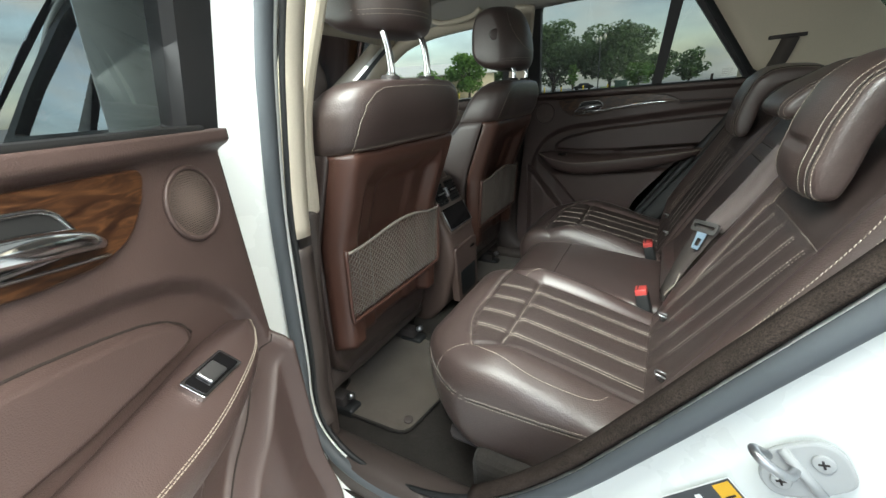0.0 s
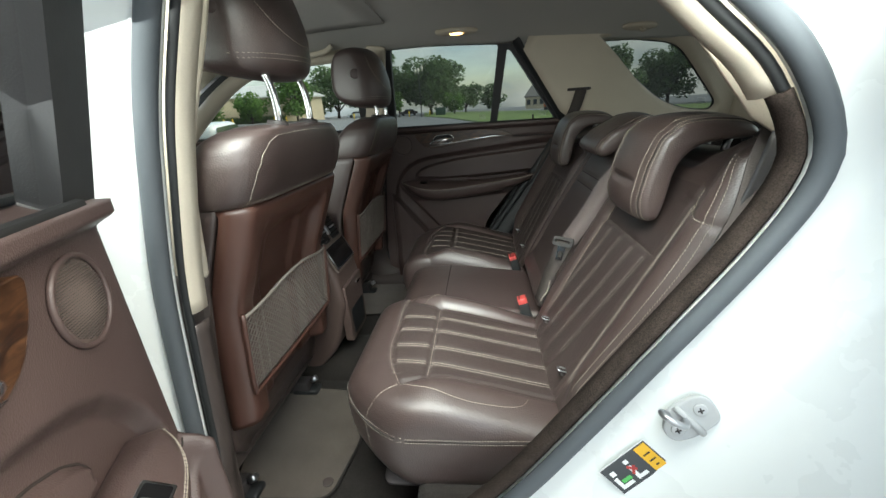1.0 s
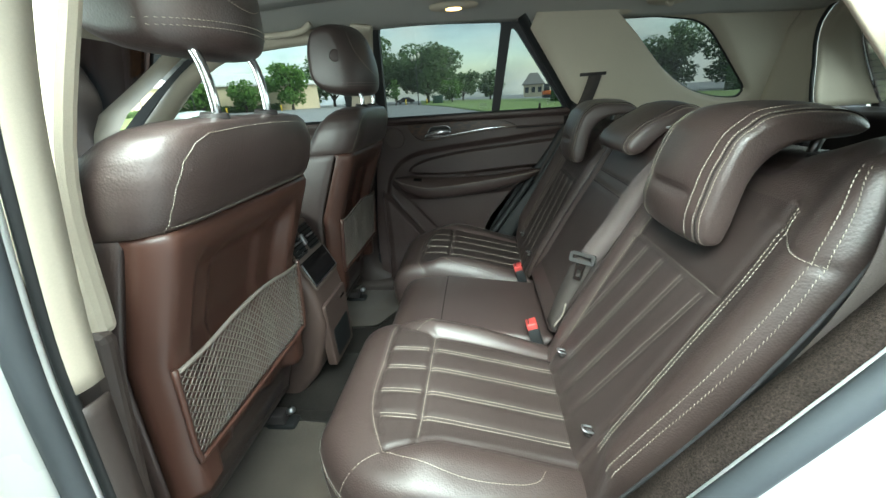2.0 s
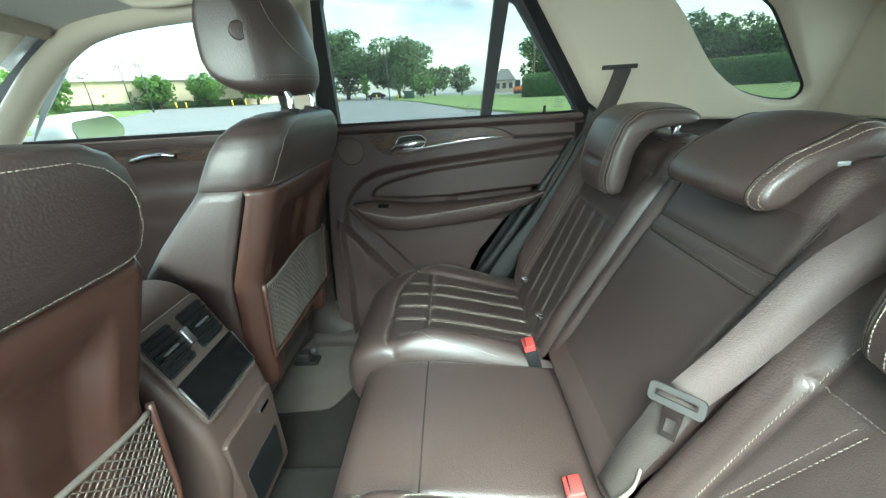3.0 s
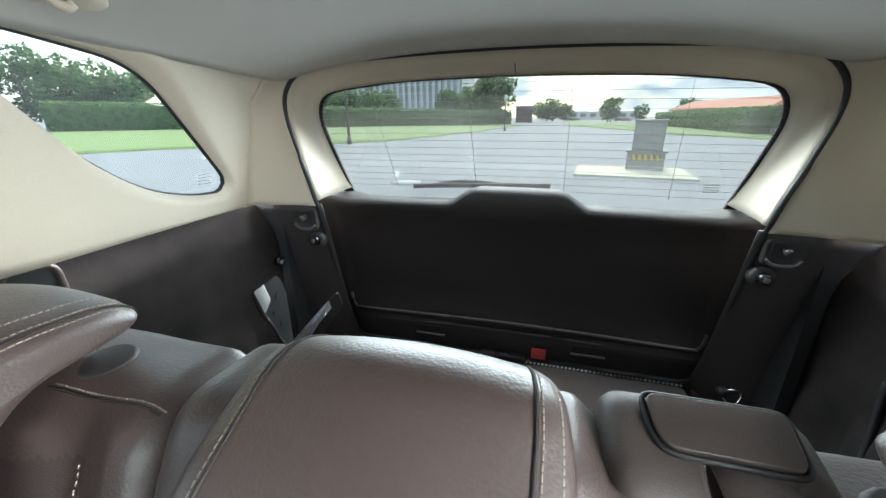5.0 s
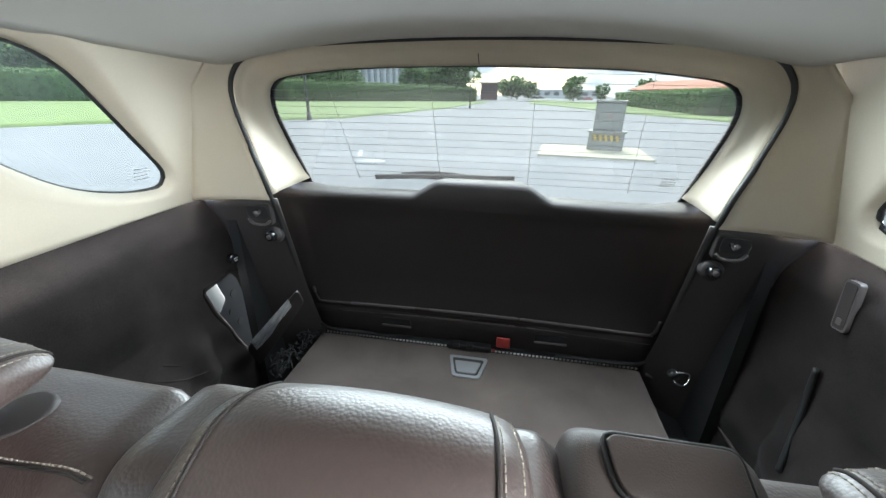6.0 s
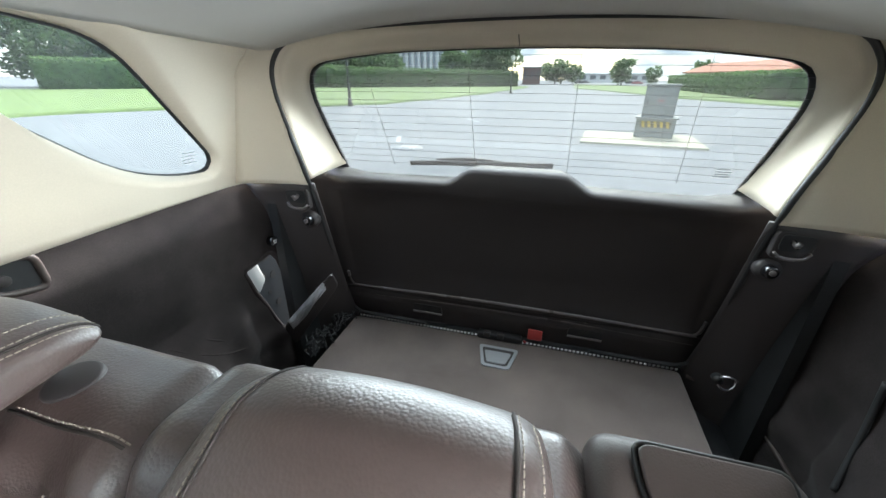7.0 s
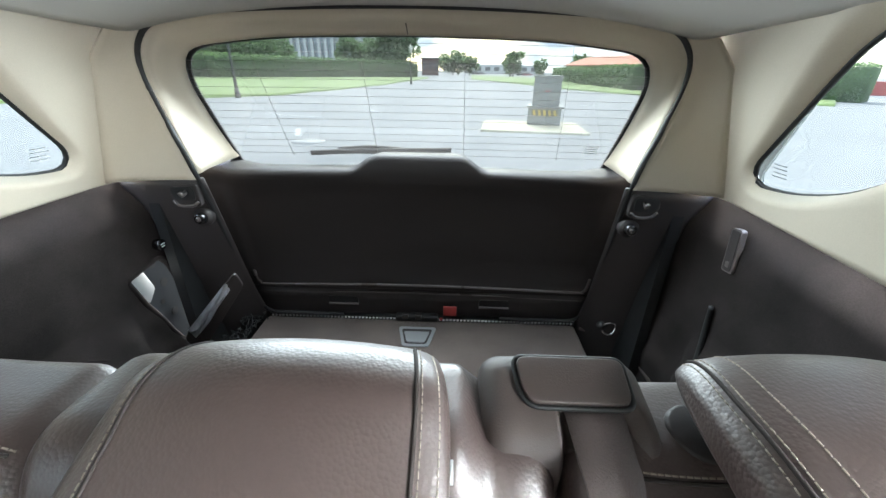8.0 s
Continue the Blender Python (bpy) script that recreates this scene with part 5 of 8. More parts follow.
    for t, x, z in ((0, -0.72, 1.22), (0.5, -0.42, 1.48), (1, -0.02, 1.70)):
        cols.append([Vector((x - 0.14 * (1 - (y / 0.66) ** 2) * (1 - 0.5 * t), y, z + 0.01 * (1 - (y / 0.66) ** 2))) for y in [(-0.66 + 1.32 * k / 12) * (1 - 0.1 * t) for k in range(13)]])
    ws = part("windscreen", loft(cols, cap=False, closed=False), front_glass)
    ws.visible_shadow = False
    tagged(ws, "clear laminated windscreen", "windscreen", kind="structure")
    hood = rounded([(-1.70, 0.55), (-1.72, 0.92), (-1.55, 1.03), (-0.86, 1.16), (-0.80, 1.12), (-0.80, 0.55)], [0.08, 0.12, 0.12, 0.02, 0.02, 0.05], 5)
    bn = part("bonnet", pillow(hood, "y", -0.935, 0.935, 0.10, 0.05), paint)
    tagged(bn, "white painted bonnet and nose of the car", "car bonnet", kind="structure")
    prof = rounded([(-0.95, 0.70), (-0.95, 1.16), (-0.70, 1.22), (-0.42, 1.20), (-0.36, 1.10), (-0.44, 0.70)], 0.05, 4)
    db = part("dashboard", pillow(prof, "y", -0.72, 0.72, 0.03, 0.03), trim_plastic)
    tagged(db, "dark brown padded dashboard", "dashboard", kind="structure")
    st = thing("steering_wheel", "dark leather steering wheel with a silver spoke", "steering wheel")
    c, tilt = Vector((-0.20, -0.36, 1.13)), Matrix.Rotation(radians(-62), 3, "Y")
    part("rim", tube([c + tilt @ Vector((0.185 * math.cos(a), 0.185 * math.sin(a), 0)) for a in [2 * math.pi * k / 40 for k in range(40)]], 0.016, 10, closed=True), leather, st)
    part("hub", tube([c + tilt @ Vector((0, 0, 0.02)), c + tilt @ Vector((0, 0, -0.03))], [0.06, 0.075], 20), dark_plastic, st)
    for a in (0, 180, 270):
        d = tilt @ Vector((math.cos(radians(a + 90)), math.sin(radians(a + 90)), 0))
        part("spoke", tube([c + d * 0.05, c + d * 0.178], 0.012, 8), satin, st)
    hd = part("windscreen_header", tube([(0.0, -0.58, 1.688), (-0.04, -0.3, 1.715), (-0.05, 0, 1.722), (-0.04, 0.3, 1.715), (0.0, 0.58, 1.688)], 0.025, 8), beige)
    tagged(hd, "pale trim over the windscreen", "header trim", kind="structure")
    # floor
    fl = part("floor", box(-0.95, 1.75, -0.78, 0.78, 0.46, 0.544), carpet, smooth=False)
    tagged(fl, "dark brown carpeted car floor", "floor", kind="structure")
    tn = part("floor_tunnel", pillow(rounded([(-0.16, 0.49), (-0.11, 0.60), (0.11, 0.60), (0.16, 0.49)], 0.05, 4), "x", 0.45, 1.0, 0.01, 0.03), carpet)
    tagged(tn, "carpeted hump in the middle of the floor", "floor", kind="structure")
    under = part("floor_riser", box(0.985, 1.45, -0.70, 0.70, 0.50, 0.72), carpet, smooth=False, mods=[bev(0.03, 4)])
    tagged(under, "dark carpeted step under the rear seat", "floor", kind="structure")
    for s in (-1, 1):
        out = 0.0 if s > 0 else 0.14
        sl = part("door_sill", pillow(rounded([(s * 0.665, 0.50), (s * 0.665, 0.585), (s * 0.71, 0.612), (s * 0.765, 0.612), (s * 0.775, 0.55), (s * 0.775, 0.50)], 0.014, 3), "x", 0.50, 1.13, 0.01, 0.02), trim_plastic)
        tagged(sl, "ribbed dark brown plastic door sill plate", "door sill", kind="structure")
        side = []
        line = smooth_line([(1.19, s * 0.700, 0.80), (1.29, s * 0.698, 0.95), (1.385, s * 0.694, 1.08), (1.452, s * 0.690, 1.19), (1.505, s * 0.686, 1.30), (1.532, s * 0.682, 1.40)], 8)
        for p in line:
            side.append([p + Vector((0.062 * k / 12 - 0.012, s * (-0.004 - 0.012 * math.sin(math.pi * k / 12) - 0.0016 * (k % 2) - 0.02 * (k / 12) ** 2), -0.022 * k / 12)) for k in range(13)])
        # right cover goes black, painting in the shade on that side
        ob = part("seat_side_cover", loft(side, cap=False, closed=False), ribbed_cover if s < 0 else black_rubber, mods=[("SOLIDIFY", {"thickness": 0.004, "offset": 0})])
        tagged(ob, "dark grey ribbed cover beside the rear seat back", "seat cover", kind="structure")
        mt = thing("floor_mat", "grey-brown carpet floor mat with bound edges on the floor", "floor mat", "rear floor mats")
        poly = rounded([(x, s * (y - out)) for x, y in [(0.350, -0.470), (0.365, -0.175), (0.665, -0.195), (0.765, -0.385), (0.735, -0.590), (0.475, -0.600), (0.440, -0.485)]], [0.02, 0.03, 0.03, 0.05, 0.04, 0.012, 0.012], 4)
        part("carpet_top", prism(poly, "z", 0.5445, 0.556), mat_carpet, mt, smooth=False, mods=[bev(0.004)])
        part("binding", tube([(p[0], p[1], 0.553) for p in poly], 0.0045, 6, closed=True), carpet, mt, "bound edge")
        part("fixing_stud", tube([(0.715, s * (-0.545 - out), 0.553), (0.715, s * (-0.545 - out), 0.560)], 0.014, 16), trim_plastic, mt, "round fixing stud", mods=[bev(0.002)])
    # console between the front seats
    cs = thing("centre_console", "brown centre console with rear air vents and a glossy panel", "console")
    side = rounded([(-0.35, 0.55), (-0.35, 1.10), (0.20, 1.155), (0.50, 1.16), (0.545, 1.135), (0.64, 0.945), (0.655, 0.84), (0.60, 0.66), (0.50, 0.55)], 0.03, 4)
    part("body", pillow(side, "y", -0.105, 0.100, 0.022, 0.015), vinyl, cs)
    lid = rounded([(0.02, 1.14), (0.02, 1.19), (0.44, 1.195), (0.47, 1.16), (0.44, 1.14)], 0.02, 4)
    part("armrest_lid", pillow(lid, "y", -0.11, 0.105, 0.02, 0.015), leather, cs)
    face = Matrix.Translation((0.5935, -0.0025, 1.04)) @ Matrix.Rotation(radians(-25.3), 4, "Y")
    part("bezel", prism(rounded([(-0.085, -0.1), (-0.085, 0.097), (0.085, 0.097), (0.085, -0.1)], 0.012, 4), "x", 0.002, 0.010), bronze_trim, cs, smooth=False, mods=[bev(0.002)]).matrix_local = face
    part("face", prism(rounded([(-0.078, -0.092), (-0.078, 0.09), (0.078, 0.09), (0.078, -0.092)], 0.008, 4), "x", 0.008, 0.012), bronze_trim, cs, smooth=False).matrix_local = face
    vent_plastic = mat("black_vent_plastic", (0.008, 0.008, 0.008), 0.22, var=0.05)
    for y in (-0.046, 0.041):
        v = part("vent", prism(rounded([(y - 0.033, 0.004), (y - 0.033, 0.083), (y + 0.033, 0.083), (y + 0.033, 0.004)], 0.006, 3), "x", 0.009, 0.014), black_rubber, cs, "air vent", smooth=False)
        v.matrix_local = face
        for k in range(6):
            part("slat", box(0.012, 0.020, y - 0.031, y + 0.031, 0.0110 + k * 0.0128, 0.0136 + k * 0.0128), vent_plastic, v, smooth=False, mods=[bev(0.001)])
        part("slider", box(0.014, 0.024, y - 0.016, y + 0.016, 0.0415, 0.0465), satin, v, mods=[bev(0.002)])
    wheel = part("thumb_wheel", box(0.010, 0.022, -0.0105, 0.0055, 0.026, 0.060), satin, cs, "ribbed silver thumb wheel", mods=[bev(0.003)])
    wheel.matrix_local = face
    part("panel_rim", tube([(0.0145, -0.083, -0.012), (0.0145, -0.083, -0.086), (0.0145, 0.081, -0.086), (0.0145, 0.081, -0.012)], 0.0022, 6), satin, cs, "bright rim of the glossy panel").matrix_local = face
    part("glossy_panel", prism(rounded([(-0.082, -0.088), (-0.082, -0.008), (0.08, -0.008), (0.08, -0.088)], 0.006, 3), "x", 0.011, 0.015), black_gloss, cs, smooth=False).matrix_local = face
    part("lower_tray", prism(rounded([(-0.085, 0.68), (-0.09, 0.90), (0.085, 0.90), (0.08, 0.68)], 0.012, 3), "x", 0.628, 0.657), vinyl, cs, "brown lower cover", smooth=False, mods=[bev(0.004)])
    part("tray_slot", prism(rounded([(-0.06, 0.70), (-0.065, 0.80), (0.06, 0.80), (0.055, 0.70)], 0.010, 3), "x", 0.655, 0.659), black_rubber, cs, "dark open slot", smooth=False)
    part("tray_pull", prism(rounded([(0.02, 0.868), (0.02, 0.876), (0.055, 0.876), (0.055, 0.868)], 0.003, 3), "x", 0.656, 0.662), chrome, cs, "small bright pull", smooth=False)
    part("bolt", tube([(0.50, 0.10, 0.69), (0.50, 0.112, 0.69)], 0.009, 12), chrome, cs)


def cabin_lamps():
    lp = thing("reading_lamp", "small lit reading lamp in a beige grab-handle base", "ceiling lamp")
    c = Vector((1.055, 0.47, 0))
    z = roof_z(c.x, c.y)
    ring = lambda a, b, dz, n=30: [Vector((c.x + a * math.cos(t), c.y + b * math.sin(t), roof_z(c.x, c.y + b * math.sin(t)) - dz)) for t in [2 * math.pi * k / n for k in range(n)]]
    part("base", loft([ring(0.085, 0.026, 0.0), ring(0.085, 0.026, 0.008), ring(0.078, 0.021, 0.014)]), beige, lp)
    glow = bpy.data.materials.new("warm_bulb")
    glow.use_nodes = True
    b = glow.node_tree.nodes["Principled BSDF"]
    b.inputs["Base Color"].default_value = (0.9, 0.75, 0.5, 1)
    b.inputs["Emission Color"].default_value, b.inputs["Emission Strength"].default_value = (1.0, 0.62, 0.25, 1), 2.2
    part("lens", loft([ring(0.028, 0.013, 0.013), ring(0.026, 0.011, 0.017)]), glow, lp, "lit amber lens")
    gh = thing("grab_handle", "folded beige grab handle on the headliner", "grab handle", "grab handles")
    pts = smooth_line([(0.30, 0.50, roof_z(0.30, 0.5) - 0.004), (0.35, 0.50, roof_z(0.3, 0.5) - 0.020), (0.48, 0.50, roof_z(0.4, 0.5) - 0.022), (0.53, 0.50, roof_z(0.5, 0.5) - 0.004)], 6)
    part("grip", tube(pts, 0.011, 10), beige, gh)
    sr = thing("sunroof_shade", "closed light grey sunroof shade in the headliner", "sunroof", kind="structure")
    rings = [[Vector((x, y, roof_z(x, y) - 0.004)) for y in [(-0.33 + 0.66 * k / 10) for k in range(11)]] for x in [0.10 + 0.70 * i / 8 for i in range(9)]]
    part("panel", loft(rings, cap=False, closed=False), headliner_mat, sr, mods=[("SOLIDIFY", {"thickness": 0.006, "offset": 0})])


headliner()
for s, nm in ((1, "wall_quarter_right"), (-1, "wall_quarter_left")):
    quarter(s, nm)
body_side(-1, "wall_body_left")
right_skin()
door(1, "door_1", "closed rear car door with brown lining, walnut strip and window")
hinge = Matrix.Translation((0.592, -0.839, 0)) @ Matrix.Rotation(radians(-65), 4, "Z") @ Matrix.Translation((-0.592, 0.839, 0))
door(-1, "door_2", "wide open rear car door with brown lining and walnut strip", at=hinge)
tail()
cargo()
front_shell()
cabin_lamps()


# ---- seats ----
def front_seat(s):
    cy = s * 0.389
    lift = 0.0 if s < 0 else -0.052
    st = thing("front_seat", "brown leather front seat with a moulded back and net pocket", "car seat", "front seats")

    def xb(z):
        return 0.612 + 0.10 * (z - 0.80) if z < 1.1 else 0.642 + 0.40 * (z - 1.1)

    def ring(z, hw, th, r, dx=0.0, flat=0.0):
        """A level section: two front bolsters, straight sides and a rounded back; flat: how far the back is set in."""
        b = xb(z) + dx
        half = [(b - th * 0.80, 0.42), (b - th * 0.98, 0.66), (b - th, 0.86), (b - th * 0.90, 0.98), (b - 0.062, 1.0), (b - max(0.030, flat * 0.8), 0.955), (b - max(0.008, flat), 0.84), (b - flat, 0.66)]
        poly = rounded([(x, cy - hw * u) for x, u in half] + [(x, cy + hw * u) for x, u in reversed(half)], r, 4)
        return [Vector((p[0], p[1], z)) for p in poly]
    # upholstered body
    rows = [(0.70, 0.20, 0.20), (0.74, 0.232, 0.27), (0.85, 0.238, 0.30), (1.0, 0.241, 0.295), (1.07, 0.242, 0.285), (1.13, 0.243, 0.264), (1.19, 0.243, 0.236), (1.25, 0.243, 0.200), (1.29, 0.242, 0.174), (1.311, 0.241, 0.163), (1.314, 0.236, 0.157)]
    part("backrest", loft([ring(z, hw, th, 0.022, 0.0, 0.062) for z, hw, th in rows]), leather, st, "brown leather backrest")
    top = [(1.309, 0.236, 0.157, -0.008), (1.313, 0.242, 0.164, 0.002), (1.325, 0.245, 0.168, 0.008), (1.35, 0.246, 0.164, 0.010), (1.385, 0.243, 0.152, 0.006), (1.412, 0.234, 0.133, -0.002), (1.430, 0.219, 0.110, -0.010), (1.442, 0.195, 0.088, -0.018), (1.448, 0.15, 0.055, -0.034), (1.450, 0.08, 0.02, -0.052)]
    fine = []
    for (z0, h0, t0, d0), (z1, h1, t1, d1) in zip(top, top[1:]):
        for k in range(3):
            f = k / 3
            fine.append((z0 + (z1 - z0) * f, h0 + (h1 - h0) * f, t0 + (t1 - t0) * f, d0 + (d1 - d0) * f))
    fine.append(top[-1])
    bm = loft([ring(z, hw, th, 0.022, d) for z, hw, th, d in fine])
    tree = bvh_of(bm)
    part("shoulder", bm, leather, st, "brown leather shoulder pad")
    lines = []
    for e in (-1, 1):
        lines.append([Vector((xb(z), cy + e * y, z)) for z, y in ((1.314, 0.212), (1.34, 0.212), (1.37, 0.206), (1.40, 0.192), (1.420, 0.168), (1.430, 0.140))])
    arch = [Vector((xb(1.416), cy - 0.140 + 0.28 * k / 20, 1.430 + 0.004 * math.sin(math.pi * k / 20))) for k in range(21)]
    lines.append(arch)
    lines.append([Vector((xb(1.318), cy - 0.205 + 0.41 * k / 40, 1.318)) for k in range(41)])
    part("stitching", stitches(tree, lines, (-1, 0, 0), gap=0.0050, length=0.0043, width=0.0009), thread, st, "cream stitching")
    # moulded back panel with a sunken middle
    rings = []
    for i in range(41):
        z = 0.805 + 0.507 * i / 40
        row = []
        for k in range(61):
            u = -1 + 2 * k / 60
            y = u * 0.237
            d = 0.004
            e = abs(u)
            sink = max(0.0, min(1.0, (0.70 - e) / 0.10))
            sink = sink * sink * (3 - 2 * sink) * max(0, min(1, (1.268 - z) / 0.05))
            d -= 0.034 * sink
            mid = max(0.0, min(1, (0.36 - e) / 0.08)) * max(0, min(1, (1.258 - z) / 0.04))
            d -= 0.012 * mid * mid * (3 - 2 * mid)
            if e > 0.84:
                d -= 0.050 * ((e - 0.84) / 0.16) ** 2
            if z > 1.29:
                d -= 0.010 * ((z - 1.29) / 0.022) ** 2
            row.append(Vector((xb(z) + d, cy + y * (1 - 0.03 * (1.312 - z)), z)))
        rings.append(row)
    part("back_panel", loft(rings, cap=False, closed=False), hard_plastic, st, "moulded red-brown plastic seat back", mods=[("SOLIDIFY", {"thickness": 0.006, "offset": -1})])
    # net pocket in its frame
    w = 0.207

    def net_p(u, v):
        z = 0.905 + v * 0.195 + 0.014 * math.cos(u * math.pi) * v - 0.004 * v
        return Vector((xb(z) + 0.010 + 0.012 * math.sin(math.pi * (u + 1) / 2) * v, cy + u * w, z))
    net = part("net_pocket", tube([net_p(-1 + k / 15, 1) for k in range(31)], 0.0042, 6), net_mat, st, "cord net pocket")
    bm = bmesh.new()
    cols, rws = 27, 12
    for i in range(cols):
        for j in range(rws):
            u0, u1 = -1 + 2 * i / cols, -1 + 2 * (i + 1) / cols
            um = (u0 + u1) / 2
            v0, v1 = j / rws, (j + 1) / rws
            vm = (v0 + v1) / 2
            for a, b in (((u0, vm), (um, v1)), ((um, v1), (u1, vm)), ((u0, vm), (um, v0)), ((um, v0), (u1, vm))):
                tube([net_p(*a), net_p(*b)], 0.0012, 3, bm)
    part("mesh", bm, net_mat, net)
    frame_line = [net_p(-1.03, 1.05), net_p(-1.03, 0.5), net_p(-1.02, 0), net_p(-0.9, -0.06), net_p(0, -0.07), net_p(0.9, -0.06), net_p(1.02, 0), net_p(1.03, 0.5), net_p(1.03, 1.05)]
    part("pocket_frame", tube(smooth_line(frame_line, 5), 0.0055, 7), hard_plastic, st)
    # headrest on two posts
    bulge = rounded([(x + 0.015, z + lift) for x, z in [(0.565, 1.575), (0.570, 1.70), (0.605, 1.748), (0.690, 1.757), (0.735, 1.73), (0.768, 1.64), (0.768, 1.560), (0.745, 1.532), (0.64, 1.536)]], 0.045, 5)

    def shape(p):
        t = (p.y - cy) / 0.128
        q = p.copy()
        q.z = 1.64 + lift + (p.z - 1.64 - lift) * (1 - 0.10 * t * t)
        q.x = p.x - 0.062 * t * t * max(0.0, min(1.0, (p.x - 0.60) / 0.17))
        return q
    bm = pillow(bulge, "y", cy - 0.128, cy + 0.128, 0.045, 0.010, shape=shape, squash=0.6)
    tree = bvh_of(bm)
    hr = part("headrest", bm, leather, st, "brown leather headrest")
    arc = [Vector((0.8, cy + 0.095 * math.sin(t), 1.69 + lift - 0.095 * math.cos(t))) for t in [(-1.9 + 3.8 * k / 40) for k in range(41)]]
    base = [[Vector((0.8, cy - 0.128 + 0.256 * k / 30, z)) for k in range(31)] for z in (1.574 + lift, 1.566 + lift)]
    part("stitching", stitches(tree, [arc] + base, (-1, 0, 0), gap=0.0050, length=0.0043, width=0.0009), thread, hr, "cream stitching")
    part("tilt_button", tube([(0.680, cy - 0.115, 1.655 + lift), (0.688, cy - 0.131, 1.655 + lift)], [0.020, 0.017], 20), leather, hr, mods=[bev(0.003)])
    for e in (-1, 1):
        y = cy + e * 0.074
        part("post", tube(smooth_line([(0.732, y, 1.42), (0.738, y, 1.465), (0.734, y, 1.52 + lift * 0.6), (0.718, y, 1.555 + lift), (0.69, y, 1.575 + lift)], 5), 0.0075, 12), chrome, st, "chrome headrest post")
        part("collar", tube([(0.732, y, 1.441), (0.734, y, 1.456)], [0.023, 0.019], 18), dark_plastic, st, mods=[bev(0.002)])
    # cushion, base and rails
    cush = rounded([(-0.05, 0.70), (-0.06, 0.83), (0.10, 0.86), (0.38, 0.80), (0.50, 0.80), (0.50, 0.68)], 0.04, 4)
    part("cushion", pillow(cush, "y", cy - 0.25, cy + 0.25, 0.04, 0.02), leather, st)
    part("base_cover", pillow(rounded([(-0.02, 0.60), (0.0, 0.72), (0.47, 0.73), (0.53, 0.66), (0.47, 0.60)], 0.03, 4), "y", cy - 0.262, cy + 0.262, 0.02, 0.02), trim_plastic, st)
    for e in (-1, 1):
        part("rail", box(0.0, 0.52, cy + e * 0.19 - 0.02, cy + e * 0.19 + 0.02, 0.555, 0.60), dark_plastic, st, mods=[bev(0.004)])
        part("rail_foot", box(0.46, 0.55, cy + e * 0.19 - 0.025, cy + e * 0.19 + 0.025, 0.506, 0.57), black_rubber, st, mods=[bev(0.008)])
        part("rail_bolt", tube([(0.53, cy + e * 0.19, 0.60), (0.545, cy + e * 0.19, 0.61)], 0.010, 10), satin, st)
    part("motor", box(0.40, 0.50, cy - 0.10, cy + 0.10, 0.62, 0.68), black_rubber, st, mods=[bev(0.01)])
    part("recliner_cap", tube([(0.45, cy + s * 0.262, 0.70), (0.45, cy + s * 0.278, 0.70)], [0.05, 0.042], 20), trim_plastic, st, mods=[bev(0.004)])


SLOPE = 0.53


def back_x(z):
    return 1.29 + SLOPE * (z - 0.85)


def groove(d, w, depth):
    return depth * math.exp(-(d / w) ** 2)


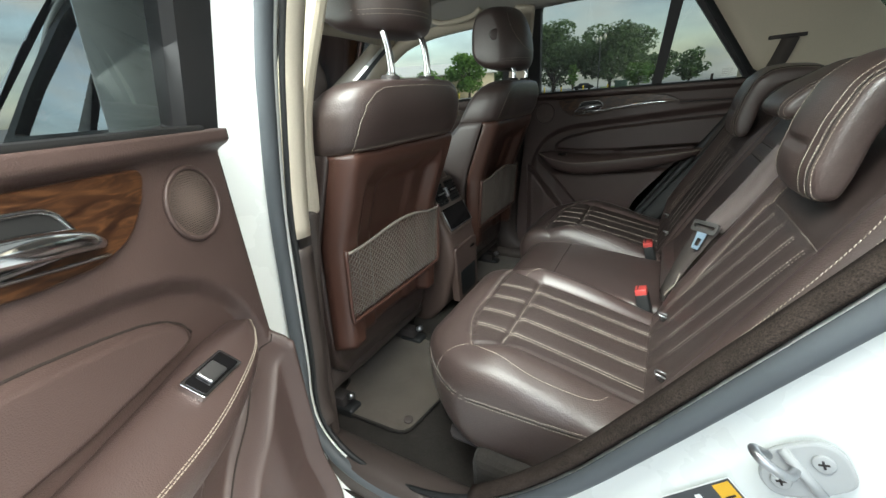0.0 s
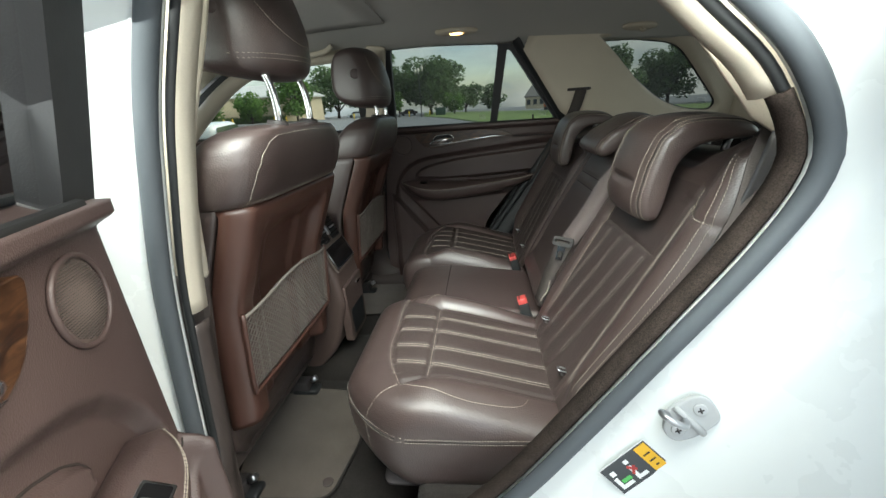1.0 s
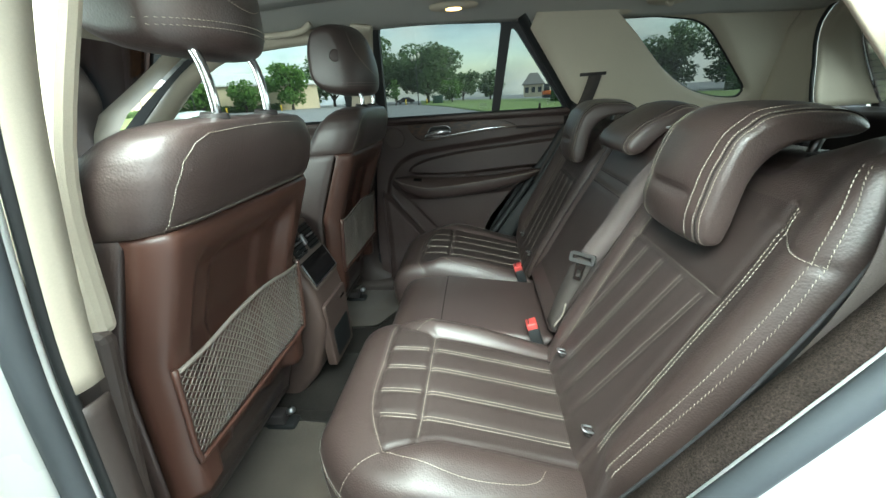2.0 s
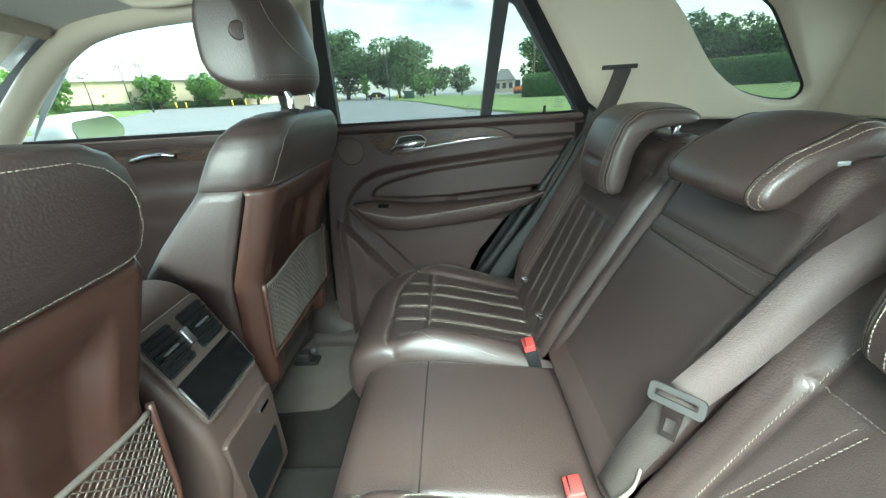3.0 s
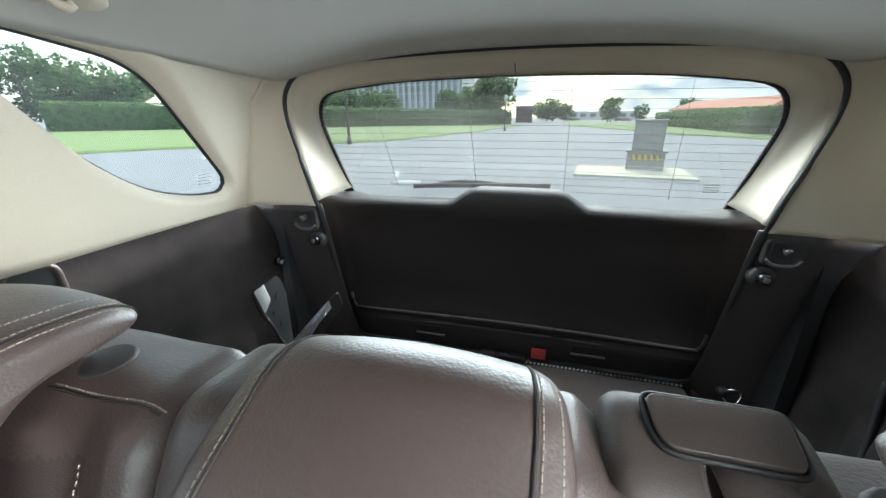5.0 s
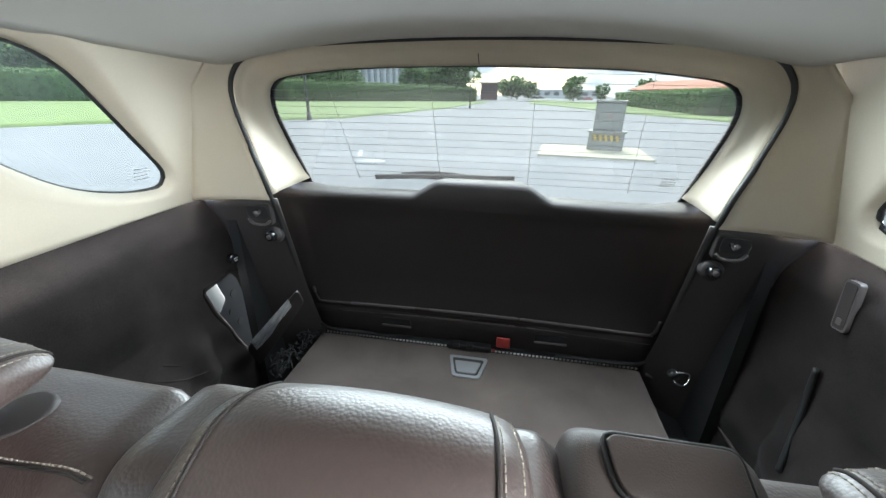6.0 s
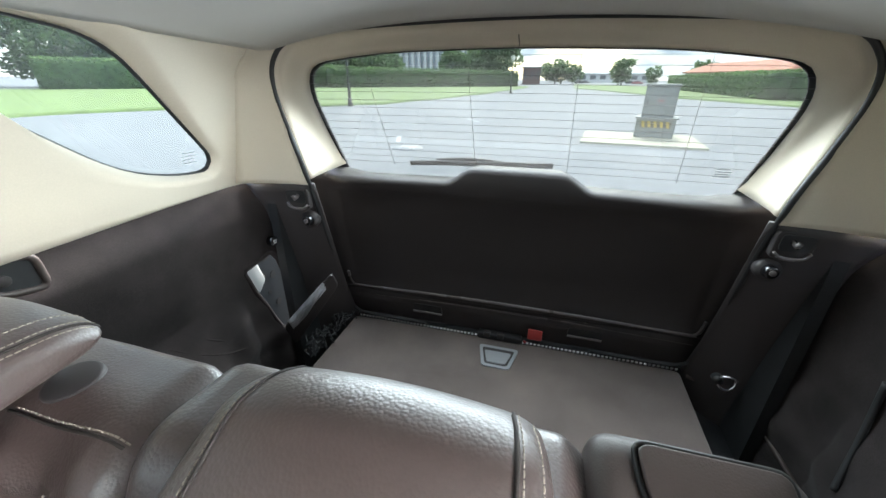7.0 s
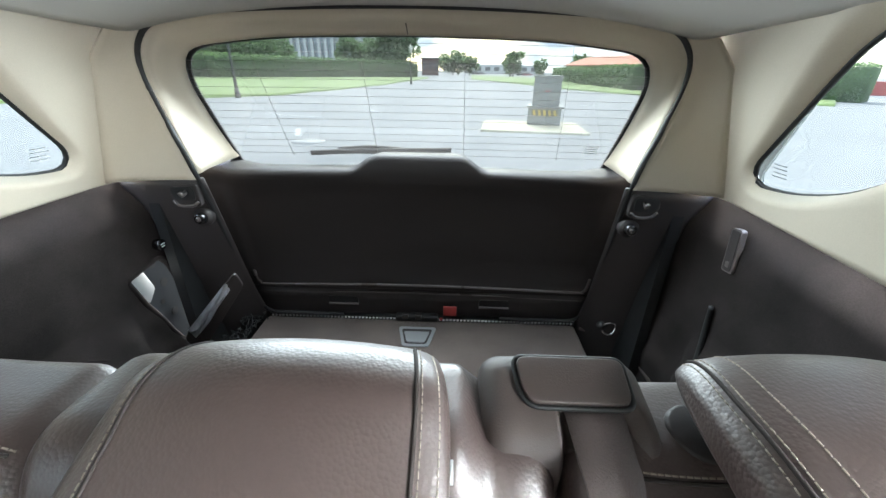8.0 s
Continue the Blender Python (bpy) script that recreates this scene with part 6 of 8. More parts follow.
def rear_seat(s):
    """An outer rear seat: cushion, backrest, headrest, buckle; s: +1 right, -1 left."""
    st = thing("bench_seat", "brown leather rear seat with cream-stitched pleats", "car seat", "rear seats")
    y_in, y_out = 0.170, 0.665
    a, b = (s * y_in, s * y_out) if s > 0 else (s * y_out, s * y_in)
    prof = rounded([(0.80, 0.745), (0.793, 0.840), (0.83, 0.893), (0.905, 0.914), (1.006, 0.908), (1.15, 0.874), (1.29, 0.838), (1.36, 0.822), (1.36, 0.70), (0.86, 0.69)], [0.03, 0.04, 0.04, 0.05, 0.05, 0.05, 0.05, 0.01, 0.01, 0.04], 5)
    pleats = [0.298, 0.364, 0.436, 0.502]
    in_edge = [(0.90, 0.205), (0.955, 0.222), (1.01, 0.249), (1.30, 0.252)]
    out_edge = [(0.94, 0.585), (1.0, 0.566), (1.05, 0.552), (1.30, 0.548)]
    front_edge = [(0.16, 0.935), (0.20, 0.905), (0.26, 0.899), (0.35, 0.903), (0.42, 0.903), (0.47, 0.909), (0.52, 0.924), (0.585, 0.955)]
    in_roll = [(0.958, 0.222), (1.00, 0.200), (1.05, 0.190), (1.11, 0.188), (1.185, 0.182)]
    out_roll = [(0.962, 0.588), (1.0, 0.602), (1.08, 0.620), (1.15, 0.616), (1.205, 0.600), (1.226, 0.572)]

    def inner_panel(x, y):
        """Whether a point lies on the pleated middle of the cushion."""
        return x > along(front_edge, abs(y)) and along(in_edge, x) < abs(y) < along(out_edge, x)

    def shape(p):
        q = p.copy()
        yy = abs(p.y)
        # the outer front corner is cut away
        cut = max(0.0, yy - 0.50)
        q.x += max(0.0, 1.0 - (p.x - 0.79) / 0.40) * (cut / 0.165) ** 1.6 * 0.14
        if p.z > 0.80:
            up = min(1, (p.z - 0.80) / 0.05)
            inner, outer, front = along(in_edge, q.x), along(out_edge, q.x), along(front_edge, yy)
            side = 0.024 * math.exp(-((yy - inner + 0.035) / 0.030) ** 2) + 0.016 * math.exp(-((yy - outer - 0.035) / 0.04) ** 2)
            q.z += up * side * ease(0.90, 1.02, p.x) * (1 - 0.7 * ease(1.10, 1.30, p.x))
            if inner_panel(q.x, q.y):
                q.z -= up * 0.004
                d_long = min(abs(yy - v) for v in pleats)
                q.z += up * (0.0022 - groove(d_long, 0.009, 0.0030))
                q.z -= up * groove(q.x - 1.006, 0.007, 0.0065)
            d = min(abs(yy - inner) if q.x > 0.93 else 1, abs(yy - outer) if q.x > 0.95 else 1, abs(q.x - front) if 0.16 < yy < 0.55 else 1)
            q.z -= up * groove(d, 0.007, 0.007)
        return q
    bm = pillow(prof, "y", a, b, 0.045, 0.006, shape=shape)
    tree = bvh_of(bm)
    cu = part("cushion", bm, leather, st, "pleated brown leather seat cushion")
    second_material(cu, leather_panel, lambda c: c.z > 0.82 and inner_panel(c.x, c.y))
    ln = []
    for v in pleats:
        for o in (-0.0042, 0.0042):
            ln.append([Vector((x, s * (v + o), 1.0)) for x in (along(front_edge, v + o) + 0.012, 1.0)])
            ln.append([Vector((x, s * (v + o), 1.0)) for x in (1.012, 1.15, 1.29)])
    ln.append(smooth_line([(x - 0.004, s * y, 1) for y, x in front_edge], 6))
    ln.append(smooth_line([(x, s * y, 1) for x, y in in_roll], 6))
    ln.append(smooth_line([(x, s * y, 1) for x, y in out_roll], 8))
    ln.append([Vector((1.006, s * y, 1.0)) for y in (0.252, 0.40, 0.55)])
    part("stitching", stitches(tree, ln, (0, 0, -1), gap=0.0054, length=0.0047, width=0.0009), thread, cu, "cream stitching")
    skirt_line = [(0.795, 0.20), (0.795, 0.40), (0.803, 0.48), (0.83, 0.55), (0.885, 0.60), (1.0, 0.635), (1.15, 0.66), (1.34, 0.668)]
    round_seat = [smooth_line([(x, s * y, z) for x, y in skirt_line], 6) for z in (0.831, 0.840)]
    corner = smooth_line([(0.955, s * 0.585, 0.91), (0.92, s * 0.597, 0.885), (0.885, s * 0.608, 0.845), (0.885, s * 0.610, 0.80), (0.890, s * 0.610, 0.75)], 6)
    part("stitching", stitch_runs(tree, round_seat + [corner], gap=0.0054, length=0.0046, width=0.0011), thread, cu, "cream stitching")
    part("seam", tube([tree.find_nearest(p)[0] for p in smooth_line([(x, s * y, 0.8355) for x, y in skirt_line], 6)], 0.0014, 6), dark_thread, cu, "dark seam")
    part("skirt", box(0.90, 1.36, a + 0.03, b - 0.03, 0.66, 0.70), dark_plastic, st, mods=[bev(0.02, 3)])

    # backrest
    th = 0.105
    zb, zt = 0.80, 1.385
    prof = rounded([(back_x(zb), zb), (back_x(1.20), 1.20), (back_x(zt) - 0.005, zt), (back_x(zt) + th, zt - 0.012), (back_x(zb) + th + 0.01, zb)], [0.02, 0.3, 0.045, 0.03, 0.01], 6)
    bp = [0.314, 0.380, 0.448, 0.508]

    def shape2(p):
        q = p.copy()
        yy = abs(p.y)
        front = max(0.0, min(1.0, 1 - (p.x - back_x(p.z)) / 0.05))
        t = max(0, (p.z - 1.27) / 0.135)
        # the shoulder narrows towards the top, and the lower outer corner too
        mid = 0.42
        if yy > mid:
            q.y = math.copysign(mid + (yy - mid) * (1 - 0.24 * t ** 2 - 0.10 * max(0, (1.0 - p.z) / 0.2)), p.y)
        yy = abs(q.y)
        if p.z > 1.22 and yy < 0.33:
            f = min(1, (p.z - 1.22) / 0.1) * min(1, (0.33 - yy) / 0.05)
            q.z -= 0.034 * f
        if p.z > 1.32 and 0.28 < yy < 0.54:
            q.z -= 0.032 * min(1, (p.z - 1.32) / 0.04) * min(1, (yy - 0.28) / 0.05) * min(1, (0.54 - yy) / 0.08)
        roll = 0.036 * math.exp(-((yy - 0.615) / 0.048) ** 2) + 0.016 * math.exp(-((yy - 0.225) / 0.035) ** 2)
        q.x -= front * roll * min(1, max(0, (p.z - 0.84) / 0.1))
        if 0.25 < yy < 0.54:
            d = min(abs(yy + 0.22 * (1.164 - p.z) - v) for v in bp)
            if p.z < 1.164:
                q.x -= front * (0.0018 - groove(d, 0.009, 0.0026))
            q.x += front * groove(p.z - 1.165, 0.006, 0.003)
        e = min(abs(yy - 0.262), abs(yy - 0.538))
        if p.z < 1.30:
            q.x += front * groove(e, 0.007, 0.006)
        if p.z > 1.20:
            q.x += front * groove(p.z - (1.262 + 0.10 * (0.64 - yy)), 0.006, 0.003) * (1 if yy > 0.50 or yy < 0.29 else 0)
        return q
    bm = pillow(prof, "y", a if s < 0 else s * 0.195, b if s > 0 else s * 0.195, 0.035, 0.006, shape=shape2)
    tree = bvh_of(bm)
    bk = part("backrest", bm, leather, st, "pleated brown leather backrest")
    second_material(bk, leather_panel, lambda c: 0.264 < abs(c.y) < 0.536 and c.z < 1.30 and c.x < back_x(c.z) + 0.03)
    ln, pleat_lines = [], []
    for v in bp:
        for o in (-0.005, 0.005):
            pleat_lines.append([Vector((1.2, s * (v + o - 0.22 * (1.164 - z)), z)) for z in (0.90, 1.03, 1.16)])
    pleat_lines.append([Vector((1.2, s * (0.265 + 0.27 * k / 10), 1.166)) for k in range(11)])
    part("stitching", stitches(tree, pleat_lines, (1, 0, 0), gap=0.0054, length=0.0047, width=0.0008), pleat_thread, bk, "brown-grey stitching")
    for o in (-0.006, 0.006):
        ln.append([Vector(p) for p in smooth_line([(1.2, s * (0.560 + o), 0.90), (1.2, s * (0.560 + o), 1.10), (1.2, s * (0.562 + o), 1.22), (1.2, s * (0.545 + o), 1.30)], 10)])
    for o in (-0.005, 0.005):
        ln.append([Vector(p) for p in smooth_line([(1.2, s * (0.628 + o), 0.93), (1.2, s * (0.640 + o), 1.10), (1.2, s * (0.642 + o), 1.22), (1.2, s * (0.630 + o), 1.31), (1.2, s * (0.606 + o), 1.365)], 10)])
    ln.append([Vector(p) for p in smooth_line([(1.2, s * 0.262, 0.92), (1.2, s * 0.258, 1.10), (1.2, s * 0.262, 1.22), (1.2, s * 0.275, 1.30)], 10)])
    ln.append([Vector((1.2, s * y, 1.262 + 0.10 * (0.64 - y))) for y in (0.545, 0.60, 0.648)])
    part("stitching", stitches(tree, ln, (1, 0, 0), gap=0.0054, length=0.0047, width=0.0008), thread, bk, "cream stitching")
    edge = []
    for k in range(13):
        y = 0.21 + 0.13 * k / 12
        edge.append(tree.ray_cast(Vector((1.572, s * y, 1.6)), Vector((0, 0, -1)))[0])
    part("stitching", stitch_runs(tree, [edge], width=0.0016, length=0.0046), thread, bk, "cream stitching")
    part("seam", tube([p + Vector((-0.004, 0, -0.001)) for p in edge], 0.0016, 6), dark_thread, bk, "dark seam")
    # headrest folded down over the top
    cy = s * 0.395 if s > 0 else s * 0.385
    headrest(st, cy, 0.105, s)
    # child-seat anchor at the foot of the backrest
    for y in (0.30, 0.52):
        an = part("anchor_cover", tube([(1.300, s * y, 0.893), (1.312, s * y, 0.888)], 0.007, 12), dark_plastic, st)
        part("anchor_loop", tube(smooth_line([(1.312, s * y - 0.007, 0.897), (1.296, s * y - 0.006, 0.902), (1.296, s * y + 0.006, 0.902), (1.312, s * y + 0.007, 0.897)], 4), 0.002, 6), satin, an)
    return st


HEAD = [(1.437, 1.222), (1.428, 1.262), (1.442, 1.335), (1.466, 1.390), (1.502, 1.417), (1.55, 1.421), (1.605, 1.416), (1.634, 1.404), (1.640, 1.386), (1.622, 1.371), (1.585, 1.370), (1.542, 1.365), (1.516, 1.348), (1.497, 1.315), (1.485, 1.255), (1.472, 1.220)]


HEAD_MIDDLE = [(1.480, 1.300), (1.462, 1.309), (1.456, 1.324), (1.467, 1.343), (1.515, 1.378), (1.556, 1.405), (1.582, 1.416), (1.612, 1.413), (1.642, 1.396), (1.646, 1.372), (1.626, 1.362), (1.60, 1.362), (1.572, 1.358), (1.545, 1.346), (1.524, 1.322), (1.504, 1.304)]


def headrest(st, cy, half, s, notch=True):
    prof = rounded(HEAD if notch else HEAD_MIDDLE, 0.016, 4)

    def shape(p):
        q = p.copy()
        t = (p.y - cy) / half
        front = max(0, min(1, (1.50 - p.x) / 0.05))
        q.x += front * 0.012 * t * t
        q.y = cy + (p.y - cy) * (1 - 0.08 * max(0.0, min(1.0, (p.x - 1.55) / 0.08)) ** 2)
        q.z -= 0.012 * t * t * max(0, min(1, (p.z - 1.37) / 0.03))
        if notch:
            q.x += max(0, min(1, (1.50 - p.x) / 0.02)) * groove(p.z - 1.296, 0.006, 0.008) * max(0.0, 1 - (t / 0.62) ** 4)
        return q
    size = (prof, "y", cy - half, cy + half, 0.030, 0.006)
    bm = pillow(*size, shape=shape, squash=0.48)
    tree = bvh_of(bm)
    hr = part("headrest", bm, leather, st, "brown leather headrest folded over the backrest")
    keep = lambda n: n.z > 0.3 or n.x < -0.25
    runs, seams = [], []
    for e in (-1, 1):
        for o in ((0.034, 0.0175, 0.0085) if notch else (0.0185, 0.007) if e < 0 else (0.0185,)):
            runs += face_runs(tree, pillow(*size, shape=shape, squash=0.48, lines=[cy + e * (half - o)])[0], keep)
        seams += face_runs(tree, pillow(*size, shape=shape, squash=0.48, lines=[cy + e * (half - (0.013 if notch else 0.0225))])[0], keep)
    part("stitching", stitch_runs(tree, runs), thread, hr, "cream stitching")
    for line in seams:
        part("seam", tube(line, 0.0016, 6), dark_thread, hr, "dark seam")
    for e in (-0.05, 0.05):
        part("post", tube([(1.615, cy + e, 1.385), (1.60, cy + e, 1.33)], 0.007, 10), satin, hr, "metal post")
        part("collar", tube([(1.606, cy + e * 1.6, 1.328), (1.603, cy + e * 1.6, 1.349)], [0.027, 0.024], 18), dark_plastic, hr, mods=[bev(0.003)])


def middle_seat():
    st = thing("middle_bench_seat", "narrow brown leather middle rear seat with folding backrest", "car seat", "rear seats")
    prof = rounded([(0.850, 0.74), (0.845, 0.83), (0.885, 0.872), (1.00, 0.882), (1.32, 0.842), (1.34, 0.70), (0.90, 0.69)], [0.03, 0.035, 0.035, 0.05, 0.02, 0.01, 0.03], 5)

    def shape(p):
        q = p.copy()
        if p.z > 0.80:
            q.z -= groove(p.x - 1.008, 0.006, 0.005) + 0.004 * (p.y / 0.16) ** 2
        return q
    bm = pillow(prof, "y", -0.172, 0.172, 0.022, 0.0085, shape=shape)
    tree = bvh_of(bm)
    cu = part("cushion", bm, leather, st, "plain brown leather cushion")
    pts = [tree.ray_cast(Vector((1.008, -0.160 + 0.32 * k / 30, 1.1)), Vector((0, 0, -1)))[0] for k in range(31)]
    part("seam", tube(pts, 0.0018, 6), dark_thread, cu, "dark seam")
    th = 0.11
    zb, zt = 0.86, 1.368
    prof = rounded([(back_x(zb) - 0.012, zb), (back_x(1.1) - 0.018, 1.10), (back_x(zt) - 0.004, zt), (back_x(zt) + th, zt - 0.01), (back_x(zb) + th, zb)], [0.04, 0.2, 0.035, 0.03, 0.01], 6)

    def shape2(p):
        q = p.copy()
        front = max(0.0, min(1.0, 1 - (p.x - back_x(p.z) + 0.02) / 0.05))
        yy = abs(p.y)
        if 0.90 < p.z < 1.33:
            fade = min(1, (p.z - 0.90) / 0.05) * min(1, (1.33 - p.z) / 0.05)
            q.x += front * fade * groove(yy - 0.142, 0.007, 0.012)
            if yy < 0.142:
                q.x += front * fade * 0.006 * min(1, (0.142 - yy) / 0.01)
                q.x += front * (groove(p.z - 1.228, 0.006, 0.005) + groove(p.z - 1.198, 0.006, 0.005))
        # shelf for the belt housing
        lower = max(0.0, min(1.0, (-0.118 - p.y) / 0.022)) * max(0.0, min(1.0, (p.z - 1.27) / 0.06))
        q.z -= 0.020 * lower
        return q
    bm = pillow(prof, "y", -0.19, 0.19, 0.03, 0.006, shape=shape2)
    tree = bvh_of(bm)
    bk = part("backrest", bm, leather, st, "brown leather backrest with two cross seams")
    second_material(bk, leather_panel, lambda c: abs(c.y) < 0.141 and 0.93 < c.z < 1.30 and c.x < back_x(c.z) + 0.03)
    ln = [[Vector((1.2, -0.138 + 0.276 * k / 10, z)) for k in range(11)] for z in (1.222, 1.204)]
    part("stitching", stitches(tree, ln, (1, 0, 0), gap=0.0062, length=0.0044, width=0.0009), pleat_thread, bk)
    for z in (1.228, 1.198):
        pts = []
        for k in range(25):
            hit, no, _, _ = tree.ray_cast(Vector((1.1, -0.138 + 0.276 * k / 24, z)), Vector((1, 0, 0)))
            pts.append(hit)
        part("seam", tube(pts, 0.0013, 6), dark_thread, bk, "dark seam")
    for y in (-0.142, 0.142):
        pts = [tree.ray_cast(Vector((1.1, y, 0.95 + 0.36 * k / 30)), Vector((1, 0, 0)))[0] for k in range(31)]
        part("seam", tube(pts, 0.0013, 6), dark_thread, bk, "dark seam")
    headrest(st, 0.003, 0.115, 1, False)
    part("care_label", box(1.546, 1.560, -0.1142, -0.1115, 1.3595, 1.3645), mark_grey, st, "white care label on the seam")
    # release strap beside the cushion
    part("pull_strap", ribbon(smooth_line([(1.33, -0.20, 0.965), (1.322, -0.205, 0.935), (1.31, -0.205, 0.915), (1.305, -0.20, 0.90)], 4), (0, 1, 0.3), 0.006, 0.002), thread, st, "cream pull strap")
    # belt: housing on the seat top, strap down to the tongue and on to the seat
    bt = thing("middle_seat_belt", "grey middle seat belt from a brown plastic housing, tongue hanging loose", "seat belt")
    hb = rounded([(1.580, 1.285), (1.575, 1.338), (1.590, 1.357), (1.655, 1.371), (1.678, 1.350), (1.68, 1.29)], [0.01, 0.015, 0.02, 0.02, 0.02, 0.01], 4)

    def channel(p):
        q = p.copy()
        inside = max(0.0, min(1.0, (-0.194 - p.y) / 0.005)) * max(0.0, min(1.0, (p.y + 0.256) / 0.005))
        if p.z > 1.31:
            q.z -= 0.013 * inside * max(0.0, min(1.0, (1.612 - p.x) / 0.005))
            q.x += 0.010 * inside * max(0.0, min(1.0, (1.590 - p.x) / 0.010))
        return q
    part("housing", pillow(hb, "y", -0.274, -0.136, 0.022, 0.004, shape=channel), trim_plastic, bt, "brown plastic belt housing")
    lid_at = Matrix.Translation((1.6315, -0.211, 1.3672)) @ Matrix.Rotation(radians(-14), 4, "Y")
    lid = prism(rounded([(-0.022, -0.042), (-0.022, 0.036), (-0.012, 0.042), (0.020, 0.045), (0.020, -0.045)], [0.01, 0.01, 0.01, 0.01, 0.01], 4), "z", -0.004, 0.0048)
    part("housing_lid", lid, trim_plastic, bt, "grained lid", mods=[bev(0.003, 3)]).matrix_local = lid_at
    part("lid_groove", tube([lid_at @ Vector((x, y, 0)) for x, y in rounded([(-0.024, -0.044), (-0.024, 0.037), (-0.013, 0.044), (0.022, 0.047), (0.022, -0.047)], 0.010, 4)], 0.0022, 6, closed=True), black_rubber, bt)
    # upper run is coloured lighter than the lower, for the light on it
    strap = smooth_line([(1.616, -0.224, 1.356), (1.600, -0.224, 1.354), (1.578, -0.224, 1.349), (1.553, -0.224, 1.342), (1.518, -0.222, 1.314), (1.474, -0.213, 1.264), (1.424, -0.198, 1.162), (1.380, -0.186, 1.082)], 8)
    part("webbing", ribbon(strap, [(0.0, -1, 0.0), (0.75, -0.60, -0.40)], 0.046, 0.0018), webbing, bt)
    strap2 = smooth_line([(1.372, -0.186, 1.080), (1.350, -0.188, 1.03), (1.325, -0.182, 0.965), (1.300, -0.176, 0.885)], 8)
    part("webbing", ribbon(strap2, [(0.6, -0.65, -0.40), (0.2, -1, -0.2)], 0.046, 0.0018), dark_webbing, bt)
    m = Matrix.Translation((1.366, -0.190, 1.080)) @ Matrix.Rotation(radians(40), 4, "Z") @ Matrix.Rotation(radians(-4), 4, "X") @ Matrix.Rotation(radians(24), 4, "Y")
    bm = fill(rounded([(-0.034, -0.012), (-0.034, 0.014), (0.034, 0.014), (0.034, -0.012)], 0.008, 3), [rounded([(-0.026, -0.003), (-0.026, 0.006), (0.026, 0.006), (0.026, -0.003)], 0.002, 2)], lambda p: Vector((0, p[0], p[1])), Vector((-0.006, 0, 0)))
    tg = part("tongue", bm, mat("grey_plastic", (0.05, 0.048, 0.047), 0.7, spec=0.25), bt, "grey plastic belt tongue", smooth=False)
    tg.matrix_local = m
    bm = fill([(-0.013, -0.012), (0.013, -0.012), (0.010, -0.052), (-0.010, -0.052)], [[(-0.006, -0.026), (0.006, -0.026), (0.006, -0.044), (-0.006, -0.044)]], lambda p: Vector((-0.002, p[0], p[1])), Vector((-0.002, 0, 0)))
    part("metal_tip", bm, chrome, tg, "bright metal tip", smooth=False)
    for y, lean in ((-0.172, -4), (0.190, 4)):
        bk = thing("belt_buckle", "black seat-belt buckle with a red release button", "belt buckle", "belt buckles")
        m = Matrix.Translation((1.252, y, 0.892)) @ Matrix.Rotation(radians(-16), 4, "Y") @ Matrix.Rotation(radians(lean), 4, "X")
        part("body", box(-0.0155, 0.0155, -0.019, 0.019, -0.075, -0.008), black_rubber, bk, mods=[bev(0.005, 3)]).matrix_local = m
        part("red_button", box(-0.014, 0.014, -0.0178, 0.0178, -0.016, 0.006), red_plastic, bk, "red release button", mods=[bev(0.003)]).matrix_local = m
        part("slot", box(-0.008, -0.005, -0.015, 0.015, 0.002, 0.0068), black_rubber, bk).matrix_local = m


front_seat(-1)
front_seat(1)
rear_seat(-1)
rear_seat(1)
middle_seat()


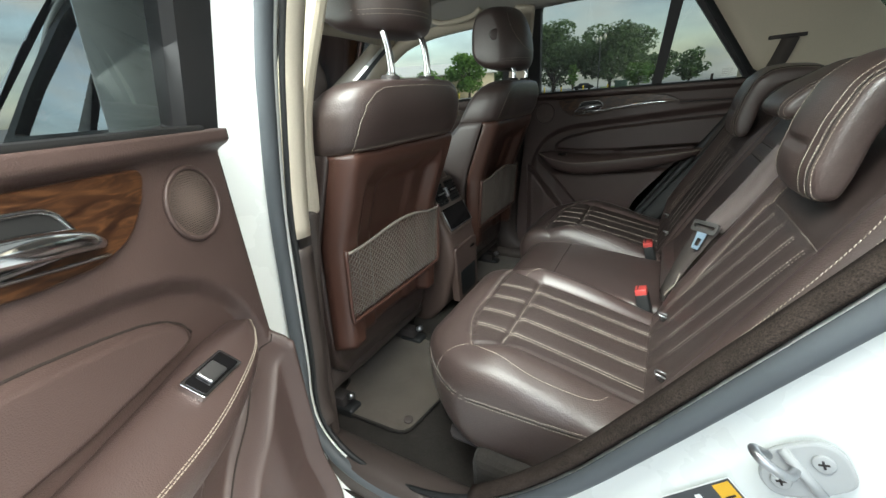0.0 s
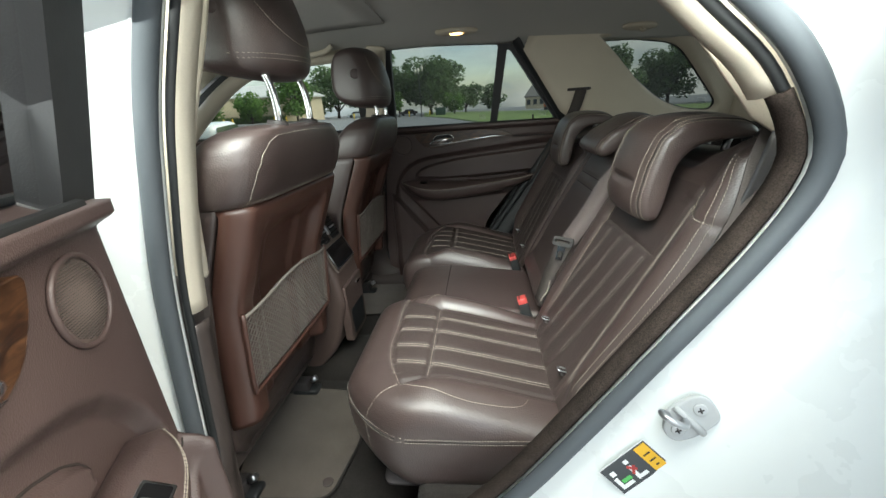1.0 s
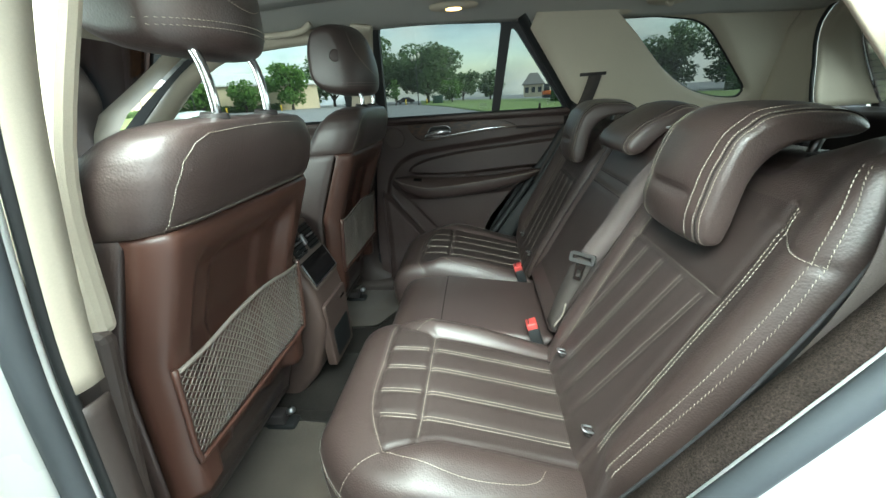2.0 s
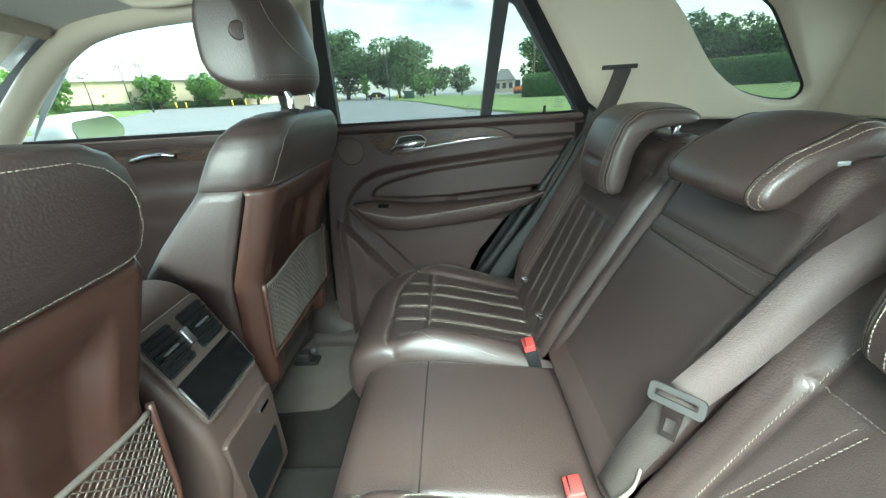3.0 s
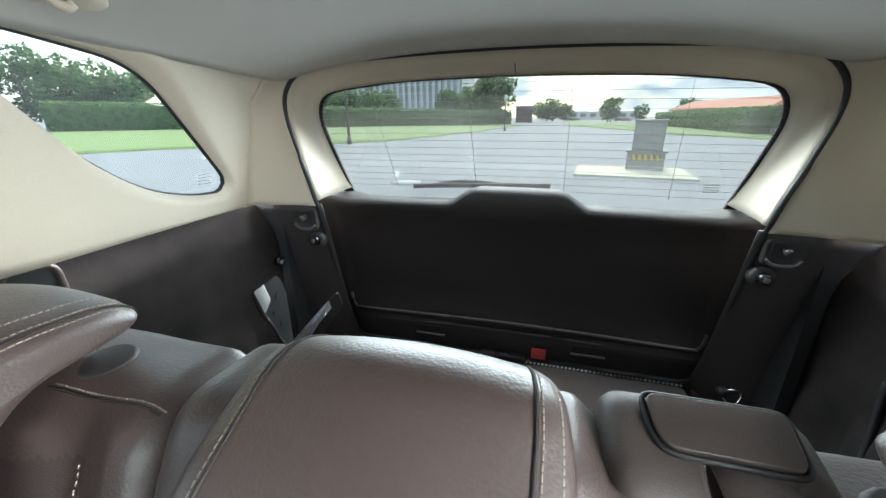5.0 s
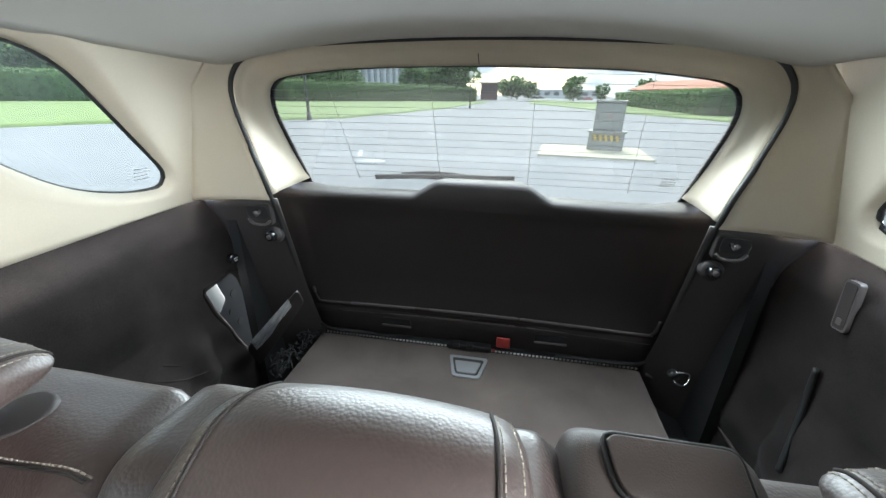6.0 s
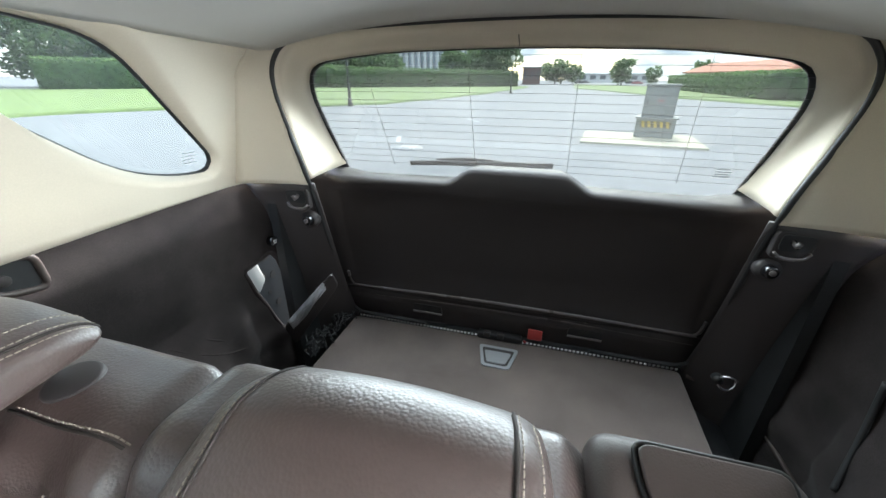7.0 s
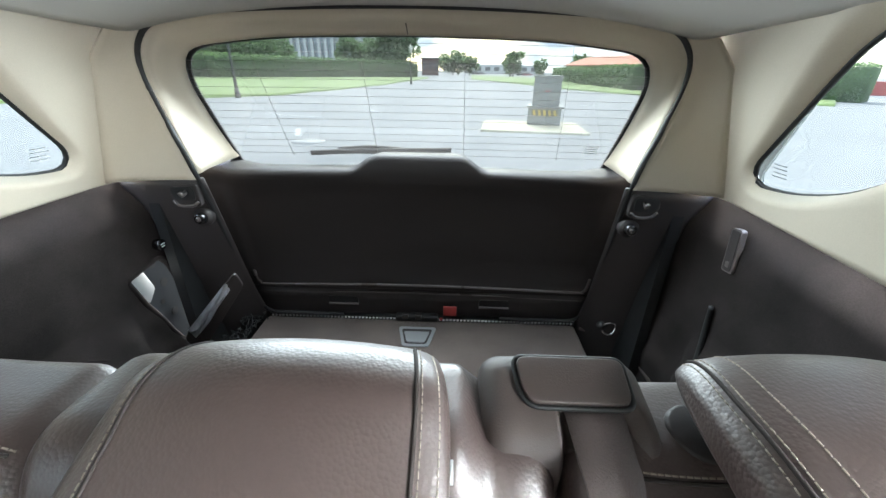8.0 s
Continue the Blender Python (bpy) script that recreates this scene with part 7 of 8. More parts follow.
# ---- on the door jamb ----
def jamb_things():
    sk = thing("door_striker", "bare metal door striker on a dull grey plate", "door striker")
    m = Matrix.Translation((1.420, -0.786, 1.026)) @ Matrix.Rotation(radians(-42), 4, "Y") @ Matrix.Rotation(radians(-14), 4, "X") @ Matrix.Scale(0.84, 4)
    dull = mat("dull_grey_plate", (0.40, 0.41, 0.41), 0.5, var=0.08, var_scale=30)
    plate = rounded([(-0.047, -0.022), (-0.050, 0.006), (-0.020, 0.032), (0.032, 0.030), (0.047, 0.010), (0.038, -0.028), (-0.01, -0.032)], 0.014, 4)
    part("plate", prism(plate, "y", -0.005, 0.006), dull, sk, smooth=False, mods=[bev(0.003)]).matrix_local = m
    part("rib", tube([(-0.006, -0.005, 0.030), (0.000, -0.007, -0.030)], 0.006, 8), dull, sk).matrix_local = m
    part("loop", tube(smooth_line([(-0.006, -0.002, 0.004), (-0.010, -0.030, 0.012), (-0.014, -0.043, 0.028), (-0.020, -0.045, 0.045), (-0.024, -0.030, 0.050), (-0.024, -0.004, 0.026)], 5), 0.0058, 10), satin, sk, "bright striker loop").matrix_local = m
    for p in ((0.022, 0.006), (-0.028, -0.004)):
        part("bolt", tube([(p[0], -0.003, p[1]), (p[0], -0.0085, p[1])], 0.0105, 16), dull, sk, mods=[bev(0.0015)]).matrix_local = m
        for k in range(2):
            part("bolt_slot", box(-0.005, 0.005, -0.0092, -0.0084, -0.0012, 0.0012, m=Matrix.Translation((p[0], 0, p[1])) @ Matrix.Rotation(radians(20 + 90 * k), 4, "Y")), dark_plastic, sk).matrix_local = m
    lb = thing("warning_label", "small dark warning label with pictograms stuck to the jamb", "label")
    m = Matrix.Translation((1.357, -0.781, 0.922)) @ Matrix.Rotation(radians(-50), 4, "Y") @ Matrix.Rotation(radians(-14), 4, "X") @ Matrix.Diagonal((1.05, 1, 1.15, 1))
    part("sheet", box(-0.042, 0.042, -0.0005, 0.0005, -0.021, 0.021), paper, lb, smooth=False).matrix_local = m
    part("edge", box(-0.0428, 0.0428, -0.0003, 0.0006, -0.0218, 0.0218), white_print, lb, smooth=False).matrix_local = m
    bm = box(0.021, 0.040, -0.0012, -0.0008, -0.019, 0.019)
    part("yellow_field", bm, yellow, lb, smooth=False).matrix_local = m
    bm = bmesh.new()
    box(-0.036, -0.030, -0.0012, -0.0008, -0.016, 0.002, bm), box(-0.030, -0.014, -0.0012, -0.0008, -0.016, -0.011, bm), box(-0.034, -0.026, -0.0012, -0.0008, 0.005, 0.012, bm), box(-0.006, 0.000, -0.0012, -0.0008, -0.016, 0.006, bm), box(0.000, 0.012, -0.0012, -0.0008, -0.016, -0.011, bm), box(-0.005, 0.002, -0.0012, -0.0008, 0.009, 0.015, bm)
    part("pictogram", bm, white_print, lb, smooth=False).matrix_local = m
    part("green_bar", box(-0.028, -0.012, -0.0016, -0.0011, -0.009, -0.004), green_print, lb, smooth=False).matrix_local = m
    bm = box(-0.009, 0.005, -0.0016, -0.0012, -0.002, 0.002, m=Matrix.Rotation(radians(45), 4, "Y"))
    box(-0.009, 0.005, -0.0016, -0.0012, -0.002, 0.002, bm, Matrix.Rotation(radians(-45), 4, "Y"))
    part("red_cross", bm, red_plastic, lb, smooth=False).matrix_local = m
    bm = bmesh.new()
    box(0.025, 0.036, -0.0016, -0.0012, 0.004, 0.006, bm), box(0.025, 0.036, -0.0016, -0.0012, -0.006, -0.004, bm), box(0.028, 0.033, -0.0016, -0.0012, -0.014, -0.012, bm)
    part("black_print", bm, black_rubber, lb, smooth=False).matrix_local = m


jamb_things()


# ---- outside ----
asphalt = mat("worn_asphalt", (0.19, 0.195, 0.20), 0.9, var=0.16, var_scale=0.35, grain=0.5, grain_scale=60, fine=0.12, fine_scale=9)
grass_mat = mat("mown_grass", (0.15, 0.215, 0.06), 0.95, var=0.25, var_scale=0.5, grain=0.6, grain_scale=20, fine=0.25, fine_scale=6)
hedge_mat = mat("hedge_leaves", (0.14, 0.225, 0.09), 0.7, var=0.4, var_scale=1.5, fine=0.3, fine_scale=8)
leaf_mat = mat("oak_leaves", (0.145, 0.22, 0.098), 0.65, var=0.4, var_scale=0.6, fine=0.3, fine_scale=5)
light_leaf = mat("young_leaves", (0.13, 0.245, 0.055), 0.65, var=0.35, var_scale=0.8, fine=0.3, fine_scale=5)
bark = mat("bark", (0.07, 0.055, 0.042), 0.95, var=0.3, var_scale=3, grain=0.6, grain_scale=30)
concrete = mat("pale_concrete", (0.55, 0.50, 0.36), 0.9, var=0.15, var_scale=2, grain=0.4, grain_scale=40, fine=0.1, fine_scale=20)
cream_wall = mat("cream_wall", (0.62, 0.53, 0.38), 0.85, var=0.06, var_scale=0.3)
metal_roof = mat("pale_metal_roof", (0.55, 0.56, 0.55), 0.6, var=0.06, var_scale=0.4)
tile_roof = mat("orange_tile_roof", (0.50, 0.20, 0.12), 0.8, var=0.15, var_scale=0.5)
white_wall = mat("white_wall", (0.72, 0.71, 0.68), 0.8, var=0.06, var_scale=0.4)
dark_window = mat("dark_window", (0.05, 0.06, 0.07), 0.2, var=0.1)
cabinet_grey = mat("grey_green_steel", (0.24, 0.25, 0.23), 0.5, var=0.1, var_scale=3)
road_paint = mat("worn_road_paint", (0.62, 0.63, 0.63), 0.8, var=0.25, var_scale=3)
dark_metal = mat("dark_metal", (0.035, 0.036, 0.036), 0.5, var=0.1)
pole_wood = mat("pole_wood", (0.16, 0.13, 0.10), 0.9, var=0.2, var_scale=4)
yellow_paint = mat("yellow_paint", (0.75, 0.52, 0.05), 0.6, var=0.1)
def leafy(m, share=0.62):
    """Lets light through a leaf as well as off it."""
    n, l = m.node_tree.nodes, m.node_tree.links
    out, b = n["Material Output"], n["Principled BSDF"]
    tl, mx = n.new("ShaderNodeBsdfTranslucent"), n.new("ShaderNodeMixShader")
    src = b.inputs["Base Color"].links[0].from_socket
    l.new(src, tl.inputs["Color"])
    mx.inputs[0].default_value = share
    l.new(b.outputs[0], mx.inputs[1]), l.new(tl.outputs[0], mx.inputs[2])
    l.new(mx.outputs[0], out.inputs["Surface"])


for leaf_like in (leaf_mat, light_leaf, hedge_mat):
    leafy(leaf_like)
EYE_AT = Vector((1.15, -0.3, 1.46))


def at_az(az, dist):
    """A place at a bearing from the car (0: to its right, 90: behind it)."""
    x, y = EYE_AT.x + math.sin(radians(az)) * dist, EYE_AT.y + math.cos(radians(az)) * dist
    return Vector((x, y, ground_height(x, y)))


def ground():
    rs = [0, 3, 6, 10, 14, 18, 23, 30, 40, 55, 75, 100, 140, 200, 300, 500, 900, 1800, 4000]
    bm = bmesh.new()
    n = 72
    rings = [[Vector((0, 0, 0))]]
    vs = [[bm.verts.new((0, 0, 0))]]
    for r in rs[1:]:
        ring = []
        for k in range(n):
            a = 2 * math.pi * k / n
            x, y = r * math.cos(a), r * math.sin(a)
            rr = min(1.0, 160 / max(r, 1))
            ring.append(bm.verts.new((x, y, ground_height(x * rr, y * rr))))
        vs.append(ring)
    for k in range(n):
        bm.faces.new((vs[0][0], vs[1][k], vs[1][(k + 1) % n]))
    for a, b in zip(vs[1:], vs[2:]):
        for k in range(n):
            bm.faces.new((a[k], b[k], b[(k + 1) % n], a[(k + 1) % n]))
    ob = part("ground", bm, asphalt)
    tagged(ob, "wide worn grey asphalt car park", "car park", kind="structure")


def lawn(name, pts, label):
    """A raised lawn; pts: (bearing, near distance, far distance)."""
    bm = bmesh.new()
    rows = []
    dense = []
    for (a0, n0, f0), (a1, n1, f1) in zip(pts, pts[1:]):
        k = max(2, int(abs(a1 - a0) / 2))
        for i in range(k):
            t = i / k
            dense.append((a0 + (a1 - a0) * t, n0 + (n1 - n0) * t, f0 + (f1 - f0) * t))
    dense.append(pts[-1])
    for az, n, f in dense:
        row = [at_az(az, n)]
        for i in range(1, 12):
            p = at_az(az, n + (f - n) * (i / 11) ** 1.5)
            p.z += 0.12
            row.append(p)
        row[0].z -= 0.02
        q = at_az(az, n + 0.12)
        q.z += 0.11
        row.insert(1, q)
        rows.append(row)
    ob = part(name, loft(rows, cap=False, closed=False), grass_mat)
    tagged(ob, label, "lawn", kind="structure")


def leaves(centres, size, count, rnd, flat=1.0):
    """A crown of many small leaf clumps scattered over rounded masses."""
    verts, faces = [], []
    for c, r in centres:
        m = int(count * r * r)
        for _ in range(m):
            d = Vector((rnd.gauss(0, 1), rnd.gauss(0, 1), rnd.gauss(0, 1) * flat)).normalized()
            p = c + Vector((d.x, d.y, d.z * 0.82)) * r * (0.72 + 0.34 * rnd.random())
            e = size * (0.55 + 0.9 * rnd.random())
            u = Vector((rnd.gauss(0, 1), rnd.gauss(0, 1), rnd.gauss(0, 0.6))).normalized()
            v = u.cross(d + Vector((0.01, 0.02, 0.03))).normalized()
            w = (d * 0.35 + u * 0.2)
            i = len(verts)
            verts += [p - u * e, p + v * e * 0.7 + w * e * 0.4, p + u * e, p - v * e * 0.7 - w * e * 0.2]
            faces += [(i, i + 1, i + 2), (i, i + 2, i + 3)]
    return verts, faces


def mesh_part(name, verts, faces, material, parent=None, label=""):
    me = bpy.data.meshes.new(name)
    me.from_pydata([tuple(v) for v in verts], [], faces)
    me.materials.append(material)
    ob = new(name, me)
    ob.parent = parent
    if label:
        ob["label"] = label
    return ob


def tree(az, dist, height, width, label="broad green tree standing on the lawn", material=None, seed=0, trunk=0.10, lift=0.0, group="trees round the car park"):
    rnd = random.Random(seed)
    base = at_az(az, dist) + Vector((0, 0, lift))
    t = thing("tree", label, "tree", group)
    th = height * trunk
    r0 = height * 0.028
    part("trunk", tube([base - Vector((0, 0, 0.3)), base + Vector((0, 0, th * 0.6)), base + Vector((0.1, 0.1, th * 1.4)), base + Vector((0.2, 0, height * 0.7))], [r0 * 1.3, r0, r0 * 0.8, r0 * 0.3], 8), bark, t)
    masses = []
    core = base + Vector((0, 0, th + (height - th) * 0.46))
    masses.append((core, min(width, height - th) * 0.33))
    for k in range(24):
        a = 2 * math.pi * k / 9 + rnd.random()
        e = rnd.uniform(-0.95, 1.0)
        rr = width * 0.5 * math.sqrt(max(0.05, 1 - e * e * 0.8)) * rnd.uniform(0.45, 0.85)
        c = core + Vector((math.cos(a) * rr, math.sin(a) * rr, e * (height - th) * 0.36))
        masses.append((c, width * rnd.uniform(0.12, 0.21)))
        if k % 6 == 0:
            mid = base + Vector((0, 0, th * 1.1))
            part("limb", tube([mid, mid.lerp(c, 0.5) + Vector((0, 0, 0.2)), c], [r0 * 0.6, r0 * 0.4, r0 * 0.15], 6), bark, t)
    size = max(0.14, dist * 0.0034)
    v, f = leaves(masses, size, 26 / (size * size) * 0.17, rnd)
    mesh_part("crown", v, f, material or leaf_mat, t)


def hedge(name, a0, d0, a1, d1, height, thick, seed, label="long clipped green hedge along the lawn", material=None, lift=0.1, leaf=None):
    rnd = random.Random(seed)
    p0, p1 = at_az(a0, d0), at_az(a1, d1)
    p0.z += lift
    p1.z += lift
    d = p1 - p0
    L = d.length
    u = d.normalized()
    n = Vector((-u.y, u.x, 0))
    h = thing(name, label, "hedge", "hedges")
    rows = []
    k = max(8, int(L / 1.2))
    for i in range(k + 1):
        c = p0 + d * i / k
        hh = height * (0.94 + 0.06 * noise.noise(c * 0.35))
        w = thick / 2 * (0.95 + 0.1 * noise.noise(c * 0.5 + Vector((9, 0, 0))))
        rows.append([c - n * w - Vector((0, 0, 0.3)), c - n * w + Vector((0, 0, hh * 0.85)), c - n * w * 0.7 + Vector((0, 0, hh)), c + n * w * 0.7 + Vector((0, 0, hh)), c + n * w + Vector((0, 0, hh * 0.85)), c + n * w - Vector((0, 0, 0.3))])
    part("core", loft(rows), hedge_mat, h)
    size = leaf or max(0.09, (d0 + d1) / 2 * 0.0036)
    verts, faces = [], []
    count = int(min(26000, L * (height * 2 + thick) / (size * size) * 0.9))
    for _ in range(count):
        t = rnd.random()
        c = p0 + d * t
        q = rnd.random() * (2 * height + thick)
        if q < height: off = -n * thick / 2 + Vector((0, 0, q)); o = -n
        elif q < height + thick: off = n * (q - height - thick / 2) + Vector((0, 0, height)); o = Vector((0, 0, 1))
        else: off = n * thick / 2 + Vector((0, 0, q - height - thick)); o = n
        p = c + off + o * rnd.gauss(0.02, 0.06)
        e = size * rnd.uniform(0.5, 1.2)
        a = Vector((rnd.gauss(0, 1), rnd.gauss(0, 1), rnd.gauss(0, 1))).normalized()
        b = a.cross(o + Vector((0.1, 0.05, 0.02))).normalized()
        i = len(verts)
        verts += [p - a * e * 0.6, p + b * e * 0.5 + o * e * 0.3, p + a * e * 0.6, p - b * e * 0.5]
        faces += [(i, i + 1, i + 2), (i, i + 2, i + 3)]
    mesh_part("foliage", verts, faces, material or hedge_mat, h)


def building(name, az0, d0, az1, d1, height, wall_mat, roof_mat, label, roof_h=1.5, windows=0, deep=14, lift=0.0, fins=0):
    p0, p1 = at_az(az0, d0) + Vector((0, 0, lift)), at_az(az1, d1) + Vector((0, 0, lift))
    z = min(p0.z, p1.z) - 0.5
    u = (p1 - p0)
    u.z = 0
    L = u.length
    u.normalize()
    n = Vector((-u.y, u.x, 0))
    c = (p0 + p1) / 2 - Vector((EYE_AT.x, EYE_AT.y, 0))
    if n.dot(c) < 0:
        n = -n
    b = thing(name, label, "building")
    up = Vector((0, 0, 1))
    H = (p0.z + p1.z) / 2 + height

    def P(t, f, h):
        q = p0 + u * t + n * f
        return Vector((q.x, q.y, h))
    part("wall", loft([[P(0, 0, z), P(L, 0, z), P(L, deep, z), P(0, deep, z)], [P(0, 0, H), P(L, 0, H), P(L, deep, H), P(0, deep, H)]]), wall_mat, b, smooth=False)
    if roof_h > 0:
        o = 0.6
        part("roof", loft([[P(-o, -o, H), P(L + o, -o, H), P(L + o, deep + o, H), P(-o, deep + o, H)], [P(-o, -o, H + 0.25), P(L + o, -o, H + 0.25), P(L + o, deep + o, H + 0.25), P(-o, deep + o, H + 0.25)],
                           [P(2, deep * 0.42, H + roof_h), P(L - 2, deep * 0.42, H + roof_h), P(L - 2, deep * 0.58, H + roof_h), P(2, deep * 0.58, H + roof_h)]]), roof_mat, b, smooth=False)
    for k in range(windows):
        t = L * (k + 0.5) / windows
        w = L / windows * 0.28
        base = H - height
        wd = part("window", loft([[P(t - w, -0.05, base + height * 0.35), P(t + w, -0.05, base + height * 0.35), P(t + w, 0.1, base + height * 0.35), P(t - w, 0.1, base + height * 0.35)],
                                  [P(t - w, -0.05, base + height * 0.8), P(t + w, -0.05, base + height * 0.8), P(t + w, 0.1, base + height * 0.8), P(t - w, 0.1, base + height * 0.8)]]), dark_window, b, smooth=False)
        part("sill", loft([[P(t - w * 1.1, -0.16, base + height * 0.33), P(t + w * 1.1, -0.16, base + height * 0.33), P(t + w * 1.1, 0, base + height * 0.33), P(t - w * 1.1, 0, base + height * 0.33)],
                           [P(t - w * 1.1, -0.16, base + height * 0.35), P(t + w * 1.1, -0.16, base + height * 0.35), P(t + w * 1.1, 0, base + height * 0.35), P(t - w * 1.1, 0, base + height * 0.35)]]), wall_mat, wd, smooth=False)
    for k in range(fins):
        t = L * (k + 0.5) / fins
        w = L / fins * 0.2
        part("fin", loft([[P(t - w, -1.0, z), P(t + w, -1.0, z), P(t + w, 0, z), P(t - w, 0, z)], [P(t - w, -1.0, H - 1), P(t + w, -1.0, H - 1), P(t + w, 0, H - 1), P(t - w, 0, H - 1)]]), white_wall, b, smooth=False)
    return b


def lamp_post(az, dist, height, heads=3, label="dark lamp post with lantern heads beside the car park"):
    p = at_az(az, dist)
    t = thing("lamp_post", label, "street lamp", "lamp posts")
    part("pole", tube([p - Vector((0, 0, 0.3)), p + Vector((0, 0, height * 0.5)), p + Vector((0, 0, height))], [0.10, 0.08, 0.06], 8), dark_metal, t)
    part("foot", tube([p, p + Vector((0, 0, 0.5))], [0.16, 0.12], 10), dark_metal, t)
    for k in range(heads):
        a = 2 * math.pi * k / heads + 0.6
        off = Vector((math.cos(a), math.sin(a), 0)) * (0.75 if heads > 1 else 0)
        q = p + Vector((0, 0, height + (0.1 if k else 0.55))) + off
        part("arm", tube([p + Vector((0, 0, height * 0.97)), q - Vector((0, 0, 0.3))], 0.035, 6), dark_metal, t)
        part("lantern", tube([q - Vector((0, 0, 0.35)), q + Vector((0, 0, 0.15)), q + Vector((0, 0, 0.45)), q + Vector((0, 0, 0.6))], [0.10, 0.26, 0.22, 0.04], 8), lamp_lens, t, "pale glass lantern")


def power_cabinet():
    """The switch cabinet on its concrete pad behind the car."""
    ang = radians(-13)
    m = Matrix.Translation((14.6, -3.05, 0)) @ Matrix.Rotation(ang, 4, "Z")
    pad = part("concrete_pad", box(-1.35, 1.2, -1.35, 1.75, -0.05, 0.06), concrete, smooth=False, mods=[bev(0.02)])
    pad.matrix_world = Matrix.Translation((14.0, -2.75, 0)) @ Matrix.Rotation(ang * 0.5, 4, "Z")
    tagged(pad, "pale concrete pad on the asphalt", "concrete pad")
    c = thing("power_cabinet", "grey-green steel power cabinet with a hazard-striped base", "power cabinet", at=Matrix.Translation((14.6, -3.05, 0.06)) @ Matrix.Rotation(ang, 4, "Z"))
    part("base", box(-0.42, 0.42, -0.52, 0.52, 0, 0.52), cabinet_grey, c, smooth=False, mods=[bev(0.02)])
    part("lip", box(-0.47, 0.47, -0.57, 0.57, 0.52, 0.57), cabinet_grey, c, smooth=False, mods=[bev(0.01)])
    part("body", box(-0.36, 0.36, -0.42, 0.42, 0.57, 1.40), cabinet_grey, c, smooth=False, mods=[bev(0.015)])
    part("cap", box(-0.40, 0.40, -0.45, 0.45, 1.40, 1.46), cabinet_grey, c, smooth=False, mods=[bev(0.015)])
    part("door", box(-0.375, -0.36, -0.39, 0.39, 0.62, 1.37), cabinet_grey, c, smooth=False, mods=[bev(0.004)])
    part("door_handle", box(-0.395, -0.375, 0.30, 0.33, 0.9, 1.05), dark_metal, c)
    part("red_plate", box(-0.38, -0.376, -0.10, 0.06, 1.0, 1.03), red_plastic, c, "red warning plate", smooth=False)
    bd = part("hazard_band", box(-0.428, -0.42, -0.40, 0.40, 0.28, 0.46), dark_metal, c, "black and yellow hazard band", smooth=False)
    for k in range(5):
        y = -0.36 + k * 0.16
        part("stripe", prism([(y - 0.02, 0.285), (y + 0.06, 0.285), (y + 0.10, 0.455), (y + 0.02, 0.455)], "x", -0.432, -0.428), yellow_paint, bd, smooth=False)


def far_car(az, dist, color, turn=0.0, label="parked car in the distance"):
    p = at_az(az, dist)
    c = thing("parked_car", label, "car", "parked cars", at=Matrix.Translation(p) @ Matrix.Rotation(radians(turn), 4, "Z"))
    body = rounded([(-2.2, 0.35), (-2.2, 0.85), (-1.3, 0.95), (-0.75, 1.45), (0.9, 1.45), (1.6, 0.98), (2.2, 0.85), (2.2, 0.35)], 0.15, 3)
    part("body", pillow(body, "y", -0.85, 0.85, 0.12, 0.25), color, c)
    part("windows", prism(rounded([(-1.15, 0.98), (-0.70, 1.38), (0.85, 1.38), (1.40, 1.0)], 0.05, 2), "y", -0.86, 0.86), dark_window, c, smooth=False)
    for x in (-1.35, 1.35):
        for y in (-0.8, 0.8):
            part("wheel", tube([(x, y - 0.1, 0.33), (x, y + 0.1, 0.33)], 0.33, 14), black_rubber, c)


ground()
lawn("lawn_1", [(-8, 78, 130), (-2, 46, 120), (2, 33, 110), (10, 25, 95), (20, 23.2, 78), (30, 25.5, 75), (40, 26.2, 75), (48, 26.8, 78), (58, 26.6, 80), (66, 28, 84), (74, 36, 88), (80, 48, 92), (84, 70, 98), (86, 90, 110)], "mown lawn behind a kerb, with hedges along it")
lawn("lawn_2", [(-70, 16, 90), (-58, 19, 90), (-50, 30, 88), (-44, 45, 86), (-39, 62, 84), (-37.2, 74, 84)], "mown lawn in front of a long building")
lawn("lawn_3", [(92, 88, 170), (98, 62, 140), (104, 46, 110), (110, 40, 90), (116, 36, 80), (124, 34, 75), (132, 34, 70)], "mown lawn beside the car park road")
power_cabinet()
hedge("hedge", 30, 73, 62, 82, 3.6, 3.0, 1)
hedge("hedge", 59, 76, 84, 104, 3.3, 3.0, 2)
hedge("hedge", 10.8, 66, 20.5, 60, 3.2, 3.0, 3)
hedge("hedge", 103.5, 95, 114, 46, 2.3, 2.5, 4)
hedge("hedge", 113, 48, 134, 42, 2.3, 2.5, 5)
# the tree line to the right
tree(-20, 105, 12.5, 15, seed=11)
tree(-14, 100, 15.5, 16, seed=12)
tree(-7, 98, 14, 17, seed=13)
tree(-2, 112, 9, 9, seed=14)
tree(1.8, 115, 8.0, 7, seed=15)
tree(-3.6, 88, 5.0, 5, seed=16, material=light_leaf, label="small light green tree on the lawn", trunk=0.15)
tree(-11.6, 84, 5.4, 2.2, seed=17, material=light_leaf, label="slim young tree at the edge of the lot", trunk=0.1)
tree(13.5, 84, 12.5, 11, seed=18)
tree(17, 82, 11.5, 12, seed=19)
tree(24, 95, 13, 14, seed=20)
tree(31, 96, 13.5, 13, seed=21)
tree(36.5, 90, 11.5, 12, seed=22)
tree(44.5, 88, 8.5, 8, seed=23)
tree(52, 100, 8, 9, seed=24)
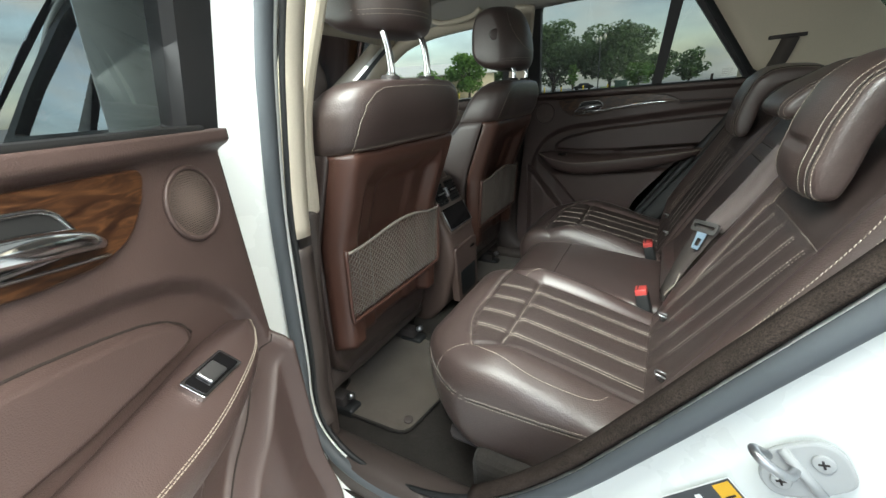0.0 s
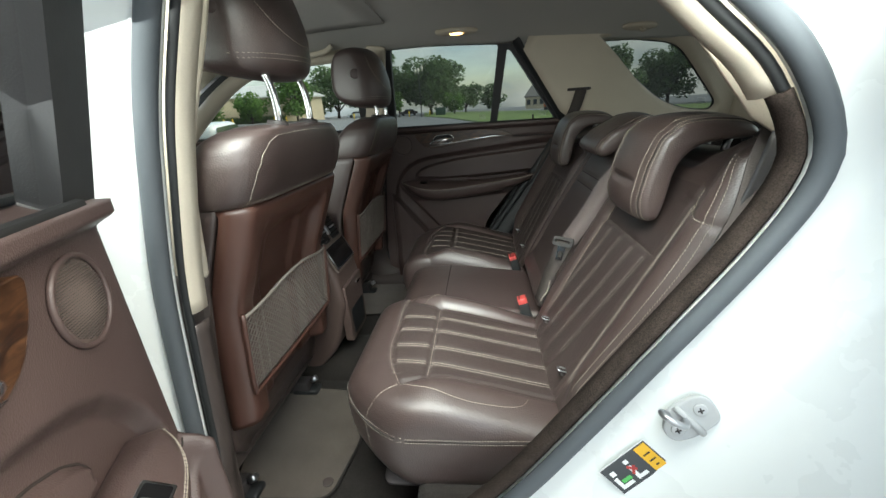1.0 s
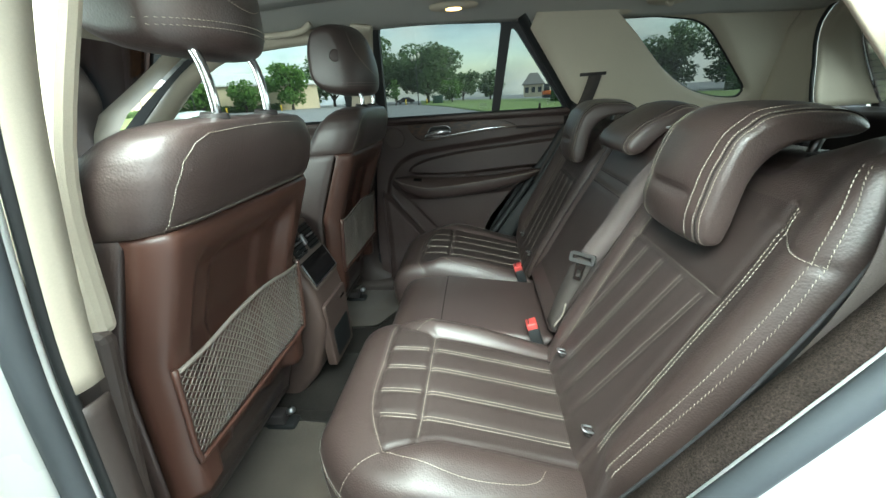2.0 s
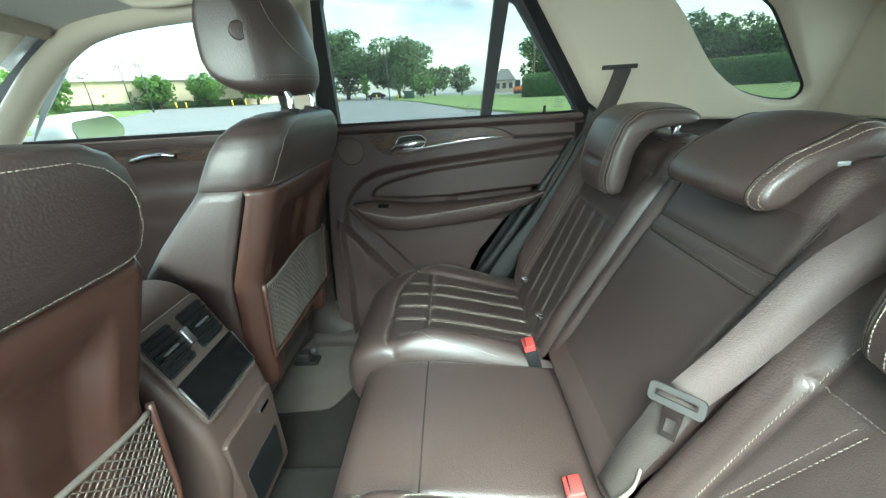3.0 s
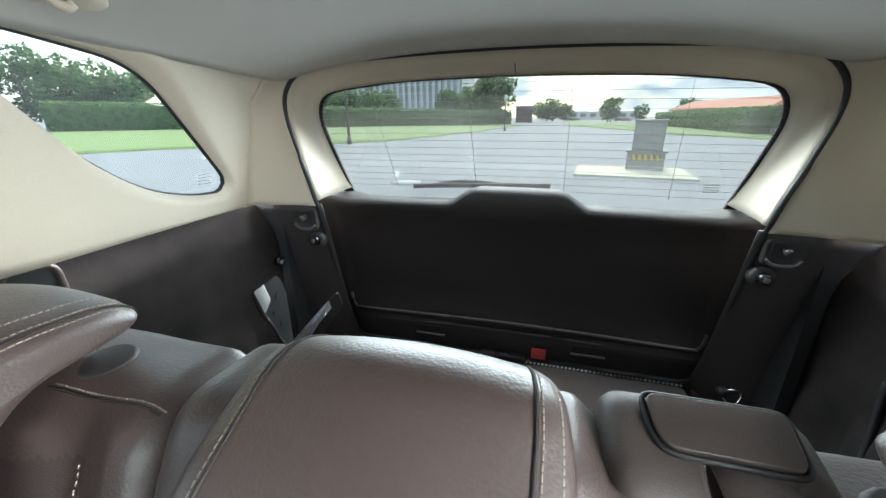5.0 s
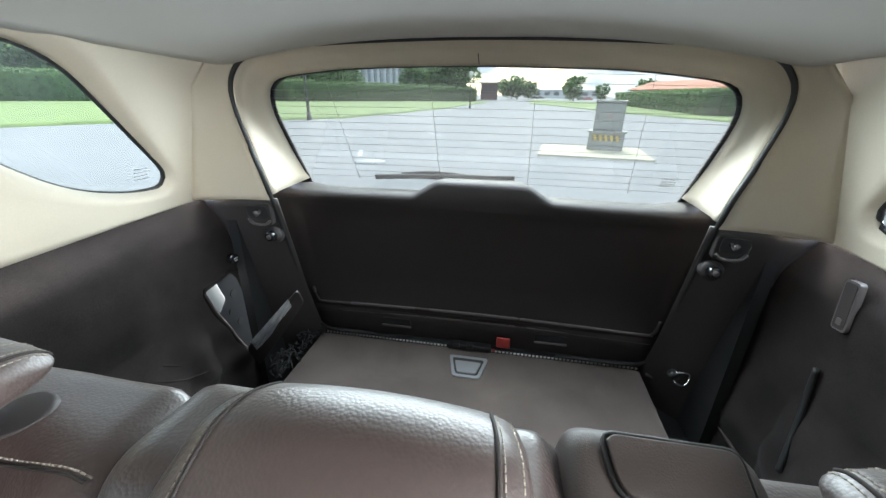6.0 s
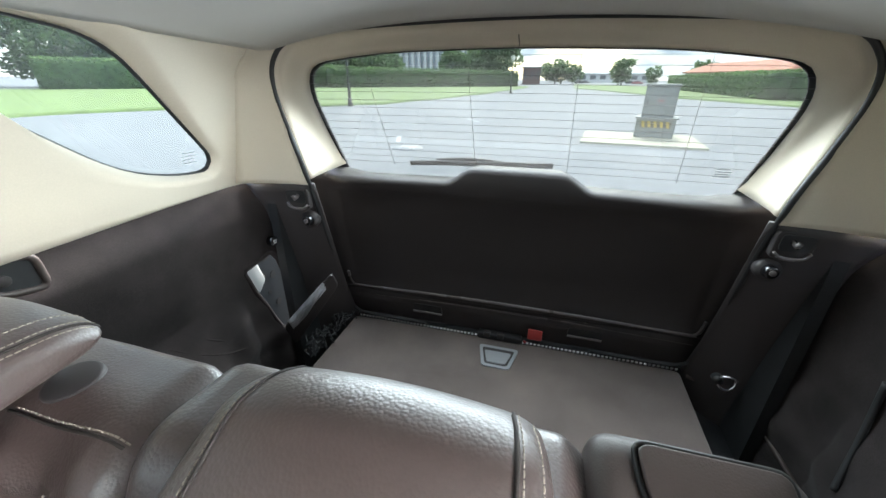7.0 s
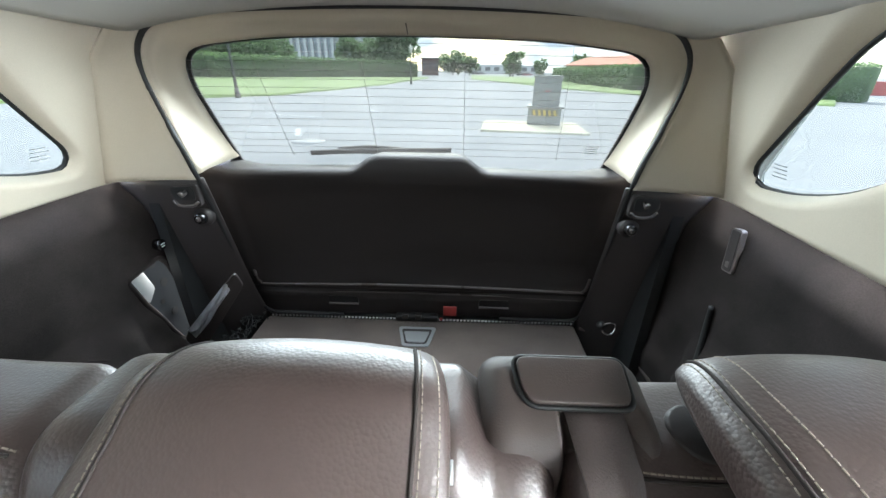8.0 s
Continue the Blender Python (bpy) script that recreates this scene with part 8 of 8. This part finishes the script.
tree(61, 100, 9.5, 12, seed=25)
tree(66, 96, 8, 11, seed=26)
tree(76, 105, 9.5, 9, seed=27)
tree(82, 110, 13.5, 14, seed=28)
tree(79, 115, 11, 10, seed=29)
tree(89.5, 180, 9.5, 13, seed=30)
tree(91.8, 175, 7.5, 8, seed=31)
tree(97.7, 150, 8.5, 8.5, seed=32)
tree(101.2, 160, 6.5, 6, seed=33)
tree(106.3, 140, 7.5, 7, seed=34)
# ahead of the car
tree(-36, 86, 5.8, 6.2, seed=41, material=light_leaf, trunk=0.1)
tree(-31.2, 86, 6.0, 6.8, seed=42, material=light_leaf, trunk=0.1)
tree(-25.5, 88, 9.5, 9, seed=43, material=light_leaf, trunk=0.12)
tree(-46, 70, 7, 7, seed=44, material=light_leaf)
for k, az in enumerate((-38.4, -40.6, -42.9, -45.2, -48)):
    tree(az, 88, 3.7, 1.3, label="slim clipped cypress against the wall", seed=50 + k, trunk=0.02, group="cypresses along the wall")
hedge("hedge", -58, 89, -27, 92, 1.1, 1.2, 61, "low clipped shrubs along a wall")
building("long_hall", -66, 92, -22, 96, 4.4, cream_wall, metal_roof, "long low cream hall with a pale metal roof", 3.2, windows=0, deep=24, lift=0.3)
building("gable_house", 6.4, 150, 9.0, 150, 4.0, cream_wall, mat("grey_slate", (0.2, 0.19, 0.18), 0.8), "small pale house with a dark gabled roof", 4.0, windows=3, deep=8)
building("tall_office_hall", 60, 150, 77.5, 135, 16.5, mat("grey_glass_wall", (0.36, 0.39, 0.41), 0.4), white_wall, "tall grey glass hall with white upright fins", 0.8, deep=30, fins=22)
building("orange_roof_house", 104.5, 130, 114, 100, 3.4, white_wall, tile_roof, "low house with an orange tiled roof", 2.4, windows=5, deep=12)
building("dark_brick_house", 85.2, 150, 87.5, 150, 5.5, mat("dark_brick", (0.12, 0.06, 0.05), 0.9), metal_roof, "small dark brick building beside the road", 0.6, windows=3, deep=8)
building("far_shed", 91.2, 330, 101, 330, 6, white_wall, metal_roof, "pale sheds far down the road", 2, windows=8, deep=20)
building("red_fence_house", 132, 60, 141, 62, 1.3, mat("red_board", (0.42, 0.07, 0.06), 0.8), metal_roof, "low red boarded wall beyond the lot", 0, deep=3)
lamp_post(-8.4, 78, 8.0, 3)
lamp_post(-36.9, 72, 6.3, 3)
lamp_post(-38.7, 80, 6.6, 3)
lamp_post(-42, 84, 5.2, 3)
lamp_post(61.3, 26.5, 3.6, 1, "short dark post at the edge of the lawn")
lamp_post(83.6, 52, 3.2, 1, "short dark post at the edge of the lawn")
pole = thing("utility_pole", "weathered wooden utility pole with a crossarm", "utility pole")
p = at_az(11.6, 74)
part("pole", tube([p, p + Vector((0, 0, 12))], [0.20, 0.14], 10), pole_wood, pole)
part("crossarm", box(-1.4, 1.4, -0.08, 0.08, 10.6, 10.8), pole_wood, pole).matrix_local = Matrix.Translation(p)
pole2 = thing("yellow_post", "pale post with a yellow foot by the lawn", "post")
p = at_az(47.2, 27)
part("pole", tube([p, p + Vector((0, 0, 2.6))], 0.09, 10), cabinet_grey, pole2)
part("sleeve", tube([p, p + Vector((0, 0, 1.0))], 0.13, 10), yellow_paint, pole2, "yellow sleeve")
bol = thing("bollard", "yellow steel bollard at the edge of the lot", "bollard", "bollards")
p = at_az(-13, 84)
part("post", tube([(0, 0, 0), (0, 0, 1.0), (0, 0, 1.08)], [0.13, 0.13, 0.05], 10), yellow_paint, bol)
bol.matrix_world = Matrix.Translation(p)
for az in (-18, -16.6, -15.2, -10.2, -7.2, -27, -28.5, -33.5, -34.5, 45.8):
    copy_thing(bol, Matrix.Translation(at_az(az, 84 if az < 40 else 28)))
tr = thing("transformer_box", "dark green transformer box on the lawn", "transformer", at=Matrix.Translation(at_az(-5.6, 84)))
part("body", box(-1.0, 1.0, -1.0, 1.0, 0, 1.6), mat("dark_green_steel", (0.03, 0.07, 0.05), 0.5), tr, mods=[bev(0.06)])
for az, d, c, tn in ((-17.6, 100, paint, 20), (-10.2, 98, black_rubber, 10), (92.6, 210, black_rubber, 90), (93.4, 230, dark_metal, 85), (99.6, 190, red_plastic, 80), (98.8, 200, dark_metal, 70)):
    far_car(az, d, c, tn)
ex = thing("digger", "orange and dark excavator behind the hedge", "excavator", at=Matrix.Translation(at_az(9.9, 112)) @ Matrix.Diagonal((0.7, 0.7, 0.7, 1)))
part("boom", tube([(0, 0, 1.5), (1.5, 0, 4.6), (3.4, 0, 2.2)], 0.35, 8), mat("orange_paint", (0.55, 0.16, 0.06), 0.6), ex)
part("cab", box(-2.2, -0.2, -1.2, 1.2, 2.0, 5.0), dark_metal, ex, mods=[bev(0.15)])
part("tracks", box(-2.6, 1.8, -1.4, 1.4, 0, 1.2), dark_metal, ex, mods=[bev(0.3)])
part("body", box(-2.8, 1.0, -1.4, 1.4, 1.2, 2.6), mat("orange_panel", (0.70, 0.17, 0.04), 0.5), ex, mods=[bev(0.15)])
rnd = random.Random(9)
for k, (x, y, w, l, tn) in enumerate([(9, 7, 0.12, 2.4, 20), (12, 9, 0.12, 2.6, 22), (16, 6, 0.12, 2.4, 15), (12, 4.2, 0.12, 1.2, 70), (18, 3.2, 0.12, 1.6, 60), (22, 8, 0.12, 2.2, 18), (8, 14, 0.12, 3, 10), (3, 15, 0.12, 3, -4), (-3, 17, 0.12, 3, -14), (14, 13, 0.12, 2.6, 28), (13, -7.5, 0.12, 2.5, -40), (24, -8, 0.12, 2.5, -30)]):
    ob = part("parking_line", box(-l / 2, l / 2, -w / 2, w / 2, 0.003, 0.008), road_paint, smooth=False)
    ob.matrix_world = Matrix.Translation((x, y, ground_height(x, y))) @ Matrix.Rotation(radians(90 - tn), 4, "Z")
    tagged(ob, "worn white parking line on the asphalt", "road marking", "parking lines")
mh = part("manhole_cover", tube([(10.6, 3.4, -0.02), (10.6, 3.4, 0.008)], 0.40, 28), mat("worn_iron", (0.30, 0.30, 0.30), 0.7))
tagged(mh, "pale round manhole cover in the asphalt", "manhole cover")
